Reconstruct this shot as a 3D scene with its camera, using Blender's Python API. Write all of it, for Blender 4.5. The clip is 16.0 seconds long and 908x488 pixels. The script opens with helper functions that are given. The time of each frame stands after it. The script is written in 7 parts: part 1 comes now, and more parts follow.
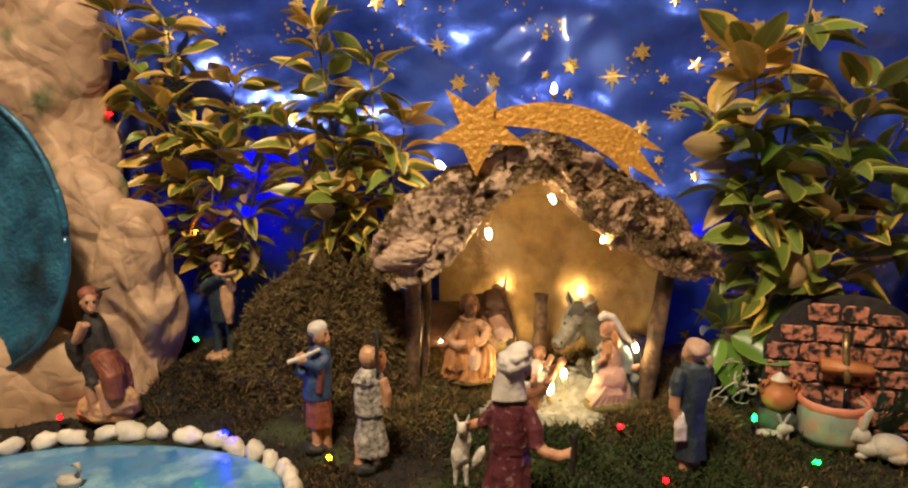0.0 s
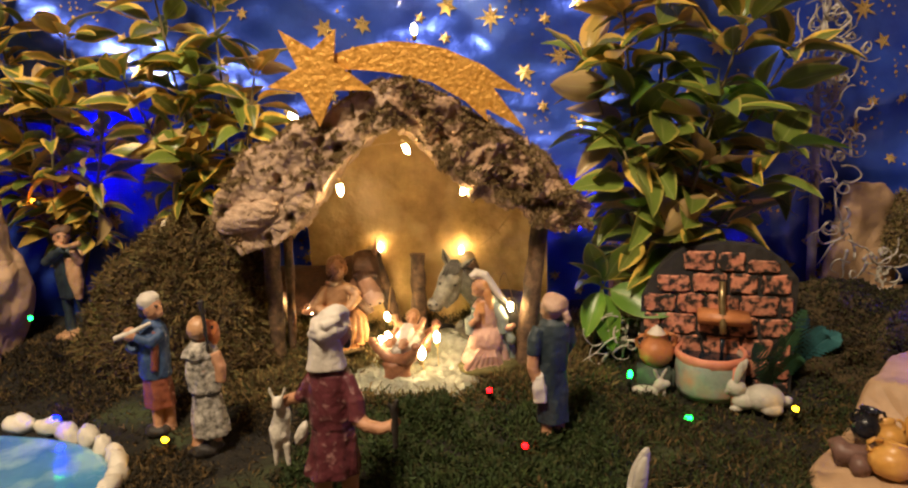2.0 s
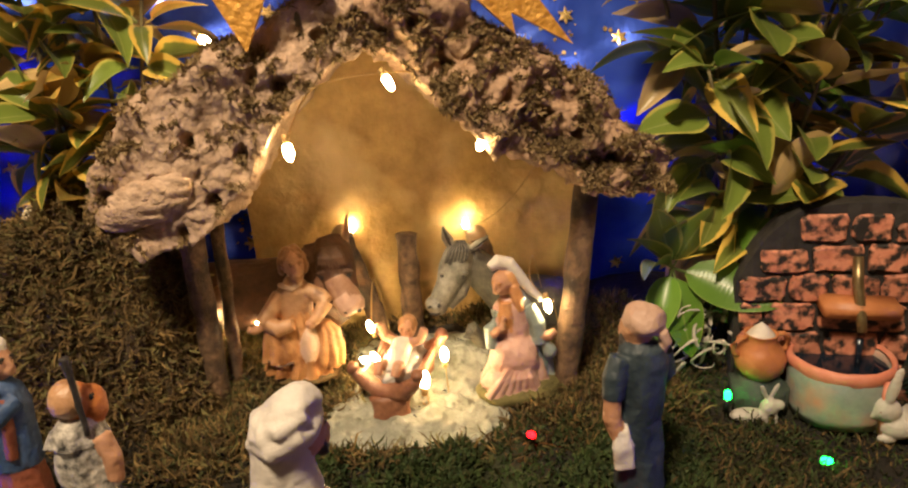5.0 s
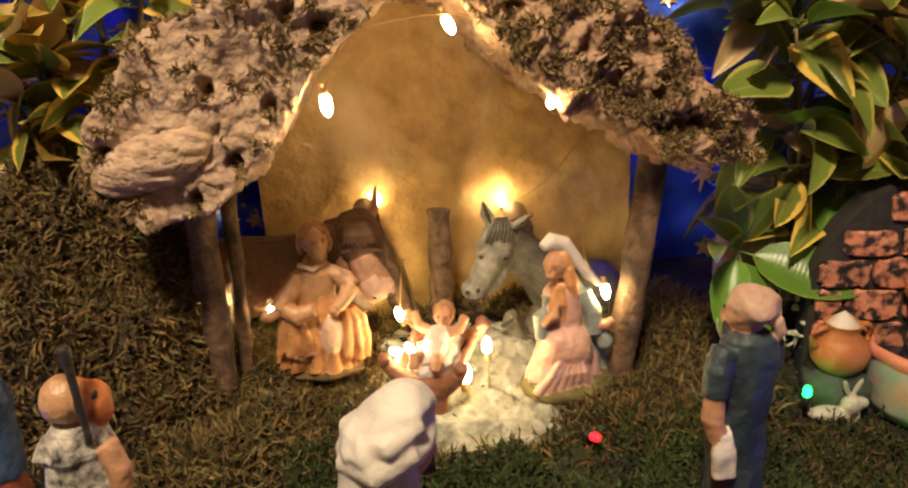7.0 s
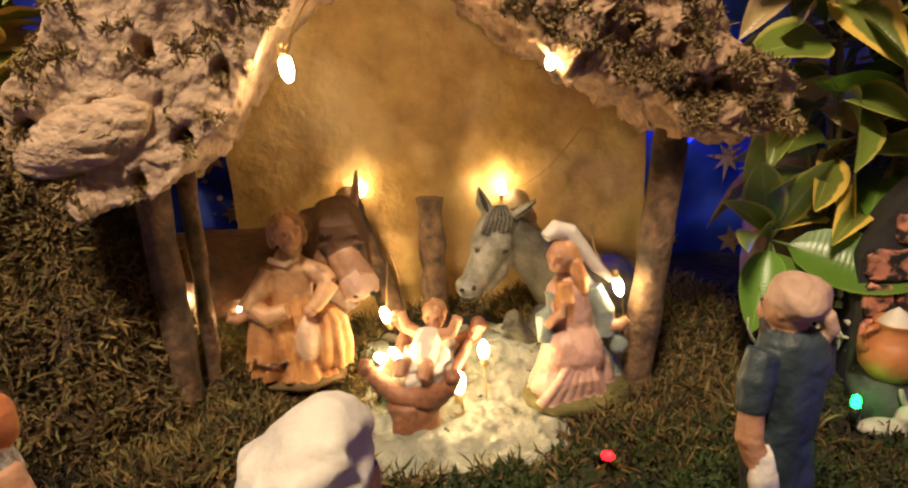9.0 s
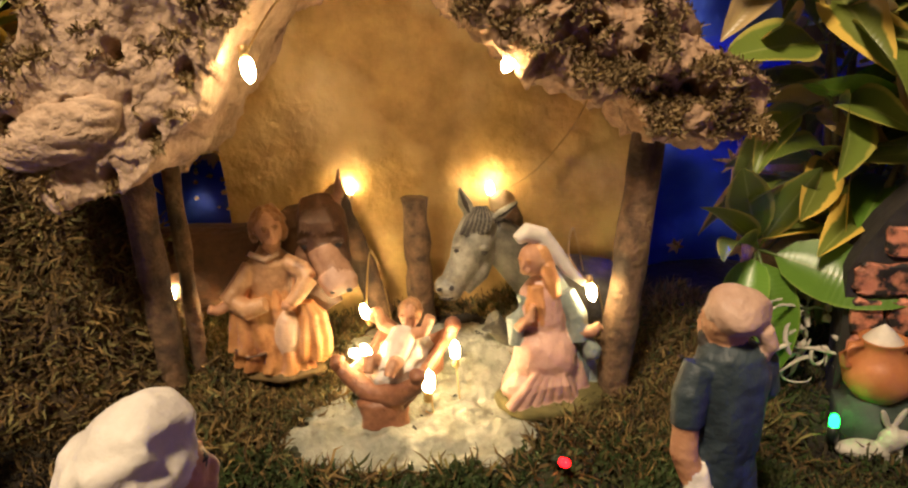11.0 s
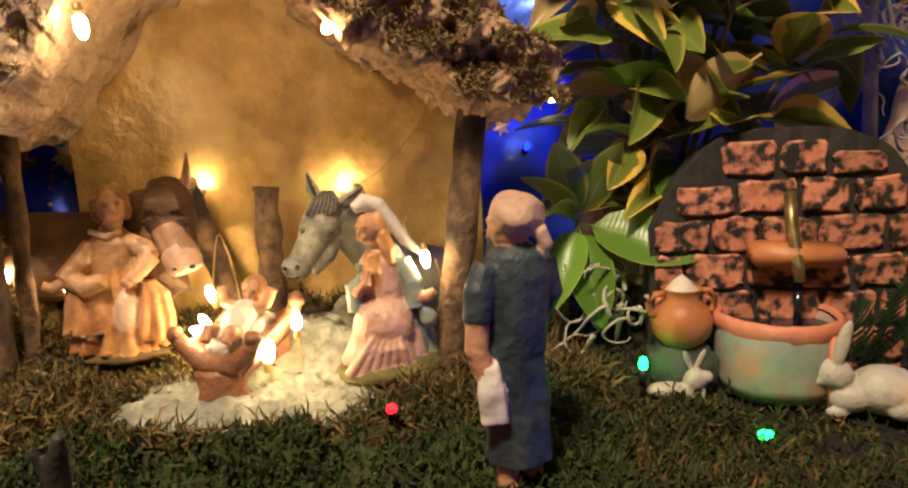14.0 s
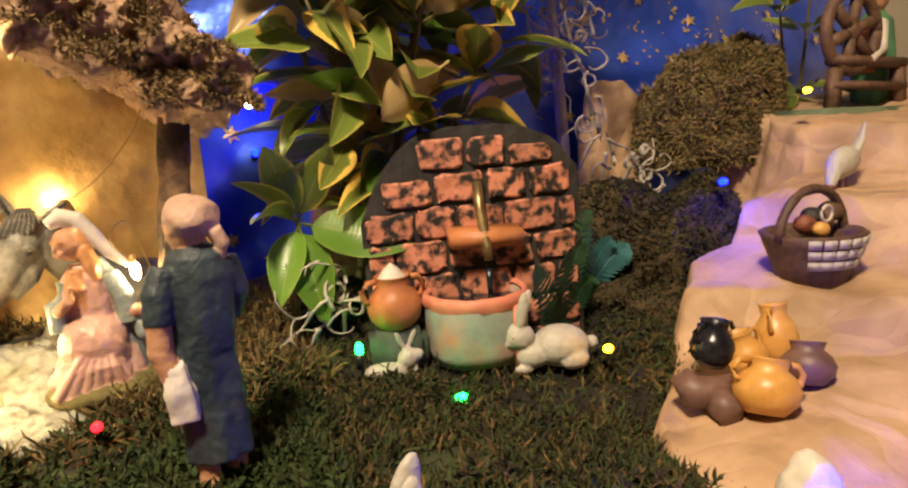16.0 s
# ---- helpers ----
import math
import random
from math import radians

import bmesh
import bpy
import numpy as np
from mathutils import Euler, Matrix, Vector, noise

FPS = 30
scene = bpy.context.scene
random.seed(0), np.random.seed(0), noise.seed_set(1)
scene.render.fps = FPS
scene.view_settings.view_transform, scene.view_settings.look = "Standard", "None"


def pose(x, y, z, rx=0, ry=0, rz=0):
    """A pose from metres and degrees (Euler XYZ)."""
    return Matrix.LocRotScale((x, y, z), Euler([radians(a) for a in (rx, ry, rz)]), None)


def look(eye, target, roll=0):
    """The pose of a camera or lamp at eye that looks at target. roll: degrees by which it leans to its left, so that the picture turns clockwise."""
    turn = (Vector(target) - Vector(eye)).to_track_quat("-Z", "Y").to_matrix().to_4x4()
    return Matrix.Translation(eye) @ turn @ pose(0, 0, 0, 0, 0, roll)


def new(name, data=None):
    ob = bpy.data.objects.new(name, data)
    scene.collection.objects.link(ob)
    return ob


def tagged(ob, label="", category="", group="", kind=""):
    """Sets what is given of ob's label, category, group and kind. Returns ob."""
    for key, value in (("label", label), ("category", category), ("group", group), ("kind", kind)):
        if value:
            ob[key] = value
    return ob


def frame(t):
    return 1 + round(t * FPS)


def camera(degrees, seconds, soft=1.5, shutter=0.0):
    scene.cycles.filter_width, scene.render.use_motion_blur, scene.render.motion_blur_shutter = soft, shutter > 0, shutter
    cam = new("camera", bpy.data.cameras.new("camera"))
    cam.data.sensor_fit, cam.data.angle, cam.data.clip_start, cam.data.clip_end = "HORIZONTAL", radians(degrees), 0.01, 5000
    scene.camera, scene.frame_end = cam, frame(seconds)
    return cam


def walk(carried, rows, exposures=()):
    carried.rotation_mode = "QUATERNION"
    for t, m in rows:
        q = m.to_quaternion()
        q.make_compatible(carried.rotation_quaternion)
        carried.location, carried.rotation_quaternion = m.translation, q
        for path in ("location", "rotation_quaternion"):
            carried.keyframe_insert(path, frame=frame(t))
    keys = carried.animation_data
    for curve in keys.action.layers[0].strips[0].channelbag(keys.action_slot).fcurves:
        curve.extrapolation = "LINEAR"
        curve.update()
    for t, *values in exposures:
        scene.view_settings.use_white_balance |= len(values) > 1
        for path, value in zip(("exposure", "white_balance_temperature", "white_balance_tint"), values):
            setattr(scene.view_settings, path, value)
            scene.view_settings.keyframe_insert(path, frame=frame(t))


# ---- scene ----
from mathutils.bvhtree import BVHTree

cam = camera(68.4, 16.0, 2.2)
PATH = [
    (0, (0.0333, 0.0320, 0.3183), (-0.0442, 2.0056, 0.0038), -0.14),
    (0.5, (0.0658, 0.0444, 0.3182), (0.0344, 2.0173, -0.0086), 0.11),
    (1, (0.1124, 0.0531, 0.3175), (0.1136, 2.0226, -0.0304), -1.05),
    (1.5, (0.1477, 0.0690, 0.3056), (0.1448, 2.0369, -0.0513), -2.32),
    (2, (0.1527, 0.0887, 0.2962), (0.1637, 2.0452, -0.1185), -1.88),
    (2.5, (0.1477, 0.1132, 0.2948), (0.1258, 2.0848, -0.0402), -2.82),
    (3, (0.1451, 0.1538, 0.2977), (0.1947, 2.1165, -0.0832), -3.23),
    (3.5, (0.1255, 0.1995, 0.2939), (0.1486, 2.1499, -0.1481), -3.04),
    (4, (0.1183, 0.2493, 0.2959), (0.1694, 2.1893, -0.1874), -2.16),
    (4.5, (0.1236, 0.2933, 0.2883), (0.2124, 2.2088, -0.2803), -3.88),
    (7, (0.0632, 0.3862, 0.2518), (0.2959, 2.2728, -0.3700), -2.67),
    (7.5, (0.0802, 0.4124, 0.2461), (0.2585, 2.3068, -0.3698), -3.96),
    (8, (0.0843, 0.4388, 0.2296), (0.2343, 2.3413, -0.3687), -4.61),
    (8.5, (0.0835, 0.4360, 0.2242), (0.2895, 2.3332, -0.3742), -3.58),
    (11, (0.1349, 0.4292, 0.2242), (0.1475, 2.3369, -0.3764), -3.54),
    (11.5, (0.1572, 0.4122, 0.2092), (0.1832, 2.3377, -0.3308), -2.98),
    (12, (0.1569, 0.3998, 0.1896), (0.1855, 2.3520, -0.2439), -2.34),
    (12.5, (0.1451, 0.3919, 0.1576), (0.1796, 2.3517, -0.2397), -1.93),
    (13, (0.1477, 0.3954, 0.1546), (0.2334, 2.3606, -0.2070), -2.22),
    (13.5, (0.1562, 0.3906, 0.1520), (0.2993, 2.3560, -0.1899), -2.61),
    (14, (0.1777, 0.3850, 0.1513), (0.4508, 2.3388, -0.1775), -2.57),
    (14.5, (0.1893, 0.3727, 0.1504), (0.5721, 2.3092, -0.1708), -2.28),
    (15, (0.1983, 0.3685, 0.1444), (0.7843, 2.2526, -0.1825), -1.16),
    (15.5, (0.2119, 0.3581, 0.1480), (0.9152, 2.2010, -0.1825), -3.29),
    (16, (0.2263, 0.3470, 0.1453), (1.0480, 2.1377, -0.1981), -4.57),
]
EXPOSURES = [(0.0, -0.35), (1.5, -0.4), (2.5, -0.28), (3.5, -0.25), (8.0, -0.26), (11.0, -0.28), (12.5, -0.38), (14.0, -0.14), (14.5, 0.08), (15.0, 0.2), (15.5, 0.12), (16.0, 0.25)]
walk(cam, [(t, look(eye, target, roll)) for t, eye, target, roll in PATH], EXPOSURES)

# ---- world and light ----
world = bpy.data.worlds.new("room_dark")
world.use_nodes = True
scene.world = world
world.node_tree.nodes["Background"].inputs["Color"].default_value = (1.0, 0.8, 0.6, 1)
world.node_tree.nodes["Background"].inputs["Strength"].default_value = 0.01

LAMP_AT = (-0.20, -0.02, 1.38)
lamp_data = bpy.data.lights.new("ceiling_lamp_light", "AREA")
lamp_data.shape, lamp_data.size, lamp_data.energy = "DISK", 0.24, 40.0
lamp_data.color = (1.0, 0.78, 0.52)
lamp_light = new("ceiling_lamp_light", lamp_data)
lamp_light.matrix_basis = look(LAMP_AT, (0.1, 0.85, 0.0))
WARM_GLOW, LED_GLOW = 205.0, 34.0

# ---- mesh helpers ----
def fbm(x, y, z, scale=1.0, octaves=4):
    return noise.fractal(Vector((x, y, z)) * scale, 0.9, 2.1, octaves)


def smooth(a, b, x):
    t = min(1.0, max(0.0, (x - a) / (b - a)))
    return t * t * (3 - 2 * t)


class Shape:
    """Collects faces, with a material number each, for one mesh."""

    def __init__(self):
        self.v, self.f, self.mi, self.uv = [], [], [], {}

    def grid(self, fn, nu, nv, mat=0, wrap_u=False, wrap_v=False):
        base = len(self.v)
        for i in range(nu):
            for j in range(nv):
                self.v.append(tuple(fn(i / (nu if wrap_u else nu - 1), j / (nv if wrap_v else nv - 1))))
        for i in range(nu if wrap_u else nu - 1):
            for j in range(nv if wrap_v else nv - 1):
                a, b = i * nv, ((i + 1) % nu) * nv
                k = (j + 1) % nv
                self.f.append((base + a + j, base + b + j, base + b + k, base + a + k))
                self.mi.append(mat)
        return base

    def cap(self, ring, mat=0):
        self.f.append(tuple(ring))
        self.mi.append(mat)

    def loft(self, rings, n=20, mat=0, folds=0, amp=0.0, turn=0.0, lean=(0, 0)):
        """Rings of (x, y, z, rx, ry) from the bottom up; folds wave the outline, fading to the top."""
        n = max(n, 5 * folds)
        fine = []
        for p, q in zip(rings, rings[1:]):
            fine += [tuple(a + (b - a) * t for a, b in zip(p, q)) for t in (0.0, 0.33, 0.67)]
        rings = fine + [rings[-1]]
        base, total = len(self.v), len(rings)
        for k, (cx, cy, cz, rx, ry) in enumerate(rings):
            fade = 1 - 0.7 * k / max(1, total - 1)
            for j in range(n):
                a = 2 * math.pi * j / n
                w = 1 + 1.15 * amp * fade * (2 * abs(math.sin(0.5 * folds * a + turn + 0.35 * math.sin(2 * a + 0.7 * k))) - 1.2) if folds else 1.0
                self.v.append((cx + rx * w * math.cos(a), cy + ry * w * math.sin(a), cz))
        for k in range(total - 1):
            for j in range(n):
                a, b, q = base + k * n, base + (k + 1) * n, (j + 1) % n
                self.f.append((a + j, a + q, b + q, b + j))
                self.mi.append(mat)
        self.cap([base + j for j in range(n)][::-1], mat)
        self.cap([base + (total - 1) * n + j for j in range(n)], mat)

    def ball(self, c, r, mat=0, turn=(0, 0, 0), n=14, rough=0.0, scale=80.0):
        rot = Euler([radians(a) for a in turn]).to_matrix()
        base, m = len(self.v), n // 2 + 2
        for i in range(m + 1):
            t = math.pi * i / m
            for j in range(n):
                a = 2 * math.pi * j / n
                p = Vector((math.sin(t) * math.cos(a) * r[0], math.sin(t) * math.sin(a) * r[1], math.cos(t) * r[2]))
                q = rot @ p + Vector(c)
                if rough:
                    q += (rot @ p) * rough * fbm(*q, scale, 3)
                self.v.append(tuple(q))
        for i in range(m):
            for j in range(n):
                a, b, q = base + i * n, base + (i + 1) * n, (j + 1) % n
                self.f.append((a + j, b + j, b + q, a + q))
                self.mi.append(mat)

    def tube(self, pts, radii, n=10, mat=0, flat=1.0):
        pts = [Vector(p) for p in pts]
        if not hasattr(radii, "__len__"):
            radii = [radii] * len(pts)
        base, up = len(self.v), Vector((0.13, 0.21, 0.97))
        for k, p in enumerate(pts):
            d = (pts[min(k + 1, len(pts) - 1)] - pts[max(k - 1, 0)]).normalized()
            if abs(d.dot(up)) > 0.95:
                up = Vector((0.9, 0.3, 0.1))
            s = d.cross(up).normalized()
            u = s.cross(d)
            for j in range(n):
                a = 2 * math.pi * j / n
                self.v.append(tuple(p + radii[k] * (math.cos(a) * s + flat * math.sin(a) * u)))
        for k in range(len(pts) - 1):
            for j in range(n):
                a, b, q = base + k * n, base + (k + 1) * n, (j + 1) % n
                self.f.append((a + j, a + q, b + q, b + j))
                self.mi.append(mat)
        self.cap([base + j for j in range(n)][::-1], mat)
        self.cap([base + (len(pts) - 1) * n + j for j in range(n)], mat)

    def box(self, c, s, mat=0, turn=(0, 0, 0), bevel=0.15):
        """A box with chamfered edges."""
        bm = bmesh.new()
        bmesh.ops.create_cube(bm, size=1.0, matrix=Matrix.Diagonal((*s, 1)))
        bmesh.ops.bevel(bm, geom=bm.edges[:], offset=bevel * min(s), segments=2, affect="EDGES")
        m = pose(*c, *turn)
        base = len(self.v)
        bm.verts.index_update()
        self.v += [tuple(m @ v.co) for v in bm.verts]
        for f in bm.faces:
            self.f.append(tuple(base + v.index for v in f.verts))
            self.mi.append(mat)
        bm.free()

    def lathe(self, profile, c, n=24, mat=0, arc=1.0, start=0.0):
        """A profile of (radius, height) turned round the upright axis at c."""
        base, m = len(self.v), len(profile)
        full = arc >= 1.0
        steps = n if full else n + 1
        for j in range(steps):
            a = start + 2 * math.pi * arc * j / n
            for r, z in profile:
                self.v.append((c[0] + r * math.cos(a), c[1] + r * math.sin(a), c[2] + z))
        for j in range(n):
            for k in range(m - 1):
                a, b = base + j * m, base + ((j + 1) % steps) * m
                self.f.append((a + k, b + k, b + k + 1, a + k + 1))
                self.mi.append(mat)

    def head(self, c, r, turn, skin_mat, hair_mat, beard=False, hood=None, hair=1.0):
        """A head that faces turn degrees from straight ahead: skull, nose, brow, eyes and hair."""
        m = pose(*c, 0, 0, turn)

        def at(x, y, z):
            return tuple(m @ Vector((x * r, y * r, z * r)))

        self.ball(c, (0.80 * r, 0.92 * r, 1.08 * r), skin_mat, (0, 0, turn), 20)
        self.ball(at(0, 0.80, -0.48), (0.42 * r, 0.28 * r, 0.34 * r), skin_mat, (0, 0, turn), 12)
        self.tube([at(0, 0.88, 0.18), at(0, 1.02, -0.10), at(0, 1.08, -0.20), at(0, 0.90, -0.28)], [0.08 * r, 0.13 * r, 0.17 * r, 0.08 * r], 8, skin_mat)
        for q in (-1, 1):
            self.ball(at(0.32 * q, 0.80, 0.12), (0.13 * r, 0.10 * r, 0.09 * r), hair_mat, (0, 0, turn), 8)
            self.ball(at(0.34 * q, 0.84, 0.27), (0.24 * r, 0.10 * r, 0.06 * r), hair_mat, (0, 0, turn), 8)
            self.ball(at(0.80 * q, 0.0, -0.05), (0.12 * r, 0.2 * r, 0.26 * r), skin_mat, (0, 0, turn), 8)
        self.ball(at(0, 0.93, -0.42), (0.24 * r, 0.08 * r, 0.06 * r), hair_mat if beard else skin_mat, (0, 0, turn), 8)
        if hair:
            self.ball(at(0, -0.22, 0.28), (0.98 * r * hair, 0.98 * r * hair, 0.98 * r * hair), hair_mat if hood is None else hood, (0, 0, turn), 20, 0.22, 1.6 / r)
        if beard:
            self.ball(at(0, 0.62, -0.78), (0.58 * r, 0.38 * r, 0.52 * r), hair_mat, (0, 0, turn), 14, 0.25, 1.8 / r)

    def fingers(self, c, r, mat):
        for k in range(4):
            self.tube([Vector(c) + Vector((0, 0, r * 0.5 * (k - 1.5))), Vector(c) + Vector((r * 1.5, -0.4 * r, r * 0.6 * (k - 1.5)))], [0.3 * r, 0.2 * r], 6, mat)

    def ruffle(self, amount, scale, octaves=4):
        for k, p in enumerate(self.v):
            d = Vector((fbm(*p, scale, octaves), fbm(p[1] + 3.1, p[2], p[0], scale, octaves), fbm(p[2] - 7.7, p[0], p[1], scale, octaves)))
            self.v[k] = tuple(Vector(p) + amount * d)

    def data(self, name, mats, soft=True):
        me = bpy.data.meshes.new(name)
        me.from_pydata(self.v, [], self.f)
        for m in mats:
            me.materials.append(m)
        me.polygons.foreach_set("material_index", self.mi)
        me.polygons.foreach_set("use_smooth", [soft] * len(self.f))
        me.update()
        bm = bmesh.new()
        bm.from_mesh(me)
        bmesh.ops.recalc_face_normals(bm, faces=bm.faces[:])
        bm.to_mesh(me)
        bm.free()
        return me


def thing(name, at, label, category, group="", kind=""):
    """An Empty at the thing's base, for its parts."""
    ob = new(name)
    ob.location = at
    ob.empty_display_size = 0.01
    return tagged(ob, label, category, group, kind)


def part(name, shape, mats, parent, label="", soft=True):
    """One mesh in world places, under a thing or a part."""
    ob = new(name, shape.data(name, mats if isinstance(mats, (list, tuple)) else [mats], soft))
    ob.parent = parent
    if parent.type == "EMPTY":
        ob.matrix_parent_inverse = Matrix.Translation(-Vector(parent.location))
    return tagged(ob, label)


def solid(name, shape, mats, label, category, group="", kind="", soft=True):
    """A thing that is one mesh."""
    ob = new(name, shape.data(name, mats if isinstance(mats, (list, tuple)) else [mats], soft))
    return tagged(ob, label, category, group, kind)


def blades(name, pts, normals, length, width, mats, seed=1, lean=0.8):
    """Many short curved blades on a surface as one mesh."""
    rng = np.random.default_rng(seed)
    pts, normals = np.asarray(pts, float), np.asarray(normals, float)
    n = len(pts)
    side = rng.normal(size=(n, 3))
    ahead = normals + lean * rng.normal(size=(n, 3))
    ahead /= np.linalg.norm(ahead, axis=1)[:, None]
    side = np.cross(ahead, side)
    side /= np.linalg.norm(side, axis=1)[:, None]
    bend = 0.5 * rng.normal(size=(n, 3))
    size = length * rng.uniform(0.5, 1.4, (n, 1))
    w = width * rng.uniform(0.6, 1.4, (n, 1))
    rows, at, d = [pts - w * side, pts + w * side], pts, ahead
    for k in range(2):
        at = at + 0.36 * size * d
        d = d + 0.55 * bend + 0.45 * rng.normal(size=(n, 3))
        d /= np.linalg.norm(d, axis=1)[:, None]
        rows += [at - 0.85 * w * side, at + 0.85 * w * side]
    rows.append(at + 0.34 * size * d)
    v = np.stack(rows, 1).reshape(-1, 3)
    k = 7 * np.arange(n)[:, None]
    quads, tris = np.concatenate([k + np.array([[0, 1, 3, 2]]), k + np.array([[2, 3, 5, 4]])]), k + np.array([[4, 5, 6]])
    me = bpy.data.meshes.new(name)
    me.from_pydata(v.tolist(), [], quads.tolist() + tris.tolist())
    for m in mats:
        me.materials.append(m)
    pick = rng.integers(0, len(mats), n)
    me.polygons.foreach_set("material_index", np.r_[pick, pick, pick])
    me.update()
    return me


# ---- materials ----
def surface(name, low, high, scale=40.0, rough=0.7, metal=0.0, bump=0.3, bump_scale=None, stain=None, stain_scale=8.0,
            stain_low=0.5, sheen=0.0, spec=0.5, coat=0.0, bump_depth=0.002, vary=0.0, crease=0.0):
    """A procedural surface: two colours in fine noise, an optional stain in broad noise, and relief."""
    m = bpy.data.materials.new(name)
    m.use_nodes = True
    nt = m.node_tree
    nodes, link = nt.nodes, nt.links.new
    bsdf = nodes["Principled BSDF"]
    co = nodes.new("ShaderNodeTexCoord")
    fine = nodes.new("ShaderNodeTexNoise")
    fine.inputs["Scale"].default_value, fine.inputs["Detail"].default_value = scale, 6.0
    fine.inputs["Roughness"].default_value = 0.65
    link(co.outputs["Object"], fine.inputs["Vector"])
    ramp = nodes.new("ShaderNodeValToRGB")
    ramp.color_ramp.elements[0].position, ramp.color_ramp.elements[1].position = 0.32, 0.68
    ramp.color_ramp.elements[0].color, ramp.color_ramp.elements[1].color = (*low, 1), (*high, 1)
    link(fine.outputs["Fac"], ramp.inputs["Fac"])
    colour = ramp.outputs["Color"]
    if stain:
        broad = nodes.new("ShaderNodeTexNoise")
        broad.inputs["Scale"].default_value, broad.inputs["Detail"].default_value = stain_scale, 4.0
        link(co.outputs["Object"], broad.inputs["Vector"])
        edge = nodes.new("ShaderNodeMapRange")
        edge.inputs["From Min"].default_value, edge.inputs["From Max"].default_value = stain_low, stain_low + 0.15
        link(broad.outputs["Fac"], edge.inputs["Value"])
        mix = nodes.new("ShaderNodeMix")
        mix.data_type = "RGBA"
        link(edge.outputs["Result"], mix.inputs["Factor"])
        link(colour, mix.inputs["A"])
        mix.inputs["B"].default_value = (*stain, 1)
        colour = mix.outputs["Result"]
    if vary:
        info = nodes.new("ShaderNodeObjectInfo")
        hsv = nodes.new("ShaderNodeHueSaturation")
        span = nodes.new("ShaderNodeMapRange")
        span.inputs["To Min"].default_value, span.inputs["To Max"].default_value = 1 - vary, 1 + vary
        link(info.outputs["Random"], span.inputs["Value"])
        link(span.outputs["Result"], hsv.inputs["Value"])
        link(colour, hsv.inputs["Color"])
        colour = hsv.outputs["Color"]
    link(colour, bsdf.inputs["Base Color"])
    wear = nodes.new("ShaderNodeMapRange")
    wear.inputs["To Min"].default_value, wear.inputs["To Max"].default_value = max(0.03, rough - 0.12), min(1.0, rough + 0.12)
    link(fine.outputs["Fac"], wear.inputs["Value"])
    link(wear.outputs["Result"], bsdf.inputs["Roughness"])
    bsdf.inputs["Metallic"].default_value = metal
    bsdf.inputs["Specular IOR Level"].default_value = spec
    bsdf.inputs["Coat Weight"].default_value = coat
    bsdf.inputs["Sheen Weight"].default_value = sheen
    if bump:
        grain = nodes.new("ShaderNodeTexNoise")
        grain.inputs["Scale"].default_value, grain.inputs["Detail"].default_value = bump_scale or scale * 2, 8.0
        link(co.outputs["Object"], grain.inputs["Vector"])
        relief = nodes.new("ShaderNodeBump")
        relief.inputs["Strength"].default_value, relief.inputs["Distance"].default_value = bump, bump_depth
        link(grain.outputs["Fac"], relief.inputs["Height"])
        link(relief.outputs["Normal"], bsdf.inputs["Normal"])
    if crease:
        warp = nodes.new("ShaderNodeTexNoise")
        warp.inputs["Scale"].default_value = crease * 0.8
        link(co.outputs["Object"], warp.inputs["Vector"])
        bent = nodes.new("ShaderNodeVectorMath")
        bent.operation = "MULTIPLY_ADD"
        bent.inputs[1].default_value = (1.1 / crease,) * 3
        link(warp.outputs["Color"], bent.inputs[0])
        link(co.outputs["Object"], bent.inputs[2])
        last = relief
        for size, depth in ((crease, 0.16 / crease), (crease * 2.6, 0.05 / crease)):
            cells = nodes.new("ShaderNodeTexVoronoi")
            cells.feature = "DISTANCE_TO_EDGE"
            cells.inputs["Scale"].default_value = size
            link(bent.outputs[0], cells.inputs["Vector"])
            fold = nodes.new("ShaderNodeBump")
            fold.inputs["Strength"].default_value, fold.inputs["Distance"].default_value = 0.9, depth
            link(cells.outputs["Distance"], fold.inputs["Height"])
            link(last.outputs["Normal"], fold.inputs["Normal"])
            last = fold
        link(last.outputs["Normal"], bsdf.inputs["Normal"])
    return m


def glow(name, colour, strength):
    m = bpy.data.materials.new(name)
    m.use_nodes = True
    b = m.node_tree.nodes["Principled BSDF"]
    b.inputs["Base Color"].default_value = (*colour, 1)
    b.inputs["Emission Color"].default_value = (*colour, 1)
    b.inputs["Emission Strength"].default_value = strength
    b.inputs["Roughness"].default_value = 0.2
    return m


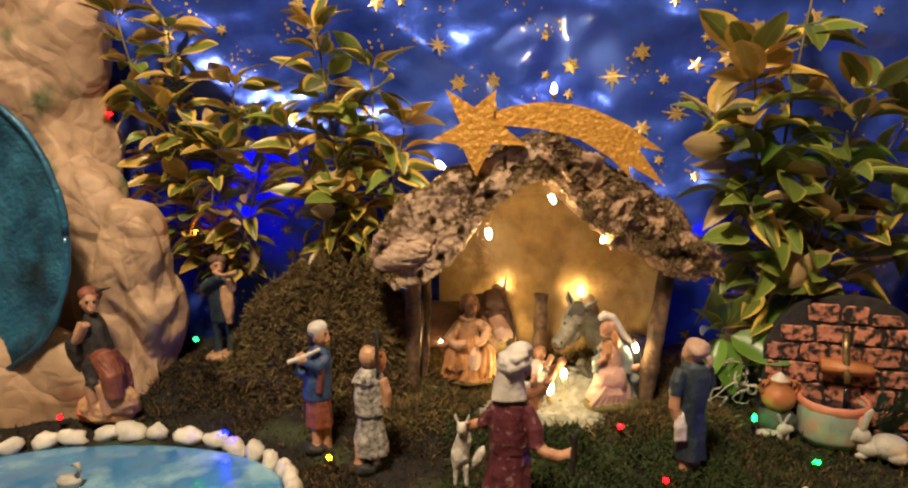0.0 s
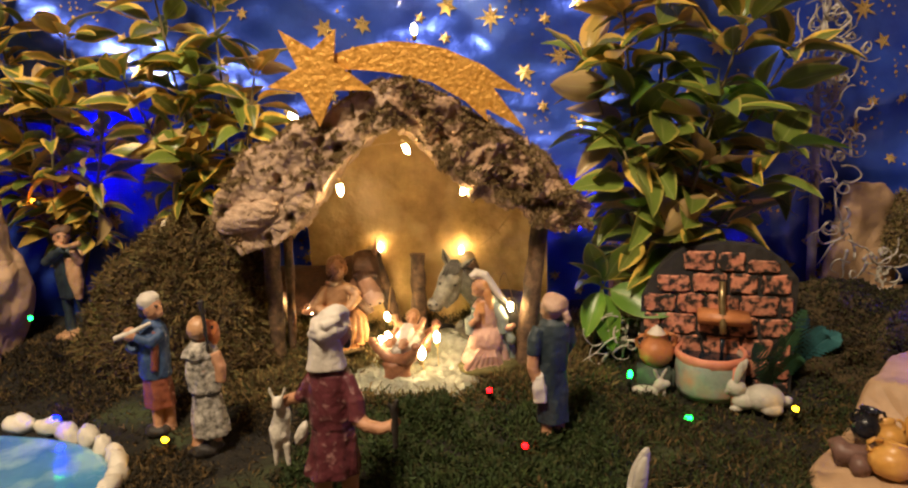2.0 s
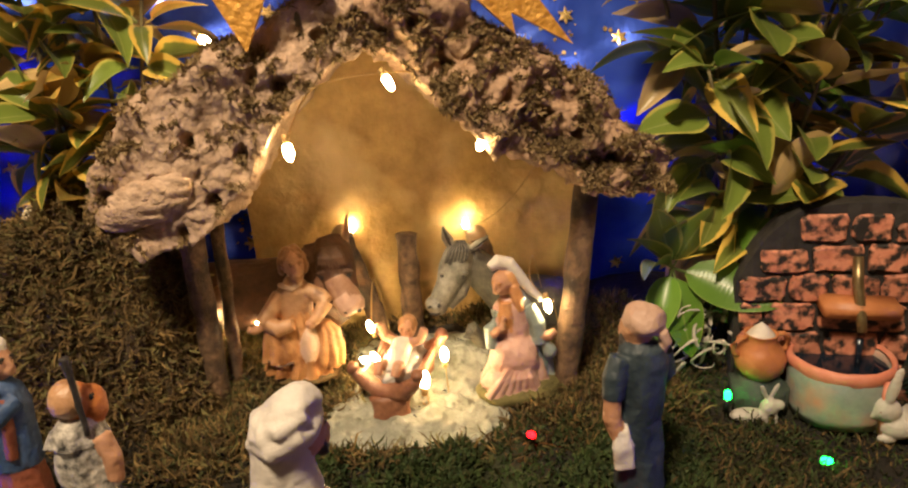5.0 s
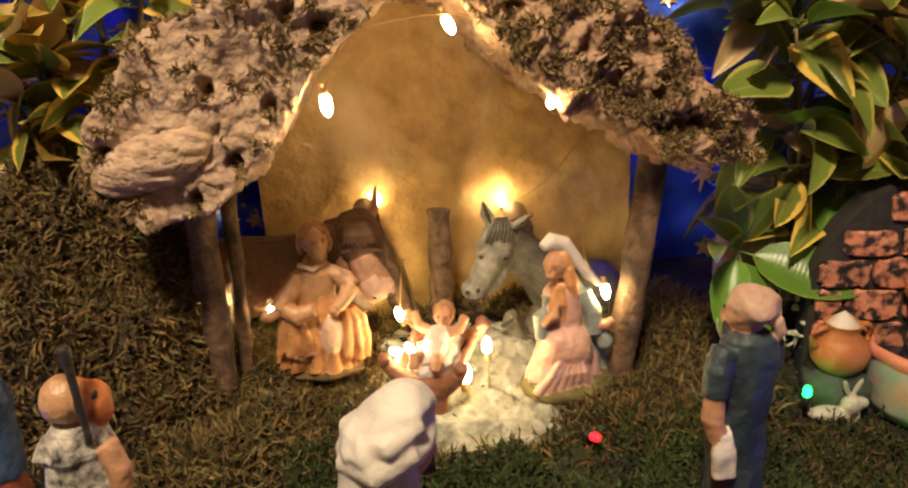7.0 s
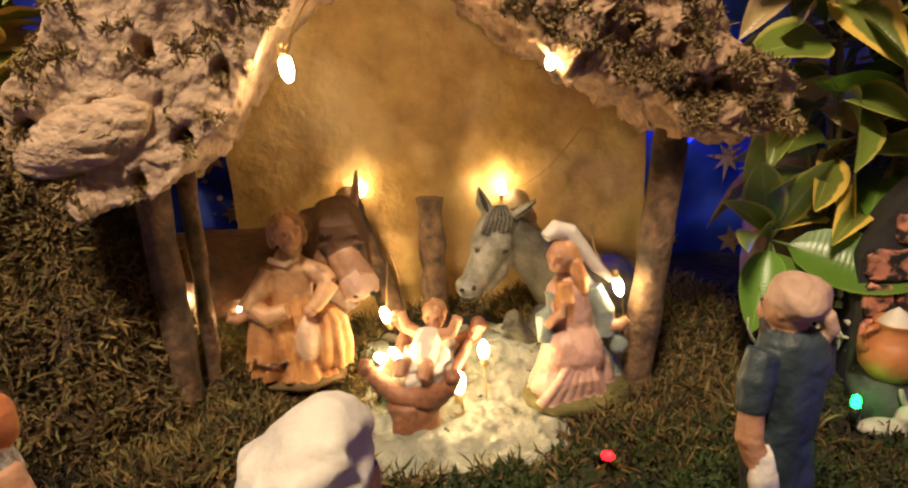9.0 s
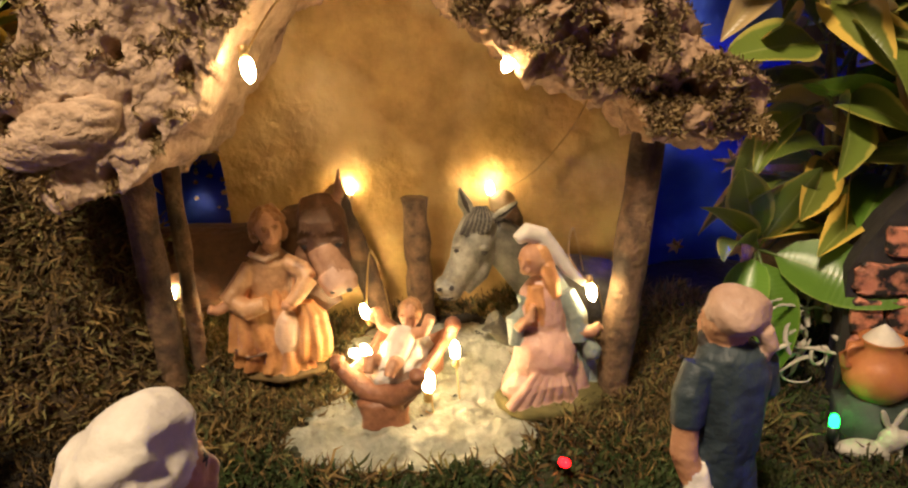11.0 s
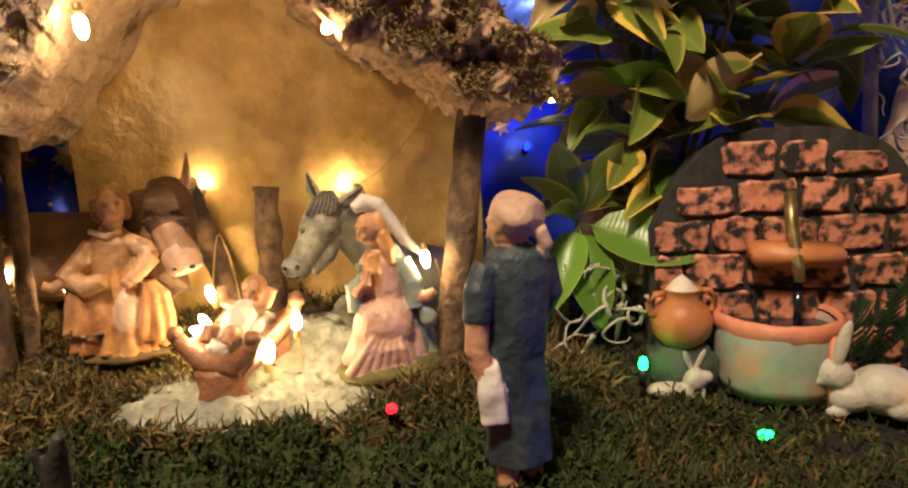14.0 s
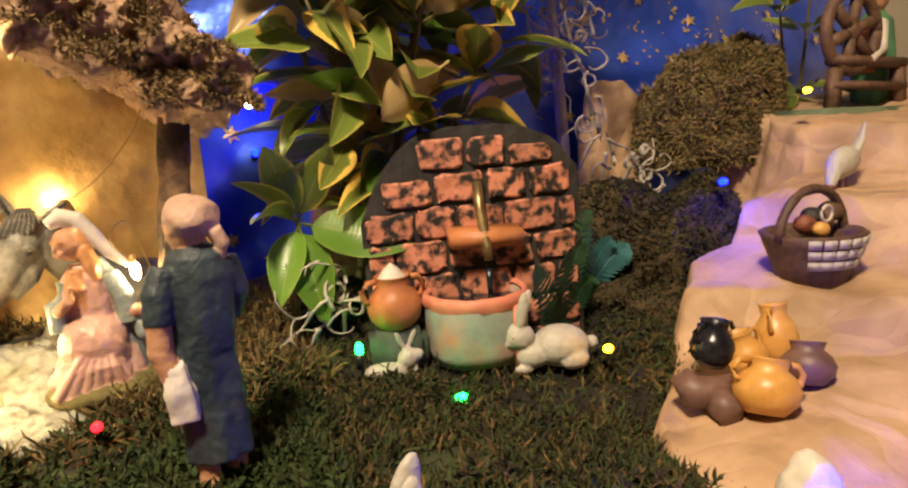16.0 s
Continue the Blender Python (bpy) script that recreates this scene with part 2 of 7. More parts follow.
def leaf_material(name, centre, margin, cover, blotch):
    """A leaf: a green middle with a paler margin, a lighter midrib and fine side veins. u runs along it, v across."""
    m = bpy.data.materials.new(name)
    m.use_nodes = True
    nt = m.node_tree
    nodes, link = nt.nodes, nt.links.new
    bsdf = nodes["Principled BSDF"]
    uv = nodes.new("ShaderNodeUVMap")
    sep = nodes.new("ShaderNodeSeparateXYZ")
    link(uv.outputs["UV"], sep.inputs["Vector"])
    off = nodes.new("ShaderNodeMath")
    off.operation = "SUBTRACT"
    off.inputs[1].default_value = 0.5
    link(sep.outputs["Y"], off.inputs[0])
    away = nodes.new("ShaderNodeMath")
    away.operation = "ABSOLUTE"
    link(off.outputs[0], away.inputs[0])
    info = nodes.new("ShaderNodeObjectInfo")
    co = nodes.new("ShaderNodeTexCoord")
    shift = nodes.new("ShaderNodeVectorMath")
    shift.operation = "ADD"
    link(co.outputs["Object"], shift.inputs[0])
    link(info.outputs["Random"], shift.inputs[1])
    ns = nodes.new("ShaderNodeTexNoise")
    ns.inputs["Scale"].default_value, ns.inputs["Detail"].default_value = 90.0, 4.0
    link(shift.outputs[0], ns.inputs["Vector"])
    wob = nodes.new("ShaderNodeMath")
    wob.operation = "MULTIPLY_ADD"
    wob.inputs[1].default_value = blotch
    link(ns.outputs["Fac"], wob.inputs[0])
    link(away.outputs[0], wob.inputs[2])
    lim = nodes.new("ShaderNodeMapRange")
    lim.inputs["From Min"].default_value, lim.inputs["From Max"].default_value = cover + blotch * 0.5, cover + blotch * 0.5 + 0.06
    link(wob.outputs[0], lim.inputs["Value"])
    mix = nodes.new("ShaderNodeMix")
    mix.data_type = "RGBA"
    link(lim.outputs["Result"], mix.inputs["Factor"])
    mix.inputs["A"].default_value, mix.inputs["B"].default_value = (*centre, 1), (*margin, 1)
    rib = nodes.new("ShaderNodeMapRange")
    rib.inputs["From Min"].default_value, rib.inputs["From Max"].default_value = 0.015, 0.035
    rib.inputs["To Min"].default_value, rib.inputs["To Max"].default_value = 0.45, 0.0
    link(away.outputs[0], rib.inputs["Value"])
    mid = nodes.new("ShaderNodeMix")
    mid.data_type = "RGBA"
    link(rib.outputs["Result"], mid.inputs["Factor"])
    link(mix.outputs["Result"], mid.inputs["A"])
    mid.inputs["B"].default_value = (*[0.5 * a + 0.5 * b for a, b in zip(centre, (0.5, 0.5, 0.2))], 1)
    hsv = nodes.new("ShaderNodeHueSaturation")
    span = nodes.new("ShaderNodeMapRange")
    span.inputs["To Min"].default_value, span.inputs["To Max"].default_value = 0.75, 1.45
    link(info.outputs["Random"], span.inputs["Value"])
    link(span.outputs["Result"], hsv.inputs["Value"])
    link(mid.outputs["Result"], hsv.inputs["Color"])
    link(hsv.outputs["Color"], bsdf.inputs["Base Color"])
    bsdf.inputs["Roughness"].default_value = 0.32
    bsdf.inputs["Specular IOR Level"].default_value = 0.5
    veins = nodes.new("ShaderNodeTexWave")
    veins.inputs["Scale"].default_value, veins.inputs["Distortion"].default_value = 7.0, 1.5
    link(uv.outputs["UV"], veins.inputs["Vector"])
    relief = nodes.new("ShaderNodeBump")
    relief.inputs["Strength"].default_value, relief.inputs["Distance"].default_value = 0.12, 0.0006
    link(veins.outputs["Fac"], relief.inputs["Height"])
    link(relief.outputs["Normal"], bsdf.inputs["Normal"])
    thin = nodes.new("ShaderNodeBsdfTranslucent")
    link(hsv.outputs["Color"], thin.inputs["Color"])
    both = nodes.new("ShaderNodeMixShader")
    both.inputs["Fac"].default_value = 0.25
    link(bsdf.outputs["BSDF"], both.inputs[1])
    link(thin.outputs["BSDF"], both.inputs[2])
    link(both.outputs["Shader"], nodes["Material Output"].inputs["Surface"])
    return m


bark_pale = surface("cork_bark", (0.34, 0.22, 0.14), (0.62, 0.44, 0.31), 60, 0.9, bump=0.9, bump_scale=230, stain=(0.16, 0.09, 0.05), stain_scale=45, stain_low=0.60, bump_depth=0.003)
bark_dark = surface("rough_bark", (0.20, 0.115, 0.066), (0.54, 0.35, 0.22), 75, 0.92, bump=0.9, bump_scale=190, stain=(0.05, 0.03, 0.02), stain_scale=45, stain_low=0.58, bump_depth=0.003)
post_bark = surface("post_bark", (0.05, 0.028, 0.015), (0.22, 0.13, 0.07), 110, 0.85, bump=1.0, bump_scale=220, stain=(0.04, 0.025, 0.015), stain_scale=30)
cut_wood = surface("cut_wood", (0.30, 0.20, 0.12), (0.45, 0.32, 0.2), 90, 0.8, bump=0.3)
gold_card = surface("gold_card", (0.36, 0.22, 0.072), (0.58, 0.37, 0.14), 45, 0.44, 0.35, bump=1.0, bump_scale=60, stain=(0.68, 0.49, 0.25), stain_scale=11, stain_low=0.50, bump_depth=0.004)
gold_foam = surface("gold_glitter_foam", (0.55, 0.24, 0.03), (0.85, 0.46, 0.10), 220, 0.45, 0.35, bump=0.8, bump_scale=170, bump_depth=0.003)
gold_star = surface("gold_star_foil", (0.75, 0.50, 0.16), (0.95, 0.70, 0.32), 60, 0.28, 0.7, bump=0.1)
blue_foil = surface("blue_foil_paper", (0.025, 0.070, 0.66), (0.075, 0.18, 0.98), 7, 0.33, 0.65, bump=0.45, bump_scale=14, spec=0.7, bump_depth=0.010, coat=0.8)
kraft = surface("kraft_paper", (0.38, 0.24, 0.14), (0.56, 0.37, 0.23), 22, 0.62, bump=0.7, bump_scale=30, stain=(0.27, 0.165, 0.095), stain_scale=9, stain_low=0.55, bump_depth=0.002, crease=11.0)
kraft_green = surface("green_stained_paper", (0.36, 0.23, 0.14), (0.54, 0.36, 0.235), 22, 0.62, bump=0.7, bump_scale=30, stain=(0.07, 0.12, 0.05), stain_scale=17, stain_low=0.575, bump_depth=0.002, crease=11.0)
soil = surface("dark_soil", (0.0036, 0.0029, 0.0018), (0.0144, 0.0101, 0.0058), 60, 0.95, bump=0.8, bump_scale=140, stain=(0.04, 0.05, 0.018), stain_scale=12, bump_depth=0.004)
moss_green = surface("green_moss", (0.010, 0.026, 0.0035), (0.036, 0.060, 0.008), 60, 0.8, bump=0)
moss_olive = surface("olive_moss", (0.016, 0.021, 0.0037), (0.052, 0.056, 0.011), 50, 0.85, bump=0)
moss_dark = surface("dark_moss", (0.0085, 0.0062, 0.0026), (0.033, 0.023, 0.0085), 50, 0.9, bump=0)
moss_dry = surface("dry_moss", (0.045, 0.027, 0.0085), (0.15, 0.092, 0.029), 50, 0.85, bump=0)
earth = surface("brown_earth", (0.030, 0.020, 0.009), (0.085, 0.055, 0.022), 70, 0.95, bump=0.8, bump_scale=160, bump_depth=0.004)
moss_straw = surface("straw_moss", (0.10, 0.062, 0.018), (0.26, 0.165, 0.055), 50, 0.85, bump=0)
moss_tan = surface("tan_moss", (0.16, 0.11, 0.05), (0.36, 0.25, 0.12), 50, 0.85, bump=0)
white_sand = surface("white_plaster_path", (0.17, 0.17, 0.13), (0.32, 0.32, 0.27), 60, 0.75, bump=1.0, bump_scale=90, stain=(0.075, 0.065, 0.035), stain_scale=75, stain_low=0.58, bump_depth=0.005)
water_blue = surface("painted_pool_water", (0.035, 0.17, 0.40), (0.09, 0.29, 0.52), 14, 0.25, bump=0.25, bump_scale=18, stain=(0.24, 0.46, 0.56), stain_scale=20, coat=0.5)
glitter_blue = surface("blue_glitter_paint", (0.006, 0.05, 0.12), (0.05, 0.25, 0.42), 26, 0.32, 0.3, bump=0.9, bump_scale=210, stain=(0.01, 0.03, 0.05), stain_scale=12, coat=0.5, bump_depth=0.003)
pebble = surface("white_pebble", (0.55, 0.50, 0.42), (0.78, 0.72, 0.62), 60, 0.6, bump=0.2, vary=0.12)
skin = surface("painted_skin", (0.40, 0.19, 0.10), (0.52, 0.28, 0.165), 60, 0.57, bump=0.75, bump_scale=170, bump_depth=0.0022)
skin_pale = surface("painted_pale_skin", (0.42, 0.26, 0.19), (0.54, 0.36, 0.27), 60, 0.54, bump=0.75, bump_scale=170, bump_depth=0.0022)
maroon = surface("maroon_paint", (0.07, 0.016, 0.022), (0.14, 0.035, 0.045), 110, 0.36, bump=0.75, bump_scale=150, stain=(0.36, 0.20, 0.19), stain_scale=150, stain_low=0.57, bump_depth=0.0022)
white_cloth = surface("white_paint", (0.50, 0.45, 0.40), (0.68, 0.62, 0.55), 70, 0.6, bump=0.75, bump_scale=120, bump_depth=0.0022)
slate = surface("slate_blue_paint", (0.012, 0.021, 0.030), (0.036, 0.055, 0.068), 60, 0.52, bump=0.75, stain=(0.08, 0.09, 0.07), stain_scale=40, stain_low=0.6, bump_scale=170, bump_depth=0.0022)
navy = surface("blue_paint", (0.015, 0.035, 0.10), (0.05, 0.10, 0.22), 70, 0.57, bump=0.75, bump_scale=170, bump_depth=0.0022)
red_brown = surface("red_brown_paint", (0.13, 0.035, 0.02), (0.30, 0.09, 0.05), 80, 0.57, bump=0.75, bump_scale=170, bump_depth=0.0022)
brown = surface("brown_paint", (0.07, 0.035, 0.02), (0.17, 0.09, 0.05), 80, 0.62, bump=0.75, bump_scale=170, bump_depth=0.0022)
dark = surface("dark_paint", (0.012, 0.010, 0.009), (0.04, 0.032, 0.028), 80, 0.62, bump=0.75, bump_scale=170, bump_depth=0.0022)
fur = surface("fur_streaked_paint", (0.015, 0.013, 0.012), (0.70, 0.64, 0.56), 150, 0.72, bump=0.75, bump_scale=140, bump_depth=0.0022)
orange_paint = surface("orange_paint", (0.48, 0.13, 0.03), (0.62, 0.22, 0.06), 60, 0.52, bump=0.75, bump_scale=170, bump_depth=0.0022)
peach = surface("peach_robe_paint", (0.42, 0.22, 0.11), (0.60, 0.36, 0.20), 60, 0.36, bump=0.75, stain=(0.20, 0.09, 0.04), stain_scale=70, stain_low=0.54, bump_scale=170, bump_depth=0.0022)
pink = surface("pink_robe_paint", (0.48, 0.27, 0.205), (0.62, 0.38, 0.30), 50, 0.36, bump=0.75, bump_scale=170, bump_depth=0.0022)
teal_cloak = surface("grey_teal_paint", (0.16, 0.20, 0.18), (0.32, 0.36, 0.32), 55, 0.36, bump=0.75, bump_scale=170, bump_depth=0.0022)
ox_brown = surface("ox_brown_paint", (0.055, 0.026, 0.014), (0.15, 0.07, 0.035), 70, 0.54, bump=0.75, bump_scale=160, bump_depth=0.0022)
ox_muzzle = surface("ox_muzzle_paint", (0.46, 0.28, 0.20), (0.60, 0.40, 0.30), 70, 0.52, bump=0.75, bump_scale=170, bump_depth=0.0022)
donkey_dark = surface("donkey_dark_paint", (0.03, 0.027, 0.022), (0.14, 0.125, 0.095), 75, 0.57, bump=0.75, bump_scale=160, bump_depth=0.0022)
moss_khaki = surface("khaki_moss", (0.07, 0.06, 0.018), (0.20, 0.165, 0.055), 50, 0.85, bump=0)
robe_amber = surface("amber_robe_paint", (0.40, 0.17, 0.06), (0.60, 0.31, 0.13), 60, 0.34, bump=0.6, stain=(0.26, 0.10, 0.035), stain_scale=70, stain_low=0.56, bump_scale=170, bump_depth=0.0018)
robe_pale = surface("pale_robe_paint", (0.50, 0.33, 0.22), (0.66, 0.46, 0.33), 50, 0.34, bump=0.5, bump_scale=170, bump_depth=0.0018)
hair_tan = surface("tan_hair_paint", (0.22, 0.10, 0.04), (0.38, 0.19, 0.085), 110, 0.5, bump=0.8, bump_scale=210, bump_depth=0.0022)
crib_brown = surface("reddish_wood_paint", (0.16, 0.06, 0.03), (0.34, 0.15, 0.08), 90, 0.5, bump=0.7, bump_scale=170, bump_depth=0.0022)
ox_tan = surface("ox_tan_paint", (0.26, 0.13, 0.075), (0.46, 0.26, 0.165), 70, 0.5, bump=0.7, bump_scale=160, bump_depth=0.0022)
donkey_grey = surface("donkey_grey_paint", (0.07, 0.065, 0.052), (0.34, 0.32, 0.26), 75, 0.45, bump=0.75, bump_scale=160, bump_depth=0.0022)
rabbit_white = surface("white_glazed_clay", (0.40, 0.37, 0.32), (0.50, 0.47, 0.42), 50, 0.52, bump=0.75, bump_scale=170, bump_depth=0.0022)
brick_salmon = surface("salmon_brick_paint", (0.46, 0.15, 0.09), (0.62, 0.27, 0.17), 90, 0.7, bump=0.6, bump_scale=150, stain=(0.014, 0.011, 0.010), stain_scale=120, stain_low=0.43, vary=0.12)
well_black = surface("black_mortar_paint", (0.010, 0.009, 0.009), (0.035, 0.03, 0.028), 60, 0.75, bump=0.7, bump_scale=120)
basin_paint = surface("grey_green_basin_paint", (0.20, 0.25, 0.225), (0.36, 0.40, 0.35), 45, 0.6, bump=0.3, stain=(0.55, 0.25, 0.17), stain_scale=24, stain_low=0.52)
salmon = surface("salmon_paint", (0.55, 0.17, 0.10), (0.66, 0.27, 0.18), 60, 0.55, bump=0.3)
well_water = surface("dark_well_water", (0.004, 0.008, 0.016), (0.008, 0.016, 0.03), 20, 0.08, bump=0.05, spec=0.7)
terracotta = surface("terracotta", (0.38, 0.13, 0.045), (0.52, 0.21, 0.08), 60, 0.5, bump=0.2)
ochre_clay = surface("ochre_clay", (0.50, 0.24, 0.05), (0.66, 0.36, 0.10), 60, 0.4, bump=0.2)
clay_brown = surface("brown_clay", (0.10, 0.05, 0.04), (0.20, 0.11, 0.09), 60, 0.5, bump=0.2)
black_clay = surface("black_glazed_clay", (0.008, 0.008, 0.012), (0.02, 0.02, 0.028), 60, 0.25, bump=0.1)
brass = surface("old_brass", (0.16, 0.11, 0.05), (0.34, 0.25, 0.13), 60, 0.35, 0.8, bump=0.2)
twig = surface("twig_bark", (0.10, 0.08, 0.035), (0.22, 0.18, 0.08), 90, 0.7, bump=0.4)
lichen = surface("grey_lichen", (0.30, 0.27, 0.23), (0.55, 0.50, 0.44), 70, 0.9, bump=0.3)
fern_green = surface("fern_green", (0.02, 0.07, 0.035), (0.05, 0.16, 0.08), 70, 0.5, bump=0.1)
fern_blue = surface("blue_green_fern", (0.02, 0.10, 0.12), (0.06, 0.22, 0.24), 70, 0.5, bump=0.1)
dark_plastic = surface("dark_green_plastic", (0.006, 0.012, 0.008), (0.012, 0.022, 0.014), 60, 0.4, bump=0)
wire_copper = surface("copper_wire", (0.40, 0.26, 0.10), (0.55, 0.38, 0.18), 60, 0.4, 0.8, bump=0)
wicker = surface("brown_wicker", (0.05, 0.025, 0.016), (0.13, 0.07, 0.045), 150, 0.6, bump=0.7, bump_scale=260)
table_wood = surface("table_wood", (0.10, 0.06, 0.035), (0.20, 0.13, 0.08), 14, 0.5, bump=0.15)
wall_paint = surface("cream_wall_paint", (0.52, 0.46, 0.37), (0.58, 0.52, 0.42), 6, 0.85, bump=0.15)
clear_bulb = glow("warm_bulb", (1.0, 0.74, 0.36), WARM_GLOW)
led_red = glow("red_led", (1.0, 0.003, 0.005), LED_GLOW * 0.6)
led_green = glow("green_led", (0.004, 1.0, 0.05), LED_GLOW)
led_blue = glow("blue_led", (0.00006, 0.0003, 1.0), LED_GLOW * 18)
led_blue_big = glow("large_blue_led", (0.0002, 0.0008, 1.0), LED_GLOW * 38)
led_yellow = glow("yellow_led", (1.0, 0.40, 0.006), LED_GLOW)
led_orange = glow("orange_led", (1.0, 0.22, 0.01), LED_GLOW)
leaf_a = leaf_material("leaf_green", (0.14, 0.19, 0.034), (0.36, 0.33, 0.075), 0.38, 0.12)
leaf_b = leaf_material("leaf_variegated", (0.14, 0.165, 0.030), (0.66, 0.45, 0.09), 0.26, 0.38)
leaf_c = leaf_material("leaf_yellowed", (0.38, 0.26, 0.055), (0.60, 0.37, 0.085), 0.25, 0.5)
leaf_d = leaf_material("leaf_tan_underside", (0.40, 0.28, 0.12), (0.48, 0.34, 0.15), 0.3, 0.3)
leaf_e = leaf_material("leaf_fresh_green", (0.12, 0.245, 0.028), (0.25, 0.37, 0.065), 0.45, 0.10)

# ---- room and table ----
def plain_wall(name, a, b, label, category="wall"):
    s = Shape()
    c = [(p + q) / 2 for p, q in zip(a, b)]
    s.box(c, [abs(q - p) for p, q in zip(a, b)], 0, bevel=0.02)
    return solid(name, s, wall_paint, label, category, kind="structure", soft=False)


plain_wall("wall_north", (-1.6, 1.10, -0.8), (1.9, 1.16, 1.75), "plain cream painted room wall behind the foil")
plain_wall("wall_south", (-1.6, -1.86, -0.8), (1.9, -1.80, 1.75), "plain cream painted room wall")
plain_wall("wall_west", (-1.66, -1.80, -0.8), (-1.60, 1.10, 1.75), "plain cream painted side wall of the room")
plain_wall("wall_east", (1.90, -1.80, -0.8), (1.96, 1.10, 1.75), "plain cream painted side wall of the room")
plain_wall("ceiling", (-1.66, -1.86, 1.75), (1.96, 1.16, 1.81), "plain cream painted room ceiling", "ceiling")
s = Shape()
s.box((0.15, -0.35, -0.83), (3.5, 2.9, 0.06), 0, bevel=0.02)
solid("floor", s, table_wood, "plain brown wooden room floor", "floor", kind="structure", soft=False)

crib_table = thing("display_table", (0.15, 0.78, -0.80), "brown wooden table under the moss landscape", "table")
s = Shape()
s.box((0.15, 0.78, -0.085), (2.1, 0.58, 0.05))
part("tabletop", s, table_wood, crib_table)
for tx in (-0.82, 1.12):
    for ty in (0.55, 1.0):
        s = Shape()
        s.box((tx, ty, -0.455), (0.06, 0.06, 0.69))
        part("leg", s, table_wood, crib_table)


def ground_z(x, y):
    z = -0.018 * smooth(0.80, 0.66, y) - 0.012 * smooth(0.66, 0.5, y)
    z -= 0.022 * smooth(0.42, 0.48, x) * smooth(0.67, 0.60, y)
    z += 0.035 * smooth(-0.22, -0.32, x) * smooth(0.78, 0.87, y)
    z += 0.02 * smooth(0.0, -0.06, x) * smooth(0.80, 0.86, y) * smooth(-0.25, -0.15, x)
    z += 0.022 * smooth(0.80, 0.87, y) * smooth(-0.1, -0.03, x)
    return z + 0.005 * fbm(x, y, 0.3, 17, 4)


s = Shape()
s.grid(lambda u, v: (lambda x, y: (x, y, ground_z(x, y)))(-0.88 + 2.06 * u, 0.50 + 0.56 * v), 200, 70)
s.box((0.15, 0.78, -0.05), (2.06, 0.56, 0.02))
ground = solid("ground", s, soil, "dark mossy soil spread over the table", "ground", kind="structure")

POOL = (-0.335, 0.60, 0.185, 0.112)


def in_pool(x, y, grow=0.0):
    return ((x - POOL[0]) / (POOL[2] + grow)) ** 2 + ((y - POOL[1]) / (POOL[3] + grow)) ** 2 < 1


def on_path(x, y, grow=0.0):
    a = ((x - 0.105) / (0.082 + grow)) ** 2 + ((y - 0.775) / (0.042 + grow)) ** 2 < 1
    b = ((x - 0.12) / (0.06 + grow)) ** 2 + ((y - 0.84) / (0.06 + grow)) ** 2 < 1
    return a or b


def scatter(count, x0, x1, y0, y1, keep, seed, cushion=0.0):
    rng = random.Random(seed)
    pts, up = [], []
    while len(pts) < count:
        x, y = rng.uniform(x0, x1), rng.uniform(y0, y1)
        if rng.random() < keep(x, y):
            pts.append((x, y, ground_z(x, y) - 0.001 + cushion * rng.random() * patch(x, y, 3)))
            up.append((0, 0, 1))
    return pts, up


def clear(x, y):
    return 0.0 if in_pool(x, y, 0.01) or on_path(x, y, -0.004) else 1.0


def patch(x, y, k=0.0):
    return smooth(-0.1, 0.25, fbm(x + k, y, 1.7, 14, 3))


def lawn(name, count, box, keep, length, width, colours, seed, lean, label, cushion=0.004):
    p, n = scatter(count, *box, keep, seed, cushion)
    ob = new(name, blades(name, p, n, length, width, colours, seed, lean))
    tagged(ob, label, "moss", kind="stuff")


lawn("green_moss", 46000, (0.0, 0.30, 0.56, 0.765), lambda x, y: clear(x, y) * smooth(0.775, 0.75, y) * (0.10 + patch(x, y)), 0.0090, 0.0012, [moss_green, moss_green, moss_olive], 3, 1.0, "bright green moss in front of the stable", 0.008)
lawn("dry_moss", 52000, (-0.09, 0.32, 0.70, 0.92), lambda x, y: clear(x, y) * smooth(0.715, 0.785, y) * (0.40 + patch(x, y, 5)), 0.0135, 0.00075, [moss_dry, moss_khaki, moss_straw, moss_dry, moss_olive], 4, 2.4, "dry brown straw-like moss round the stable floor", 0.011)
lawn("olive_moss", 64000, (0.22, 0.62, 0.54, 0.90), lambda x, y: clear(x, y) * (0.12 + patch(x, y, 9)), 0.0092, 0.0008, [moss_olive, moss_dark, moss_dry, moss_green, moss_olive], 5, 1.9, "dark olive moss on the ground round the well", 0.006)
lawn("dark_moss", 40000, (-0.50, 0.05, 0.55, 0.90), lambda x, y: clear(x, y) * (0.1 + patch(x, y, 2)), 0.0075, 0.0007, [moss_dark, moss_dark, moss_dry], 6, 1.8, "dark brown withered moss on the soil", 0.005)

# ---- blue foil with its stars ----
BACK_Y = 0.955


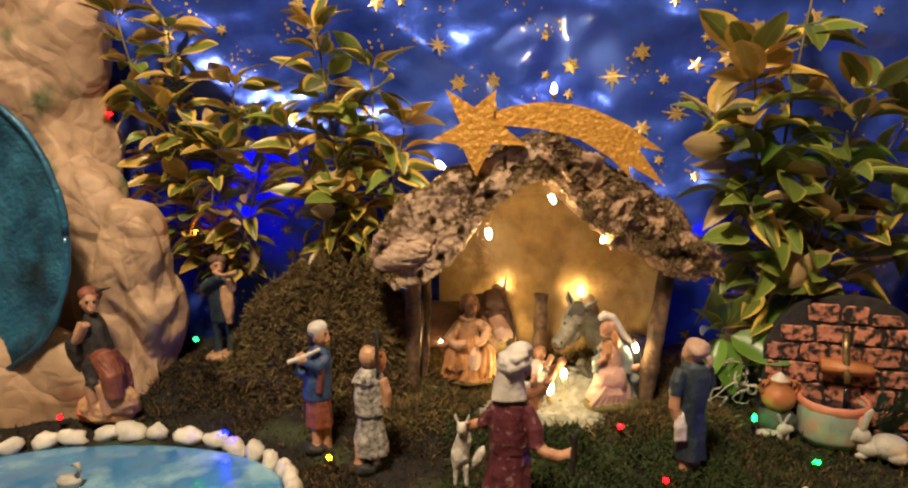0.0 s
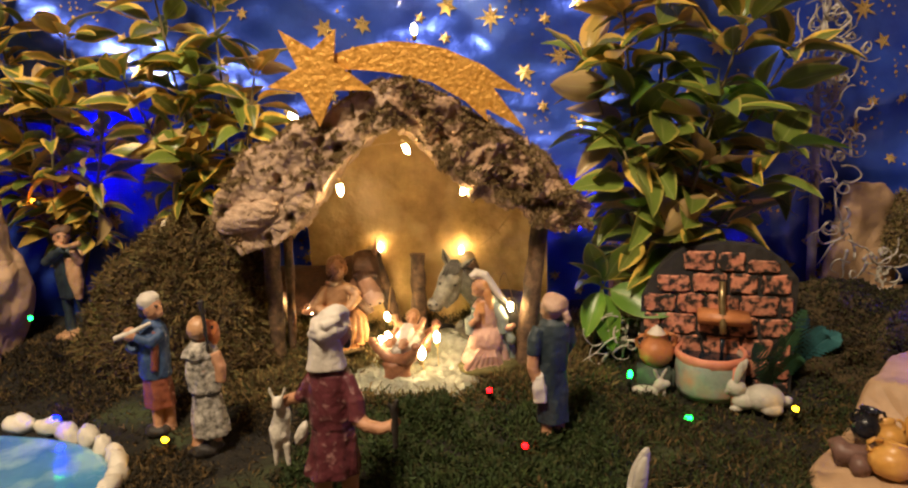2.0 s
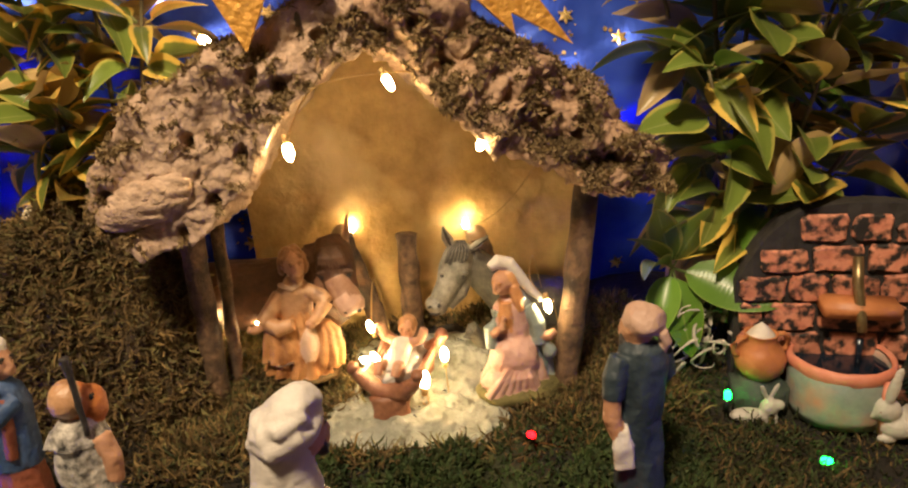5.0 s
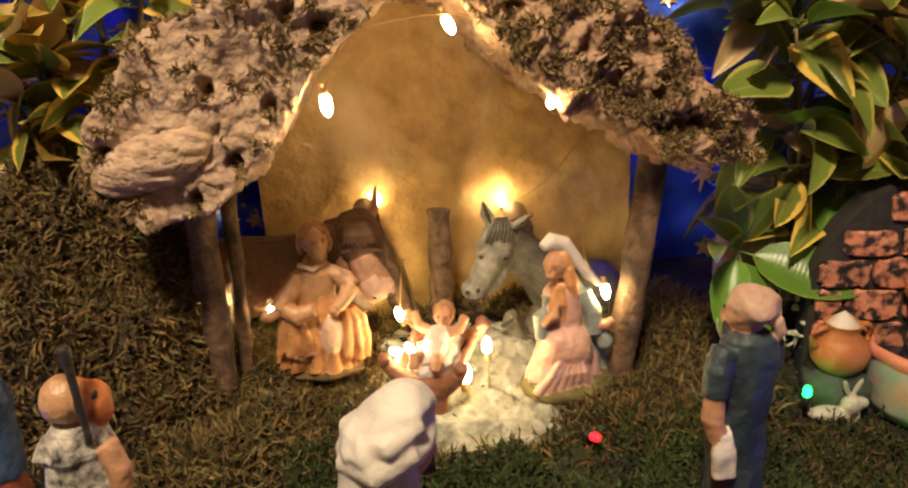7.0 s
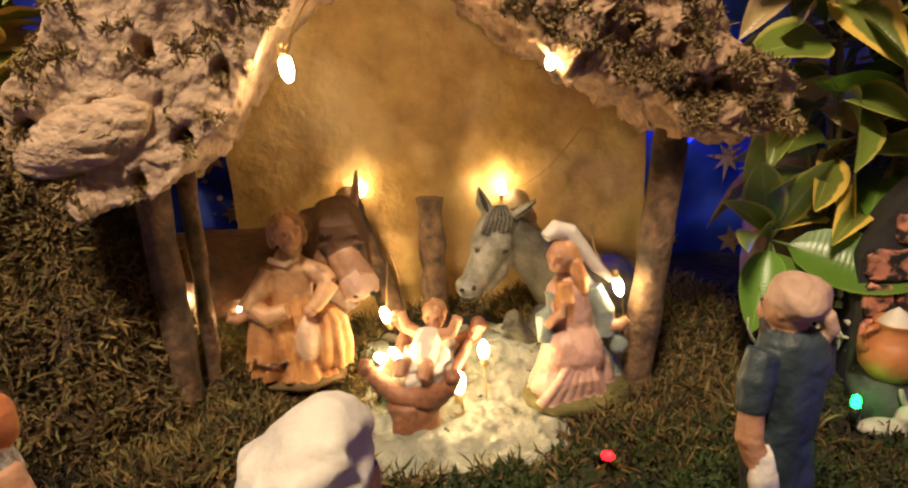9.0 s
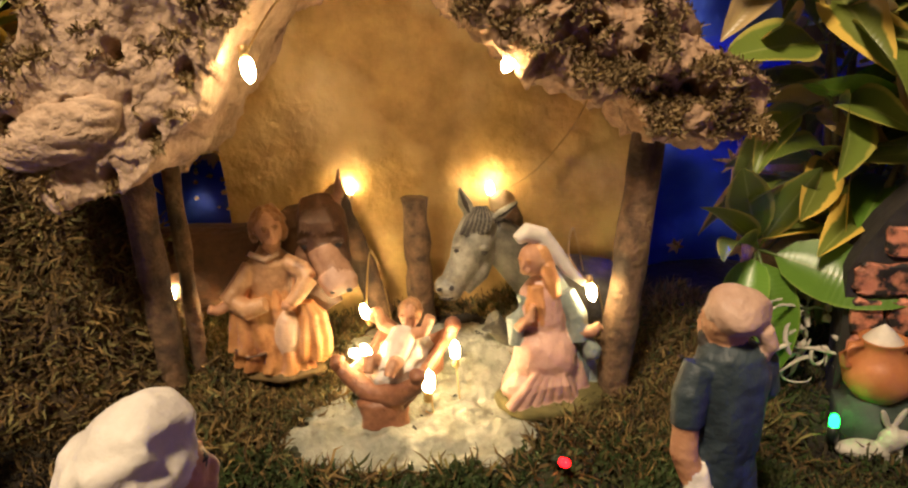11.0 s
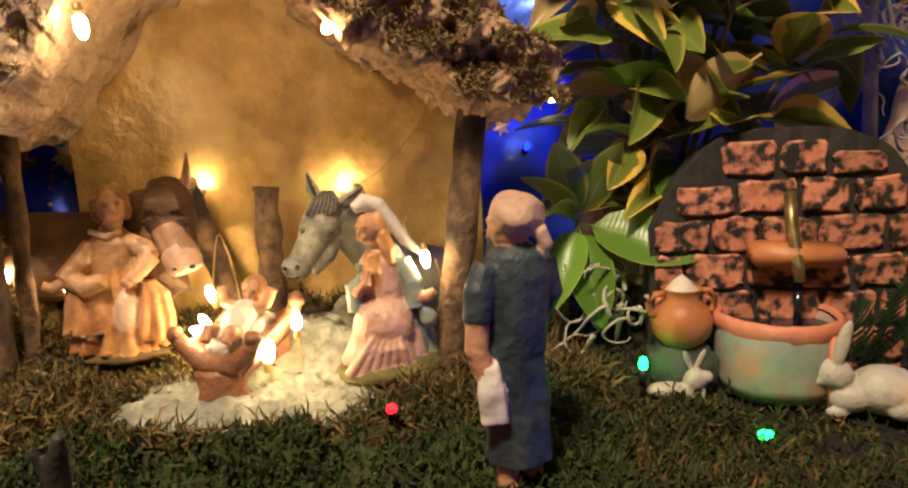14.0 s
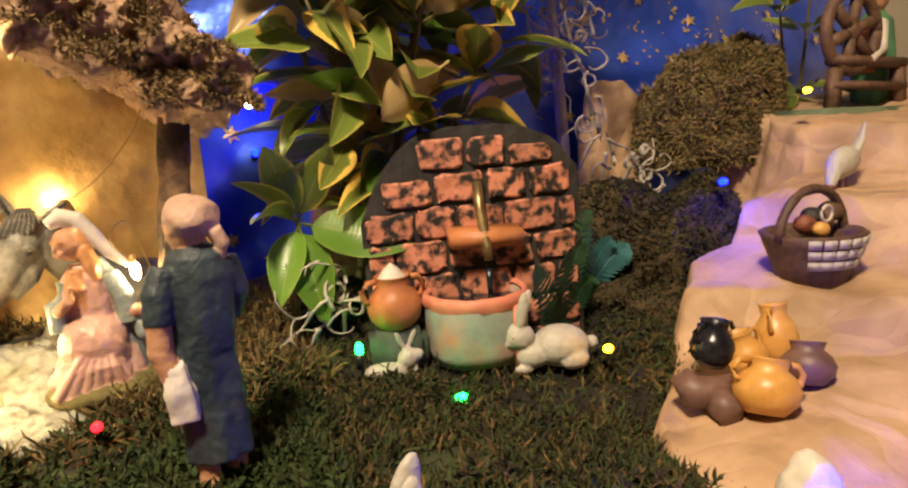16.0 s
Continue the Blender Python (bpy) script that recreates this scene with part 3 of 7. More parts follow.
def foil_y(x, z):
    y = BACK_Y + 0.010 * math.sin(5 * x + 1.5 * math.sin(6 * z)) - 0.012 * max(0.0, z - 0.28)
    y += 0.017 * (abs(math.sin(15 * z + 2.2 * math.sin(3.6 * x) + 1.2 * x)) ** 0.8 - 0.5) * smooth(0.20, 0.36, z) + 0.007 * abs(math.sin(9 * x + 5 * z + 1.3 * math.sin(11 * z)))
    return y + 0.022 * fbm(x, 0.4, z * 1.4, 5.5, 3)


backdrop = thing("foil_backdrop", (0.15, BACK_Y + 0.02, -0.04), "shiny creased dark blue foil sheet with printed gold stars", "backdrop", kind="structure")
s = Shape()
s.grid(lambda u, v: (lambda x, z: (x, foil_y(x, z), z))(-0.87 + 2.04 * u, -0.04 + 0.78 * v), 260, 120)
s.grid(lambda u, v: (lambda x, z: (x, foil_y(x, z) + 0.004, z))(-0.87 + 2.04 * u, -0.04 + 0.78 * v), 60, 30)
part("foil_sheet", s, blue_foil, backdrop)


def star_mesh(points, inner, size):
    sh = Shape()
    sh.v.append((0, -0.0006, 0))
    for k in range(2 * points):
        r = size * (1 if k % 2 == 0 else inner) * (1 if points < 7 or k % 4 == 0 else 0.72 if k % 2 == 0 else 1)
        a = math.pi / 2 + math.pi * k / points
        sh.v.append((r * math.cos(a), 0, r * math.sin(a)))
    for k in range(2 * points):
        sh.f.append((0, 1 + k, 1 + (k + 1) % (2 * points)))
        sh.mi.append(0)
    return sh.data("star", [gold_star], False)


star_kinds = [star_mesh(5, 0.42, 0.012), star_mesh(6, 0.5, 0.0135), star_mesh(5, 0.45, 0.008), star_mesh(8, 0.30, 0.021), star_mesh(6, 0.48, 0.0085)]
rng = random.Random(5)


def put_star(x, z, kind, turn):
    ob = new("star", star_kinds[kind])
    ob.parent = backdrop
    ob.matrix_parent_inverse = Matrix.Translation(-Vector(backdrop.location))
    e = 0.004
    nx, nz = (foil_y(x + e, z) - foil_y(x - e, z)) / (2 * e), (foil_y(x, z + e) - foil_y(x, z - e)) / (2 * e)
    nrm = Vector((nx, -1, nz)).normalized()
    ob.matrix_basis = Matrix.Translation(Vector((x, foil_y(x, z), z)) + 0.0022 * nrm) @ (-nrm).to_track_quat("Y", "Z").to_matrix().to_4x4() @ pose(0, 0, 0, 0, turn, 0)


taken = [(-0.357, 0.465, 0.012), (-0.024, 0.44, 0.02), (0.214, 0.40, 0.02), (-0.185, 0.30, 0.02), (0.05, 0.395, 0.012), (-0.052, 0.147, 0.012)]
put_star(-0.357, 0.465, 1, 20), put_star(-0.024, 0.44, 3, 5), put_star(0.214, 0.40, 3, 0), put_star(-0.185, 0.30, 3, 15)
put_star(0.05, 0.395, 1, 10), put_star(-0.052, 0.147, 1, 15), put_star(-0.050, 0.144, 1, 12), put_star(-0.044, 0.176, 1, 40)
tries = 0
while len(taken) < 280 and tries < 9000:
    tries += 1
    x, z = rng.uniform(-0.60, 1.10), rng.uniform(0.03, 0.72)
    kind = rng.choice((0, 1, 1, 2, 4, 4, 4, 0, 2, 3 if rng.random() < 0.5 else 2))
    r = (0.015, 0.016, 0.009, 0.026, 0.012)[kind]
    if all((x - a) ** 2 + (z - b) ** 2 > (r + c + 0.006) ** 2 for a, b, c in taken):
        taken.append((x, z, r))
        put_star(x, z, kind, rng.uniform(0, 72))
s = Shape()
for cluster in range(220):
    cx, cz = rng.uniform(-0.60, 1.10), rng.uniform(0.03, 0.72)
    for k in range(rng.randint(4, 11)):
        x, z = cx + rng.gauss(0, 0.012), cz + rng.gauss(0, 0.012)
        r, b = rng.uniform(0.0008, 0.0024), len(s.v)
        for j in range(6):
            px, pz = x + r * math.cos(j * math.pi / 3), z + r * math.sin(j * math.pi / 3)
            s.v.append((px, foil_y(px, pz) - 0.0016, pz))
        s.cap(range(b, b + 6))
dots = part("star_dust", s, gold_star, backdrop, "tiny gold printed dots")
tagged(dots, kind="stuff")

# ---- stable ----
stable = thing("stable", (0.11, 0.83, 0.0), "rustic stable with cork bark roof, log posts and gold card back", "stable")


PITS = ((-0.044, 0.199, 0.0055), (-0.010, 0.182, 0.0055), (-0.073, 0.196, 0.0045), (0.012, 0.213, 0.005), (0.044, 0.254, 0.006), (-0.034, 0.166, 0.005), (0.070, 0.282, 0.005), (-0.020, 0.225, 0.006), (0.028, 0.262, 0.005),
        (0.150, 0.262, 0.006), (0.185, 0.240, 0.006), (0.215, 0.222, 0.006), (0.236, 0.205, 0.006), (0.258, 0.190, 0.005), (0.130, 0.290, 0.006))


def bark_slab(outer, inner, front, back, seed, rug, plate, fray, count=240):
    """A rough slab between two lines of (x, z), from the front to the back."""

    def along(line, t):
        k = t * (len(line) - 1)
        a = min(int(k), len(line) - 2)
        f = k - a
        f = f * f * (3 - 2 * f) * 0.5 + f * 0.5
        return Vector((line[a][0] + f * (line[a + 1][0] - line[a][0]), line[a][1] + f * (line[a + 1][1] - line[a][1])))

    def ring(u, v):
        o, i = along(outer, u), along(inner, u)
        v = (v + 0.02) % 1.0
        pinch = min(1.0, 0.25 + 6 * u * (1 - u) + 0.0) if u < 0.03 or u > 0.97 else 1.0
        c = (o + i) / 2
        if v < 0.34:
            t, y = v / 0.34, front
            q = i + (o - i) * t
        elif v < 0.5:
            t = (v - 0.34) / 0.16
            q, y = o, front + (back - front) * t
        elif v < 0.84:
            t, y = (v - 0.5) / 0.34, back
            q = o + (i - o) * t
        else:
            t = (v - 0.84) / 0.16
            q, y = i, back + (front - back) * t
        q = c + (q - c) * pinch
        p = Vector((q[0], y, q[1]))
        w = noise.voronoi(Vector((p.x * 46, p.y * 46, p.z * 60)) + 0.5 * Vector((fbm(p.x, p.y, p.z, 40, 2), seed, fbm(p.z, p.x, p.y, 40, 2))))[0]
        crack = min(1.0, (w[1] - w[0]) * 2.2)
        d = Vector((fbm(p[0] + seed, p[1], p[2], 34, 5), fbm(p[0], p[1] + seed, p[2], 30, 5), fbm(p[0], p[1], p[2] + seed, 34, 5)))
        big = fbm(p[0] + seed, p[1], p[2] * 1.5, 16, 3)
        away = Vector((p[0] - c[0], (p[1] - (front + back) / 2) * 0.35, p[2] - c[1]))
        away = away.normalized() if away.length > 1e-6 else Vector((0, -1, 0))
        if v < 0.34:
            away = (away + Vector((0, -1.2, 0))).normalized()
        if v < 0.36:
            for hx, hz, hr in PITS:
                far = math.hypot(p[0] - hx, 0.8 * (p[2] - hz)) / hr
                if far < 1:
                    p[1] += 0.014 * (1 - far * far)
        h = 3.2 * fbm(p[0] - seed, p[1], p[2] * 1.3, plate, 3)
        step = math.floor(h) + smooth(0.72, 1.0, h - math.floor(h))
        return p + rug * (fray * d + away * (0.40 * big + 0.20 * step + 0.5 * fray * (crack - 0.6) + 0.5 * fray * abs(fbm(p[0], p[1] - seed, p[2], 75, 3))))

    sh = Shape()
    sh.grid(lambda u, v: ring(u, v), count, 120, 0, False, True)
    for k in (0, count - 1):
        sh.cap([k * 120 + j for j in range(120)])
    return sh


roof_l = bark_slab([(-0.094, 0.184), (-0.080, 0.214), (-0.050, 0.246), (0.000, 0.274), (0.053, 0.302), (0.092, 0.318), (0.118, 0.316)],
                   [(-0.088, 0.172), (-0.062, 0.150), (-0.022, 0.158), (0.014, 0.196), (0.038, 0.232), (0.072, 0.262), (0.100, 0.274)], 0.762, 0.900, 3.0, 0.0125, 24, 0.28)
slab_l = part("roof_slab", roof_l, bark_pale, stable, "pale knotty cork bark roof slab")
roof_r = bark_slab([(0.088, 0.316), (0.120, 0.316), (0.172, 0.288), (0.215, 0.262), (0.242, 0.243), (0.272, 0.214), (0.300, 0.180)],
                   [(0.090, 0.276), (0.112, 0.272), (0.145, 0.234), (0.185, 0.202), (0.222, 0.190), (0.246, 0.166), (0.288, 0.160)], 0.758, 0.900, 8.0, 0.0130, 36, 0.50)
slab_r = part("roof_slab", roof_r, bark_dark, stable, "dark flaky bark roof slab")
knob = Shape()
knob.ball((-0.052, 0.764, 0.189), (0.034, 0.0115, 0.0155), 0, (0, -17, 0), 40, 0.10, 70)
for k, p in enumerate(knob.v):
    d = 0.0016 * math.sin(900 * (p[2] + 0.3 * p[0]) + 3 * fbm(*p, 60, 2))
    knob.v[k] = (p[0], p[1] + d, p[2])
part("bark_knot", knob, bark_pale, stable, "ribbed oval cork knot")

def on_faces(ob, count, seed, keep):
    me = ob.data
    rng = random.Random(seed)
    polys = [q for q in me.polygons if keep(q.center, q.normal)]
    pts, ns = [], []
    for k in range(count):
        q = rng.choice(polys)
        vs = [me.vertices[i].co for i in q.vertices]
        a, b = rng.random(), rng.random()
        pt = vs[0].lerp(vs[1], a).lerp(vs[-1].lerp(vs[2 % len(vs)], a), b)
        pts.append(tuple(pt)), ns.append(tuple(q.normal))
    return pts, ns


for slab, seed, colours, least in ((slab_l, 21, [moss_tan, moss_straw, moss_tan], 0.48), (slab_r, 22, [moss_tan, moss_straw, moss_tan, moss_dry], 0.40)):
    p, n = on_faces(slab, 34000, seed, lambda c, m: m.z > least and c.y < 0.90 and fbm(*c, 30, 3) > -0.15)
    tuft = new("roof_moss", blades("roof_moss", p, n, 0.0048, 0.0006, colours, seed, 2.4))
    tuft.parent = stable
    tuft.matrix_parent_inverse = Matrix.Translation(-Vector(stable.location))
    tagged(tuft, "shaggy dry brown moss on the roof", kind="stuff")


def log_post(a, b, r, seed, name="post", label="bark-covered round log post"):
    sh = Shape()
    a, b = Vector(a), Vector(b)
    pts = [a.lerp(b, k / 14) for k in range(15)]
    sh.tube(pts, [r * (1 + 0.06 * math.sin(k * 1.7 + seed)) for k in range(15)], 18)
    sh.ruffle(0.0016, 90, 4)
    post = part(name, sh, post_bark, stable, label)
    if name == "brace":
        end = Shape()
        d, tilt = (b - a).normalized(), Vector((-0.30, -0.55, 0.80)).normalized()
        side = tilt.cross(Vector((0, 1, 0))).normalized()
        across = tilt.cross(side)
        rings = [[b + d * h + w * r * (math.cos(2 * math.pi * k / 24) * side + 1.25 * math.sin(2 * math.pi * k / 24) * across) for k in range(24)] for h, w in ((-0.006, 1.0), (0.003, 1.02))]
        end.v = [tuple(p) for ring in rings for p in ring]
        for k in range(24):
            end.f.append((k, (k + 1) % 24, 24 + (k + 1) % 24, 24 + k)), end.mi.append(0)
        end.cap(range(24)), end.cap(range(24, 48), 1)
        part("cut_end", end, [post_bark, cut_wood], post, "pale slanting saw cut")
    return post


log_post((-0.050, 0.822, 0.005), (-0.046, 0.818, 0.185), 0.0092, 1)
log_post((-0.037, 0.834, 0.005), (-0.029, 0.830, 0.178), 0.0052, 6)
log_post((0.229, 0.800, -0.005), (0.256, 0.806, 0.20), 0.0100, 2)
log_post((0.112, 0.876, 0.0), (0.1125, 0.874, 0.119), 0.009, 3)
log_post((0.083, 0.885, 0.03), (0.057, 0.886, 0.119), 0.0085, 4, "brace", "slanting cut log brace")
log_post((0.200, 0.880, 0.03), (0.174, 0.880, 0.108), 0.0090, 5, "brace", "slanting cut log brace")


def gable(u, v):
    x = -0.020 + 0.292 * u
    return -0.002 + v * (0.302 - 0.62 * max(0.0, x - 0.125) - 0.52 * max(0.0, 0.085 - x))


s = Shape()
s.grid(lambda u, v: (lambda x, z: (x, 0.905 + 0.0025 * fbm(x, 0, z, 20, 3) - 0.012 * (2 * u - 1) ** 2, z))(-0.020 + 0.292 * u, gable(u, v)), 70, 70)
s.grid(lambda u, v: (lambda x, z: (x, 0.9085 + 0.0025 * fbm(x, 0, z, 20, 3) - 0.012 * (2 * u - 1) ** 2, z))(-0.020 + 0.292 * u, gable(u, v)), 30, 20)
part("back_panel", s, gold_card, stable, "creased gold card back wall")

# comet on the roof
comet = thing("comet_star", (0.08, 0.766, 0.30), "glittery gold foam comet star with forked tail on the roof", "comet star")


def flat_plate(outline, y, thick):
    """A flat cut-out with a front, a back and an edge."""
    bm = bmesh.new()
    faces = []
    for at in (y, y + thick):
        ring = [bm.verts.new((x, at, z)) for x, z in outline]
        edges = [bm.edges.new((ring[k], ring[(k + 1) % len(ring)])) for k in range(len(ring))]
        bmesh.ops.triangle_fill(bm, edges=edges, use_beauty=True)
        faces.append(ring)
    for k in range(len(outline)):
        q = (k + 1) % len(outline)
        bm.faces.new((faces[0][k], faces[0][q], faces[1][q], faces[1][k]))
    sh = Shape()
    bm.verts.index_update()
    sh.v = [tuple(v.co) for v in bm.verts]
    sh.f = [tuple(v.index for v in f.verts) for f in bm.faces]
    sh.mi = [0] * len(sh.f)
    bm.free()
    return sh


part("star", flat_plate([(-0.004, 0.369), (0.027, 0.350), (0.050, 0.368), (0.047, 0.338), (0.083, 0.310), (0.046, 0.311), (0.029, 0.277), (0.013, 0.310), (-0.019, 0.316), (0.012, 0.333)], 0.752, 0.005), gold_foam, comet, soft=False)
arc = [(0.045, 0.345), (0.070, 0.352), (0.102, 0.356), (0.130, 0.353), (0.155, 0.347), (0.190, 0.331), (0.229, 0.303), (0.200, 0.309), (0.231, 0.267), (0.192, 0.289), (0.194, 0.276), (0.172, 0.297), (0.140, 0.316), (0.118, 0.322), (0.096, 0.327), (0.070, 0.330), (0.047, 0.331)]
part("tail", flat_plate(arc, 0.758, 0.005), gold_foam, comet, soft=False)
s = Shape()
s.tube([(0.06, 0.766, 0.29), (0.06, 0.763, 0.335)], 0.002, 8)
part("support", s, twig, comet)

# pale path by the manger
s = Shape()


def path_top(u, v):
    a, r = 2 * math.pi * v, u
    q = r * (1 + 0.22 * fbm(math.cos(a), math.sin(a), 3.3, 2.2, 4))
    x, y = 0.108 + q * 0.086 * math.cos(a), 0.802 + q * 0.080 * math.sin(a)
    x += 0.10 * (y - 0.80)
    return (x, y, ground_z(x, y) + 0.003 * (1 - r ** 6) + 0.0042 * fbm(x, y, 0, 70, 5) - 0.002 * r ** 8)


s.grid(path_top, 70, 150, 0, False, True)
solid("white_path", s, white_sand, "cracked white plaster path under the manger", "path", kind="structure")

# ---- moss mounds ----
def mound(at, size, colours, label, seed, count=26000, length=0.0045, lumps=0.28, taper=0.7):
    t = thing("moss_mound", at, label, "moss mound")
    sh = Shape()

    def top(u, v):
        a, e = 2 * math.pi * u, v * math.pi / 2
        d = Vector((math.cos(a) * math.cos(e) ** taper, math.sin(a) * math.cos(e) ** taper, math.sin(e)))
        k = 1 + lumps * fbm(d.x + seed, d.y, d.z, 2.6, 5)
        return (at[0] + d.x * size[0] * k, at[1] + d.y * size[1] * k, at[2] + d.z * size[2] * k - 0.004)

    sh.grid(top, 64, 28, 0, True, False)
    core = part("earth", sh, earth, t)
    p, n = on_faces(core, count, seed, lambda c, m: True)
    tuft = new("moss", blades("moss", p, n, length, 0.0008, colours, seed, 1.4))
    tuft.parent = t
    tuft.matrix_parent_inverse = Matrix.Translation(-Vector(at))
    tagged(tuft, "dense short moss", kind="stuff")
    return t


mound((-0.158, 0.850, 0.0), (0.118, 0.068, 0.168), [moss_dry, moss_khaki, moss_dry, moss_straw], "large dark brown mound of moss beside the stable", 31, 46000, 0.0120, 0.20, 1.05)
mound((0.800, 0.885, 0.09), (0.105, 0.05, 0.110), [moss_khaki, moss_straw, moss_tan, moss_khaki], "rounded olive green moss mound before the blue foil", 32, 30000, 0.0075)
mound((0.620, 0.800, -0.02), (0.115, 0.075, 0.100), [moss_olive, moss_dark, moss_dark], "low dark moss bank behind the paper terrace", 33)

# ---- crumpled paper rocks ----
def facet(a, b, seed):
    """Flat triangles between random heights: the planes of crushed paper."""
    skew = 0.366 * (a + b)
    i, j = math.floor(a + skew), math.floor(b + skew)
    u, v = a + skew - i, b + skew - j
    far = (1, 0) if u > v else (0, 1)
    most, least = max(u, v), min(u, v)
    return sum(w * noise.cell(Vector((i + di + 0.5, j + dj + 0.5, seed + 0.5))) for w, di, dj in ((1 - most, 0, 0), (most - least, *far), (least, 1, 1)))


def crumple(p, amount, scale, seed):
    """Paper creases: facets at three sizes over a gently bent plane."""
    x, y, z = p
    a, b = (x - 0.7 * y + 0.25 * z) * scale, (0.55 * z + 0.55 * y) * scale
    a, b = a + 0.22 * fbm(x + seed, y, z, 0.4 * scale, 1), b + 0.22 * fbm(x, y, z - seed, 0.4 * scale, 1)
    return amount * (0.60 * facet(a, b, seed) + 0.34 * facet(1.9 * a + 0.8 * b, 1.9 * b - 0.6 * a, seed + 9) + 0.12 * facet(4.3 * a - 1.5 * b, 4.3 * b + 1.1 * a, seed + 21))


def rock(at, size, seed, power=0.6, amount=0.02, scale=14, nu=150, nv=90):
    sh = Shape()

    def top(u, v):
        a, e = 2 * math.pi * u, v * math.pi / 2
        ce, se = math.cos(e) ** power, math.sin(e) ** 0.9
        ca, sa = math.cos(a), math.sin(a)
        d = Vector((math.copysign(abs(ca) ** 0.85, ca) * ce, math.copysign(abs(sa) ** 0.85, sa) * ce, se))
        p = Vector((at[0] + d.x * size[0], at[1] + d.y * size[1], at[2] + d.z * size[2]))
        k = crumple(p, amount, scale, seed) + 0.5 * amount * fbm(*p, 7, 2)
        return p + d.normalized() * k * (1 if v > 0.01 else 0.6)

    sh.grid(top, nu, nv, 0, True, False)
    return sh


hill = thing("paper_mountain", (-0.60, 0.85, 0.0), "tall mountain of crumpled brown kraft paper with green paint smears", "mountain")
part("slope", rock((-0.615, 0.880, -0.02), (0.205, 0.075, 0.62), 2.0, 0.75, 0.062, 8, 320, 180), kraft_green, hill, "large creased tan paper slope with green smears", True)
part("shoulder", rock((-0.470, 0.848, -0.02), (0.100, 0.055, 0.345), 7.0, 0.55, 0.056, 10, 240, 160), kraft_green, hill, "folded tan paper shoulder", True)
part("outcrop", rock((-0.394, 0.826, -0.02), (0.056, 0.050, 0.262), 9.0, 0.5, 0.050, 11, 240, 160), kraft, hill, "folded tan paper outcrop", True)
part("foot", rock((-0.50, 0.775, -0.02), (0.10, 0.040, 0.13), 5.0, 0.6, 0.028, 12), kraft, hill, "creased paper foot", True)
s = Shape()
BAS = Vector((-0.533, 0.742, 0.212))


def basin(u, v):
    a, r = 2 * math.pi * v, u
    k = 1 + 0.03 * math.sin(3 * a)
    return BAS + Vector((r * 0.110 * k * math.cos(a), 0.012 * (1 - r * r) + 0.003 * fbm(r * math.cos(a), r * math.sin(a), 0, 4, 4), r * 0.156 * k * math.sin(a)))


s.grid(basin, 40, 90, 0, False, True)
cave = part("waterfall_basin", s, glitter_blue, hill, "dark blue glitter-painted oval water basin")
s = Shape()
s.tube([BAS + Vector((0.112 * math.cos(a), -0.001, 0.158 * math.sin(a))) for a in [2 * math.pi * k / 80 for k in range(81)]], 0.0042, 8)
s.ruffle(0.0018, 120)
part("rim", s, glitter_blue, cave, "rough blue painted rim")
terrace = thing("paper_terrace", (0.72, 0.72, -0.02), "stepped terrace of crumpled brown kraft paper", "terrace")


EDGE = ((0.50, 0.420), (0.53, 0.428), (0.615, 0.456), (0.652, 0.508), (0.72, 0.590), (0.765, 0.770), (0.83, 0.800), (0.95, 0.82))


def terrace_edge(y):
    for (y0, x0), (y1, x1) in zip(EDGE, EDGE[1:]):
        if y < y1:
            return x0 + (x1 - x0) * (y - y0) / (y1 - y0)
    return EDGE[-1][1]


def terrace_z(x, y):
    """Paper steps that climb to the back right; they end along a slanting edge."""
    k = (x - 0.44) * 0.845 + (y - 0.55) * 0.535 + 0.012 * fbm(x, y, 2, 9, 2)
    z = -0.024 + 0.12 * max(0.0, k) + 0.030 * smooth(0.135, 0.165, k) + 0.028 * smooth(0.265, 0.295, k) + 0.036 * smooth(0.385, 0.41, k)
    side = x - terrace_edge(y) + 0.006 * fbm(x, y, 7, 18, 2)
    return z - 0.07 * smooth(0.008, -0.020, side)


s = Shape()


def terrace_top(u, v):
    x, y = 0.405 + 0.68 * u, 0.505 + 0.40 * v
    z = terrace_z(x, y)
    k = crumple((x, y, z), 0.0085, 12, 4)
    return (x, y, z + k)


s.grid(terrace_top, 300, 180)
part("step", s, kraft, terrace, "creased tan paper steps", True)

# ---- ceiling lamp ----
lamp = thing("hanging_lamp", LAMP_AT, "round white lamp hanging from the ceiling on a rod", "hanging lamp")
s = Shape()
s.lathe([(0.15, 0.0), (0.16, 0.02), (0.13, 0.07), (0.03, 0.09), (0.008, 0.10), (0.008, 0.762)], (LAMP_AT[0], LAMP_AT[1], LAMP_AT[2] + 0.01), 32)
part("shade", s, wall_paint, lamp)

# ---- pool ----
pond = thing("pool", (POOL[0], POOL[1], -0.02), "small pool of painted light blue water with a pebble rim", "pool")
s = Shape()


def pond_top(u, v):
    a = 2 * math.pi * v
    k = 1 + 0.03 * math.sin(3 * a)
    x, y = POOL[0] + u * POOL[2] * k * math.cos(a), POOL[1] + u * POOL[3] * k * math.sin(a)
    return (x, y, -0.012 + 0.0015 * fbm(x, y, 0, 30, 3) - 0.03 * smooth(0.97, 1.0, u))


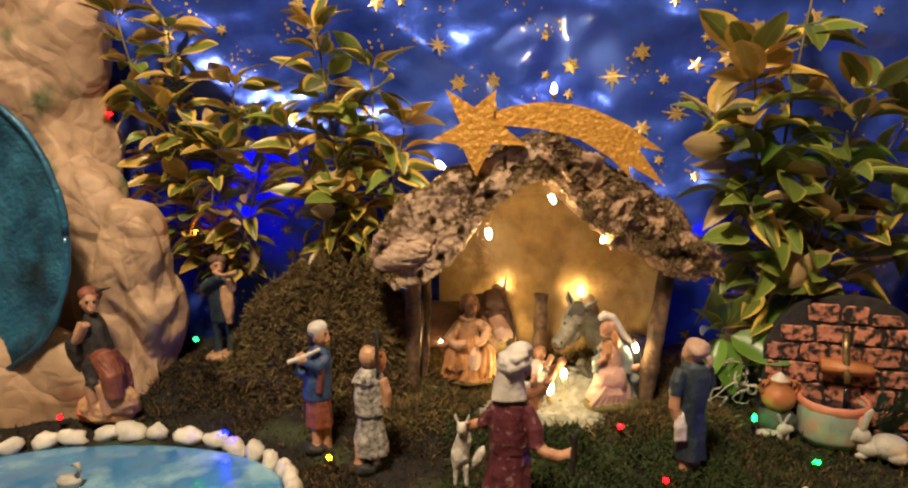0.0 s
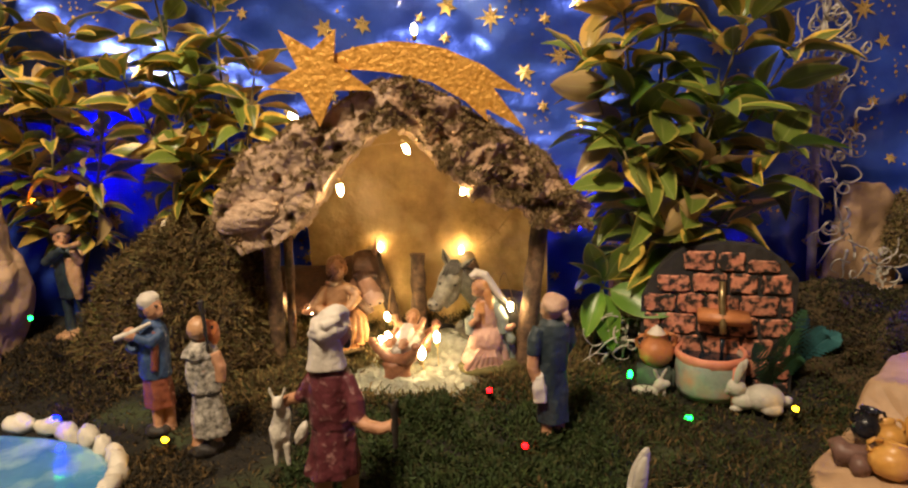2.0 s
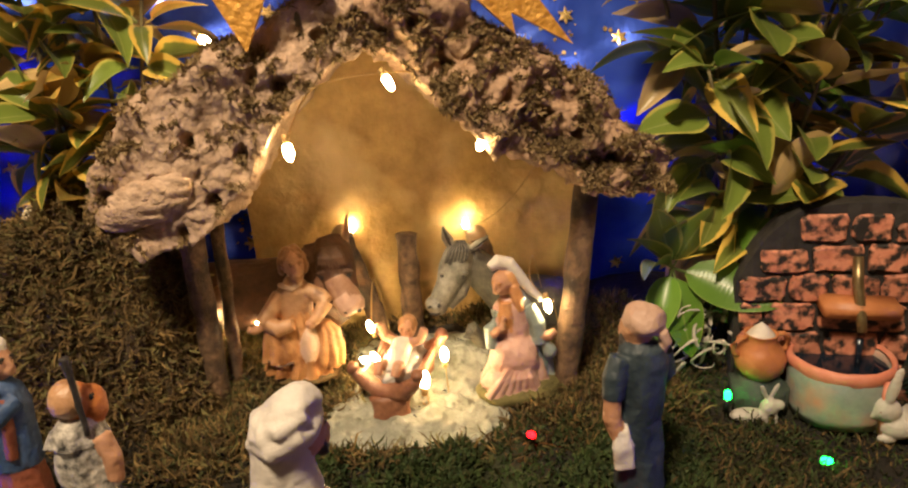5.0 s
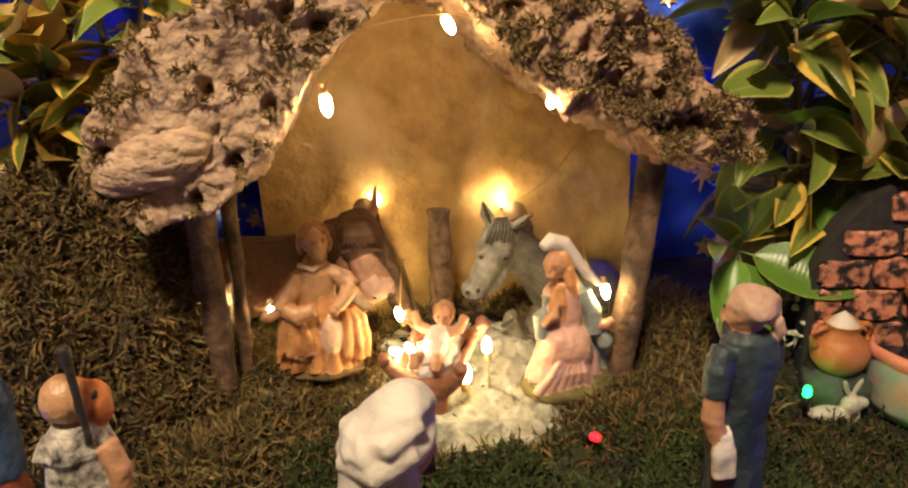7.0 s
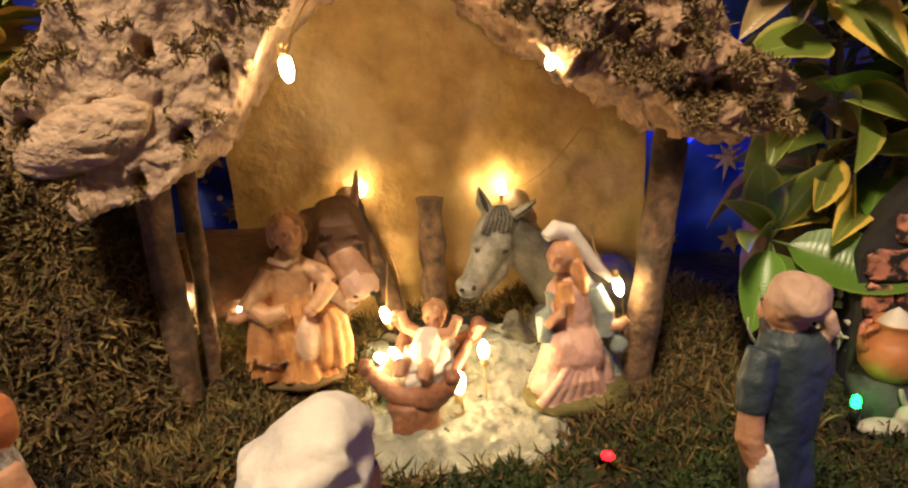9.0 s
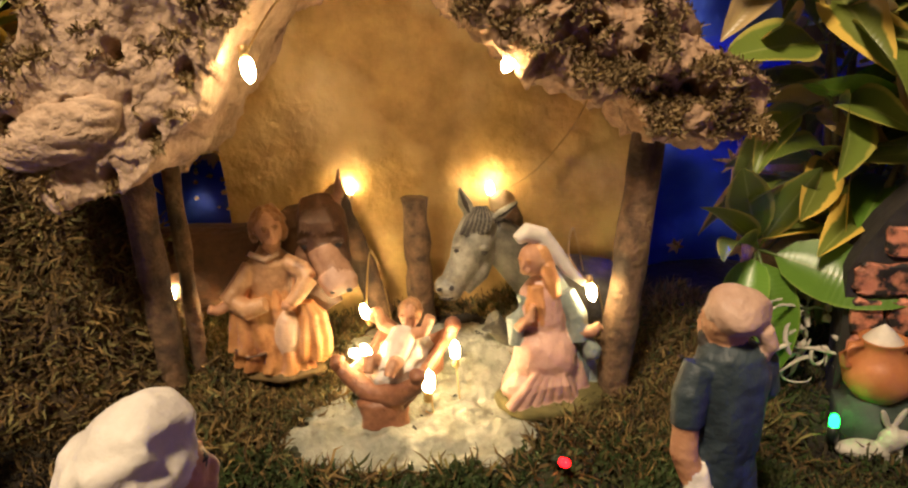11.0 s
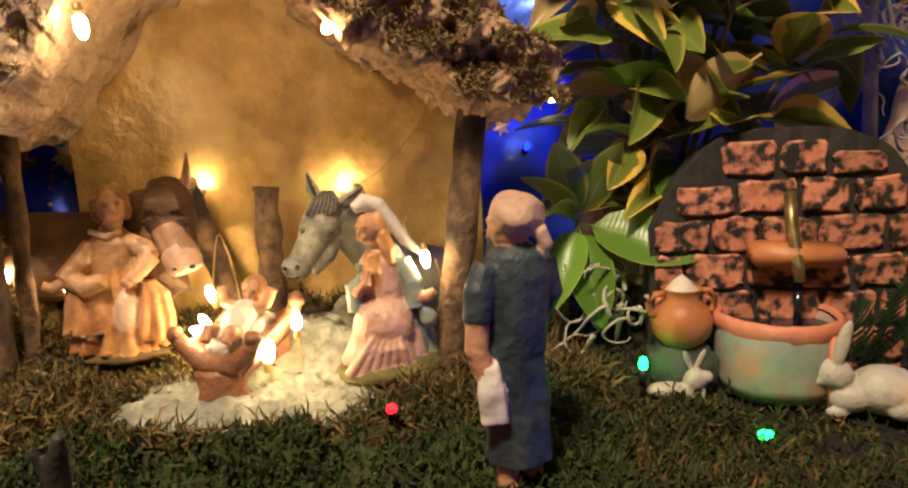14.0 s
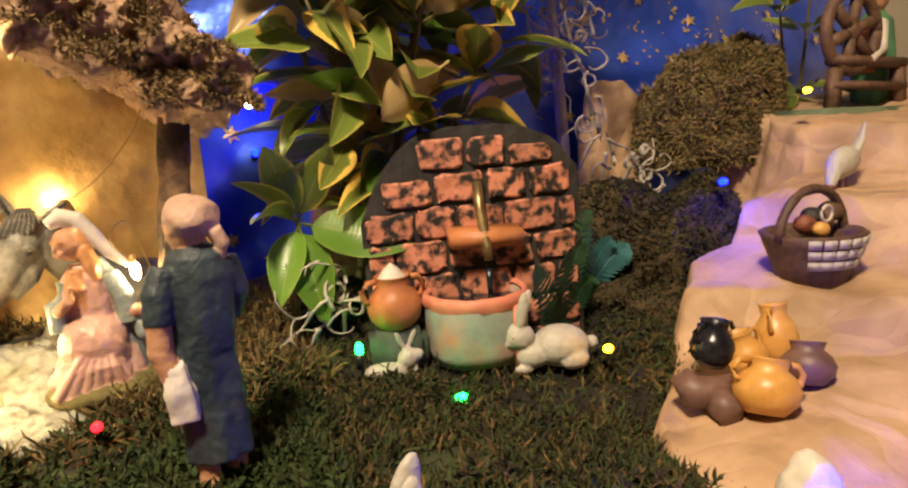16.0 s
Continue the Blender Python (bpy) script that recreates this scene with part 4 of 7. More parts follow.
s.grid(pond_top, 40, 80, 0, False, True)
part("water", s, water_blue, pond, "light blue painted water with pale ripples")
rng = random.Random(8)
for k in range(38):
    a = 2 * math.pi * k / 38 + rng.uniform(-0.03, 0.03)
    x, y = POOL[0] + (POOL[2] + 0.008) * math.cos(a), POOL[1] + (POOL[3] + 0.006) * math.sin(a)
    if y < 0.515:
        continue
    s = Shape()
    s.ball((x, y, ground_z(x, y) + 0.006), (rng.uniform(0.012, 0.019), rng.uniform(0.008, 0.011), rng.uniform(0.009, 0.013)), 0, (0, rng.uniform(-15, 15), math.degrees(a) + 90), 12, 0.35, 90)
    part("pebble", s, pebble, pond)
s = Shape()
s.loft([(-0.360, 0.615, -0.012, 0.010, 0.006), (-0.360, 0.615, -0.006, 0.013, 0.008), (-0.360, 0.615, -0.001, 0.009, 0.005)], 14)
s.tube([(-0.352, 0.615, -0.002), (-0.348, 0.615, 0.006), (-0.350, 0.615, 0.011), (-0.356, 0.615, 0.010)], [0.003, 0.0022, 0.0028, 0.0012], 8)
solid("swan_statue", s, rabbit_white, "tiny white clay swan on the blue pool", "statue")

# ---- leaves and bushes ----
def leaf_mesh(material, length, width, droop, fold, wave, seed):
    """A blade with a folded midrib, a drooping tip, a wavy edge and a short stalk."""
    nu, nv = 10, 5
    vs, fs, uvs = [], [], []
    for i in range(nu):
        t = i / (nu - 1)
        half = width * (math.sin(math.pi * min(1.0, t * 0.96 + 0.02) ** 0.85) ** 0.8 if 0 < t < 1 else 0.04)
        for j in range(nv):
            w = (j / (nv - 1) - 0.5) * 2
            x = length * (0.12 + 0.88 * t)
            z = -droop * length * t * t + fold * abs(w) * half + wave * half * math.sin(7 * t + seed) * w
            vs.append((x, half * w, z))
            uvs.append((t, j / (nv - 1)))
    for i in range(nu - 1):
        for j in range(nv - 1):
            fs.append((i * nv + j, (i + 1) * nv + j, (i + 1) * nv + j + 1, i * nv + j + 1))
    b = len(vs)
    for k, x in enumerate((0.0, length * 0.14)):
        for j in range(4):
            a = math.pi / 2 * j
            vs.append((x, 0.0009 * math.cos(a), 0.0009 * math.sin(a)))
            uvs.append((0.0, 0.5))
    for j in range(4):
        q = (j + 1) % 4
        fs.append((b + j, b + q, b + 4 + q, b + 4 + j))
    me = bpy.data.meshes.new("leaf")
    me.from_pydata(vs, [], fs)
    layer = me.uv_layers.new(name="UVMap")
    for loop in me.loops:
        layer.data[loop.index].uv = uvs[loop.vertex_index]
    me.materials.append(material)
    me.polygons.foreach_set("use_smooth", [True] * len(fs))
    me.update()
    return me


LEAVES = {}
for key, material in (("green", leaf_a), ("edged", leaf_b), ("yellow", leaf_c), ("tan", leaf_d), ("fresh", leaf_e)):
    LEAVES[key] = [leaf_mesh(material, 0.056, 0.0125, 0.25, 0.35, 0.05, 1), leaf_mesh(material, 0.050, 0.0105, 0.45, 0.7, 0.1, 2),
                   leaf_mesh(material, 0.060, 0.0135, 0.10, 0.25, 0.12, 3), leaf_mesh(material, 0.046, 0.0110, 0.6, 0.5, 0.15, 4)]


def put_leaf(parent, base, ahead, key, rng, size=1.0, roll=None, kind=None):
    ahead = Vector(ahead).normalized()
    side = Vector((0, 0, 1)).cross(ahead)
    side = side.normalized() if side.length > 1e-3 else Vector((0, 1, 0))
    up = ahead.cross(side)
    m = Matrix((ahead, side, up)).transposed().to_4x4()
    ob = new("leaf", LEAVES[key][rng.randrange(4) if kind is None else kind])
    ob.parent = parent
    ob.matrix_parent_inverse = Matrix.Translation(-Vector(parent.location))
    ob.matrix_basis = Matrix.Translation(base) @ m @ pose(0, 0, 0, rng.uniform(-50, 50) if roll is None else roll, 0, 0) @ Matrix.Scale(size, 4)
    return ob


def bush(base, stems, label, seed, keys, per_node=6, size=1.0, step=0.032, spread=0.9):
    """Stems given by their tips; whorls of leaves sit along each."""
    rng = random.Random(seed)
    t = thing("bush_branch", base, label, "branch")
    for tip, side_count in stems:
        b, e = Vector(base), Vector(tip)
        mid = b.lerp(e, 0.5) + Vector((rng.uniform(-0.02, 0.02), rng.uniform(-0.015, 0.015), 0.02))
        pts = [(b * (1 - q) + mid * q) * (1 - q) + (mid * (1 - q) + e * q) * q for q in [k / 12 for k in range(13)]]
        sh = Shape()
        sh.tube(pts, [0.0028 - 0.0016 * k / 12 for k in range(13)], 8)
        part("stem", sh, twig, t)
        length = (e - b).length
        n = max(2, int(length * side_count / step))
        for k in range(n):
            q = 0.30 + 0.70 * k / (n - 1)
            i = min(11, int(q * 12))
            at = pts[i].lerp(pts[i + 1], q * 12 - i)
            d = (pts[i + 1] - pts[i]).normalized()
            turn = rng.uniform(0, 6.28)
            count = per_node if k < n - 1 else per_node + 2
            for j in range(count):
                a = turn + 2 * math.pi * j / count
                out = Vector((math.cos(a), 0.75 * math.sin(a) - 0.2, 0))
                rise = rng.uniform(-0.25, 0.85) if k < n - 1 else rng.uniform(0.3, 1.5)
                go = out * spread + d * rise + Vector((0, 0, rng.uniform(-0.3, 0.1)))
                high = (at.z - 0.15) / 0.3
                key = keys(high, rng)
                put_leaf(t, at + 0.004 * go.normalized(), go, key, rng, size * rng.uniform(0.75, 1.12))
    return t


def keys_right(high, rng):
    r = rng.random()
    if high > 0.55:
        return "edged" if r < 0.5 else "green" if r < 0.8 else "yellow"
    return "green" if r < 0.55 else "edged" if r < 0.74 else "fresh" if r < 0.86 else "tan"


def keys_left(high, rng):
    r = rng.random()
    return "edged" if r < 0.48 else "green" if r < 0.70 else "yellow" if r < 0.92 else "tan"


right_bush = bush((0.385, 0.845, 0.02), [((0.34, 0.815, 0.40), 0.9), ((0.40, 0.82, 0.47), 0.9), ((0.46, 0.80, 0.36), 0.9), ((0.34, 0.80, 0.24), 0.8), ((0.50, 0.80, 0.23), 0.8), ((0.43, 0.79, 0.27), 0.6), ((0.31, 0.84, 0.33), 0.7), ((0.52, 0.83, 0.33), 0.7)],
                  "leafy green branch with yellow-edged leaves behind the well", 41, keys_right, 4, 1.26)
rng = random.Random(77)
put_leaf(right_bush, (0.340, 0.826, 0.303), (-0.95, -0.1, 0.12), "tan", rng, 1.3, 78, 2)
put_leaf(right_bush, (0.438, 0.792, 0.192), (-0.75, -0.2, -0.42), "tan", rng, 1.3, 80, 2)
put_leaf(right_bush, (0.375, 0.79, 0.20), (0.35, -0.25, -0.7), "tan", rng, 1.1, 60, 1)
mid_bush = bush((-0.125, 0.885, 0.05), [((-0.165, 0.865, 0.44), 0.9), ((-0.10, 0.865, 0.40), 0.9), ((-0.205, 0.86, 0.33), 0.8), ((-0.06, 0.86, 0.33), 0.8), ((-0.14, 0.855, 0.24), 0.8), ((-0.13, 0.86, 0.34), 0.7)],
                "leafy branch with yellow-edged leaves beside the stable", 42, keys_left, 5, 0.98)
left_bush = bush((-0.33, 0.925, 0.06), [((-0.43, 0.90, 0.47), 0.8), ((-0.36, 0.89, 0.45), 0.8), ((-0.28, 0.89, 0.38), 0.8), ((-0.24, 0.885, 0.33), 0.8), ((-0.37, 0.885, 0.35), 0.8), ((-0.30, 0.88, 0.30), 0.7)],
                 "leafy branch with yellow-edged leaves behind the paper mountain", 43, keys_left, 5, 0.95)
far_bush = bush((0.93, 0.90, 0.10), [((0.86, 0.86, 0.235), 0.6), ((0.92, 0.87, 0.27), 0.7)], "dark green leafy branch behind the spinning wheel", 44, lambda h, r: "green", 4, 1.05)
low_plant = thing("leafy_sprig", (0.315, 0.82, 0.0), "sprig of large fresh green leaves beside the stable", "plant")
s = Shape()
s.tube([(0.315, 0.83, -0.01), (0.318, 0.822, 0.05), (0.322, 0.812, 0.088)], 0.002, 8)
part("stem", s, twig, low_plant)
node = Vector((0.322, 0.812, 0.088))
for tip, size, roll, kind in (((0.372, 0.766, 0.066), 1.40, 52, 2), ((0.322, 0.775, 0.028), 1.25, 20, 0), ((0.300, 0.785, 0.045), 1.05, -10, 0), ((0.290, 0.790, 0.100), 1.0, 30, 1),
                              ((0.302, 0.800, 0.140), 1.0, 40, 2), ((0.345, 0.800, 0.130), 1.0, -60, 2), ((0.280, 0.800, 0.128), 1.0, 20, 0)):
    put_leaf(low_plant, node, Vector(tip) - node + Vector((0, 0, 0.010)), "fresh" if size > 1 else "green", rng, size, roll, kind)

# ---- grey lichen strands ----
def curls(name, at, label, spots, seed, count, reach):
    rng = random.Random(seed)
    t = thing(name, at, label, "lichen")
    for k in range(count):
        c = Vector(rng.choice(spots)) + Vector((rng.gauss(0, reach), rng.gauss(0, reach * 0.5), rng.gauss(0, reach)))
        heading, curl, pts = rng.uniform(0, 6.3), rng.uniform(-0.5, 0.5), [c]
        for j in range(15):
            heading += curl + rng.uniform(-0.35, 0.35)
            curl += rng.uniform(-0.18, 0.18)
            pts.append(pts[-1] + 0.0032 * Vector((math.cos(heading), 0.5 * math.sin(heading * 1.7), math.sin(heading))))
        sh = Shape()
        sh.tube(pts, [0.0024 * (1 - 0.75 * j / 15) for j in range(16)], 7, 0, 0.5)
        part("strand", sh, lichen, t)
    return t


strand = curls("grey_lichen_branch", (0.595, 0.885, 0.0), "tall grey branch with curly lichen strands before the foil", [(0.590, 0.88, z) for z in (0.19, 0.22, 0.26, 0.30, 0.33, 0.36, 0.39, 0.42, 0.45)], 51, 110, 0.016)
s = Shape()
s.tube([(0.60, 0.885, 0.0), (0.595, 0.885, 0.15), (0.585, 0.88, 0.30), (0.592, 0.88, 0.47)], [0.005, 0.0055, 0.004, 0.002], 10)
s.ruffle(0.002, 60)
part("stem", s, lichen, strand)
curls("grey_lichen", (0.635, 0.845, 0.03), "curly grey lichen strands lying on the moss", [(0.615, 0.85, 0.118), (0.640, 0.845, 0.10), (0.665, 0.845, 0.080), (0.60, 0.85, 0.15)], 52, 26, 0.010)
curls("grey_lichen", (0.335, 0.79, 0.0), "curly grey lichen strands beside the well", [(0.335, 0.785, 0.035), (0.35, 0.785, 0.045), (0.318, 0.785, 0.028)], 53, 18, 0.008)

# ---- statues ----
def fuse(me, voxel, rounds):
    """Melts the closed shapes of a mesh into one cast body; each new face takes the paint of the nearest old one."""
    tree = BVHTree.FromPolygons([v.co for v in me.vertices], [tuple(q.vertices) for q in me.polygons])
    paint = [q.material_index for q in me.polygons]
    tmp = bpy.data.objects.new("cast", me)
    bpy.context.scene.collection.objects.link(tmp)
    mod = tmp.modifiers.new("cast", "REMESH")
    mod.mode, mod.voxel_size, mod.use_smooth_shade = "VOXEL", voxel, True
    body = bpy.data.meshes.new_from_object(tmp.evaluated_get(bpy.context.evaluated_depsgraph_get()))
    bpy.data.objects.remove(tmp)
    bm = bmesh.new()
    bm.from_mesh(body)
    for k in range(rounds):
        bmesh.ops.smooth_vert(bm, verts=bm.verts[:], factor=0.5, use_axis_x=True, use_axis_y=True, use_axis_z=True)
    bm.to_mesh(body)
    bm.free()
    body.materials.clear()
    for m in me.materials:
        body.materials.append(m)
    body.polygons.foreach_set("material_index", [paint[tree.find_nearest(q.center)[2]] for q in body.polygons])
    body.polygons.foreach_set("use_smooth", [True] * len(body.polygons))
    body.update()
    return body


def finish_statue(name, s, mats, label, detail=0.0009, voxel=0.0009, rounds=2):
    s.ruffle(detail, 85, 4)
    body = fuse(s.data(name, mats), voxel, rounds)
    body.name = name
    return tagged(new(name, body), label, "statue")


def line(a, b, n=6):
    a, b = Vector(a), Vector(b)
    return [a.lerp(b, k / (n - 1)) for k in range(n)]


fur_pale = surface("pale_fleece_paint", (0.34, 0.30, 0.25), (0.74, 0.69, 0.60), 130, 0.7, bump=0.8, bump_scale=190, bump_depth=0.0025)

# standing man in slate clothes
s = Shape()
gx, gy, g = 0.243, 0.667, -0.016
for dx, dy in ((-0.006, -0.002), (0.007, 0.003)):
    s.loft([(gx + dx, gy + dy, g + 0.004, 0.0062, 0.0072), (gx + dx, gy + dy, g + 0.012, 0.0055, 0.0055), (gx + dx, gy + dy, g + 0.022, 0.0062, 0.006)], 12, 0)
    s.ball((gx + dx + 0.002, gy + dy + 0.003, g + 0.004), (0.0065, 0.010, 0.005), 2, n=10)
s.loft([(gx, gy, g + 0.018, 0.0150, 0.0125), (gx, gy, g + 0.035, 0.0150, 0.0125), (gx - 0.001, gy, g + 0.055, 0.0150, 0.012), (gx - 0.001, gy, g + 0.072, 0.0138, 0.0115), (gx, gy, g + 0.076, 0.0125, 0.011)], 26, 1, 6, 0.07)
s.loft([(gx, gy, g + 0.070, 0.0142, 0.012), (gx, gy, g + 0.085, 0.0150, 0.0125), (gx + 0.001, gy, g + 0.104, 0.0160, 0.0125), (gx + 0.001, gy, g + 0.114, 0.0130, 0.011), (gx + 0.001, gy, g + 0.119, 0.006, 0.006)], 24, 1, 5, 0.05)
s.tube([(gx - 0.012, gy - 0.002, g + 0.110), (gx - 0.017, gy - 0.005, g + 0.098), (gx - 0.018, gy - 0.007, g + 0.086)], [0.0068, 0.0072, 0.0070], 12, 1)
s.tube([(gx - 0.018, gy - 0.007, g + 0.088), (gx - 0.0195, gy - 0.008, g + 0.074), (gx - 0.016, gy - 0.010, g + 0.062)], [0.0055, 0.0058, 0.0045], 12, 0)
s.tube([(gx + 0.013, gy, g + 0.110), (gx + 0.017, gy + 0.004, g + 0.095), (gx + 0.014, gy + 0.010, g + 0.082)], [0.0065, 0.0066, 0.005], 12, 1)
s.head((gx - 0.001, gy + 0.001, g + 0.1265), 0.0108, 38, 0, 2, True, 3, 0.0)
s.ball((gx + 0.0015, gy - 0.001, g + 0.1315), (0.0122, 0.0125, 0.0098), 3, (0, 10, 0), 22, 0.16, 70)
s.tube([(gx + 0.010, gy - 0.006, g + 0.125), (gx + 0.013, gy - 0.006, g + 0.118), (gx + 0.012, gy - 0.005, g + 0.112)], [0.004, 0.0035, 0.002], 8, 3)
s.loft([(gx - 0.0135, gy - 0.0125, g + 0.042, 0.0062, 0.003), (gx - 0.0140, gy - 0.0125, g + 0.056, 0.0065, 0.0035), (gx - 0.0145, gy - 0.0115, g + 0.068, 0.0045, 0.003)], 14, 4, 4, 0.15)
finish_statue("shepherd_statue", s, [skin, slate, dark, skin_pale, white_cloth], "painted clay statue in slate clothes and pink cap on moss")

# kneeling carrier with a white head wrap and maroon tunic
s = Shape()
wx, wy, g = 0.058, 0.558, -0.029
for dx, dy in ((-0.010, 0.0), (0.010, 0.004)):
    s.loft([(wx + dx, wy + dy, g, 0.0075, 0.009), (wx + dx, wy + dy, g + 0.02, 0.0058, 0.0062), (wx + dx, wy + dy, g + 0.058, 0.0080, 0.008)], 12, 0)
s.loft([(wx - 0.002, wy, g + 0.050, 0.0215, 0.017), (wx - 0.001, wy, g + 0.058, 0.0205, 0.0165), (wx, wy, g + 0.070, 0.0190, 0.015), (wx + 0.001, wy, g + 0.088, 0.0160, 0.013), (wx + 0.001, wy, g + 0.092, 0.0165, 0.0135)], 30, 1, 8, 0.07)
s.loft([(wx + 0.001, wy, g + 0.090, 0.0168, 0.0135), (wx + 0.001, wy, g + 0.105, 0.0175, 0.014), (wx + 0.002, wy, g + 0.122, 0.0185, 0.0135), (wx + 0.002, wy, g + 0.132, 0.0150, 0.012), (wx + 0.002, wy, g + 0.136, 0.007, 0.007)], 28, 1, 7, 0.04)
s.loft([(wx, wy - 0.002, g + 0.136, 0.0150, 0.0125), (wx, wy - 0.002, g + 0.146, 0.0135, 0.0115), (wx, wy - 0.002, g + 0.156, 0.0120, 0.011), (wx, wy - 0.001, g + 0.164, 0.0105, 0.010)], 22, 2, 4, 0.04)
s.head((wx + 0.009, wy + 0.003, g + 0.161), 0.0105, -60, 0, 4, True, 2, 0.0)
s.ball((wx + 0.004, wy - 0.002, g + 0.168), (0.0145, 0.0140, 0.0112), 2, (0, -14, 0), 40, 0.18, 110)
s.ball((wx + 0.007, wy - 0.002, g + 0.175), (0.0120, 0.0120, 0.0082), 2, (0, -20, 0), 36, 0.18, 120)
s.tube([(wx - 0.009, wy - 0.004, g + 0.163), (wx + 0.000, wy - 0.015, g + 0.164), (wx + 0.012, wy - 0.012, g + 0.169)], [0.0036, 0.0042, 0.0034], 12, 2)
s.tube([(wx - 0.006, wy - 0.006, g + 0.171), (wx + 0.004, wy - 0.015, g + 0.172), (wx + 0.014, wy - 0.010, g + 0.176)], [0.0030, 0.0036, 0.0030], 12, 2)
s.tube([(wx + 0.014, wy - 0.003, g + 0.128), (wx + 0.021, wy - 0.010, g + 0.112), (wx + 0.022, wy - 0.014, g + 0.098)], [0.0062, 0.0070, 0.0072], 14, 1)
s.tube([(wx + 0.021, wy - 0.013, g + 0.100), (wx + 0.029, wy - 0.018, g + 0.096), (wx + 0.040, wy - 0.020, g + 0.094), (wx + 0.046, wy - 0.021, g + 0.097)], [0.0056, 0.0055, 0.0045, 0.0040], 12, 0)
s.ball((wx + 0.0485, wy - 0.021, g + 0.099), (0.0046, 0.0036, 0.0036), 0, (0, -25, 0), 12)
s.fingers((wx + 0.050, wy - 0.021, g + 0.100), 0.0030, 0)
s.tube([(wx + 0.0500, wy - 0.024, g + 0.080), (wx + 0.0510, wy - 0.026, g + 0.112), (wx + 0.0530, wy - 0.028, g + 0.121)], [0.0022, 0.0028, 0.0014], 12, 4)
s.tube([(wx + 0.0505, wy - 0.025, g + 0.106), (wx + 0.0465, wy - 0.027, g + 0.118)], [0.0026, 0.0010], 10, 4)
s.tube([(wx - 0.010, wy - 0.002, g + 0.128), (wx - 0.017, wy + 0.002, g + 0.117), (wx - 0.022, wy + 0.004, g + 0.110)], [0.0058, 0.0064, 0.0062], 14, 1)
s.tube([(wx - 0.021, wy + 0.004, g + 0.111), (wx - 0.032, wy + 0.006, g + 0.108), (wx - 0.040, wy + 0.006, g + 0.105)], [0.0050, 0.0046, 0.0042], 12, 0)
s.ball((wx - 0.040, wy + 0.004, g + 0.086), (0.0075, 0.0070, 0.0180), 3, (0, 6, 0), 20, 0.35, 110)
s.ball((wx - 0.039, wy - 0.001, g + 0.108), (0.0050, 0.0055, 0.0060), 3, n=14)
for q in (-1, 1):
    s.ball((wx - 0.039 + 0.005 * q, wy, g + 0.116), (0.0016, 0.0014, 0.0055), 3, (0, 18 * q, 0), 8)
    s.tube([(wx - 0.040 + 0.004 * q, wy + 0.002, g + 0.074), (wx - 0.040 + 0.005 * q, wy, g + 0.056)], [0.003, 0.0018], 8, 3)
s.ball((wx - 0.024, wy + 0.006, g + 0.080), (0.0050, 0.0045, 0.0120), 3, (0, 28, 0), 14, 0.3, 110)
finish_statue("carrier_statue", s, [skin, maroon, white_cloth, fur_pale, dark], "painted clay statue with white head wrap and maroon tunic")

# shepherd in a blue coat
s = Shape()
ax, ay, g = -0.138, 0.704, ground_z(-0.138, 0.704) - 0.001
s.ball((ax - 0.004, ay - 0.002, g + 0.004), (0.0125, 0.012, 0.006), 5, (0, 0, 20), 16, 0.2, 90)
for dx, dy in ((-0.003, -0.003), (0.007, 0.003)):
    s.loft([(ax + dx, ay + dy, g + 0.002, 0.005, 0.006), (ax + dx, ay + dy, g + 0.02, 0.005, 0.005), (ax + dx, ay + dy, g + 0.032, 0.006, 0.006)], 12, 0)
s.loft([(ax, ay, g + 0.026, 0.0140, 0.011), (ax, ay, g + 0.042, 0.0135, 0.011), (ax, ay, g + 0.060, 0.0125, 0.010)], 24, 1, 6, 0.10)
s.loft([(ax - 0.001, ay, g + 0.054, 0.0150, 0.012), (ax - 0.001, ay, g + 0.072, 0.0150, 0.012), (ax + 0.001, ay, g + 0.090, 0.0150, 0.0115), (ax + 0.002, ay, g + 0.100, 0.0115, 0.010), (ax + 0.002, ay, g + 0.105, 0.006, 0.006)], 24, 2, 5, 0.06)
s.tube([(ax + 0.004, ay - 0.012, g + 0.062), (ax + 0.006, ay - 0.0115, g + 0.08), (ax + 0.008, ay - 0.009, g + 0.096)], [0.003, 0.0035, 0.003], 8, 1)
s.tube([(ax - 0.010, ay - 0.004, g + 0.094), (ax - 0.018, ay - 0.008, g + 0.080), (ax - 0.013, ay - 0.014, g + 0.086)], [0.006, 0.0062, 0.005], 12, 2)
s.ball((ax - 0.013, ay - 0.014, g + 0.096), (0.0085, 0.0065, 0.0055), 0, (0, 0, 0), 14, 0.2, 100)
s.head((ax + 0.004, ay - 0.001, g + 0.1155), 0.0100, -105, 0, 5, False, None, 0.0)
s.ball((ax + 0.001, ay - 0.001, g + 0.1215), (0.0106, 0.0100, 0.0075), 4, (0, -14, 0), 16, 0.1, 90)
s.ball((ax - 0.004, ay + 0.001, g + 0.113), (0.0060, 0.0075, 0.0085), 5, n=12)
s.tube([(ax + 0.012, ay - 0.004, g + 0.094), (ax + 0.004, ay - 0.014, g + 0.088), (ax - 0.008, ay - 0.017, g + 0.094)], [0.0056, 0.0056, 0.0042], 12, 2)
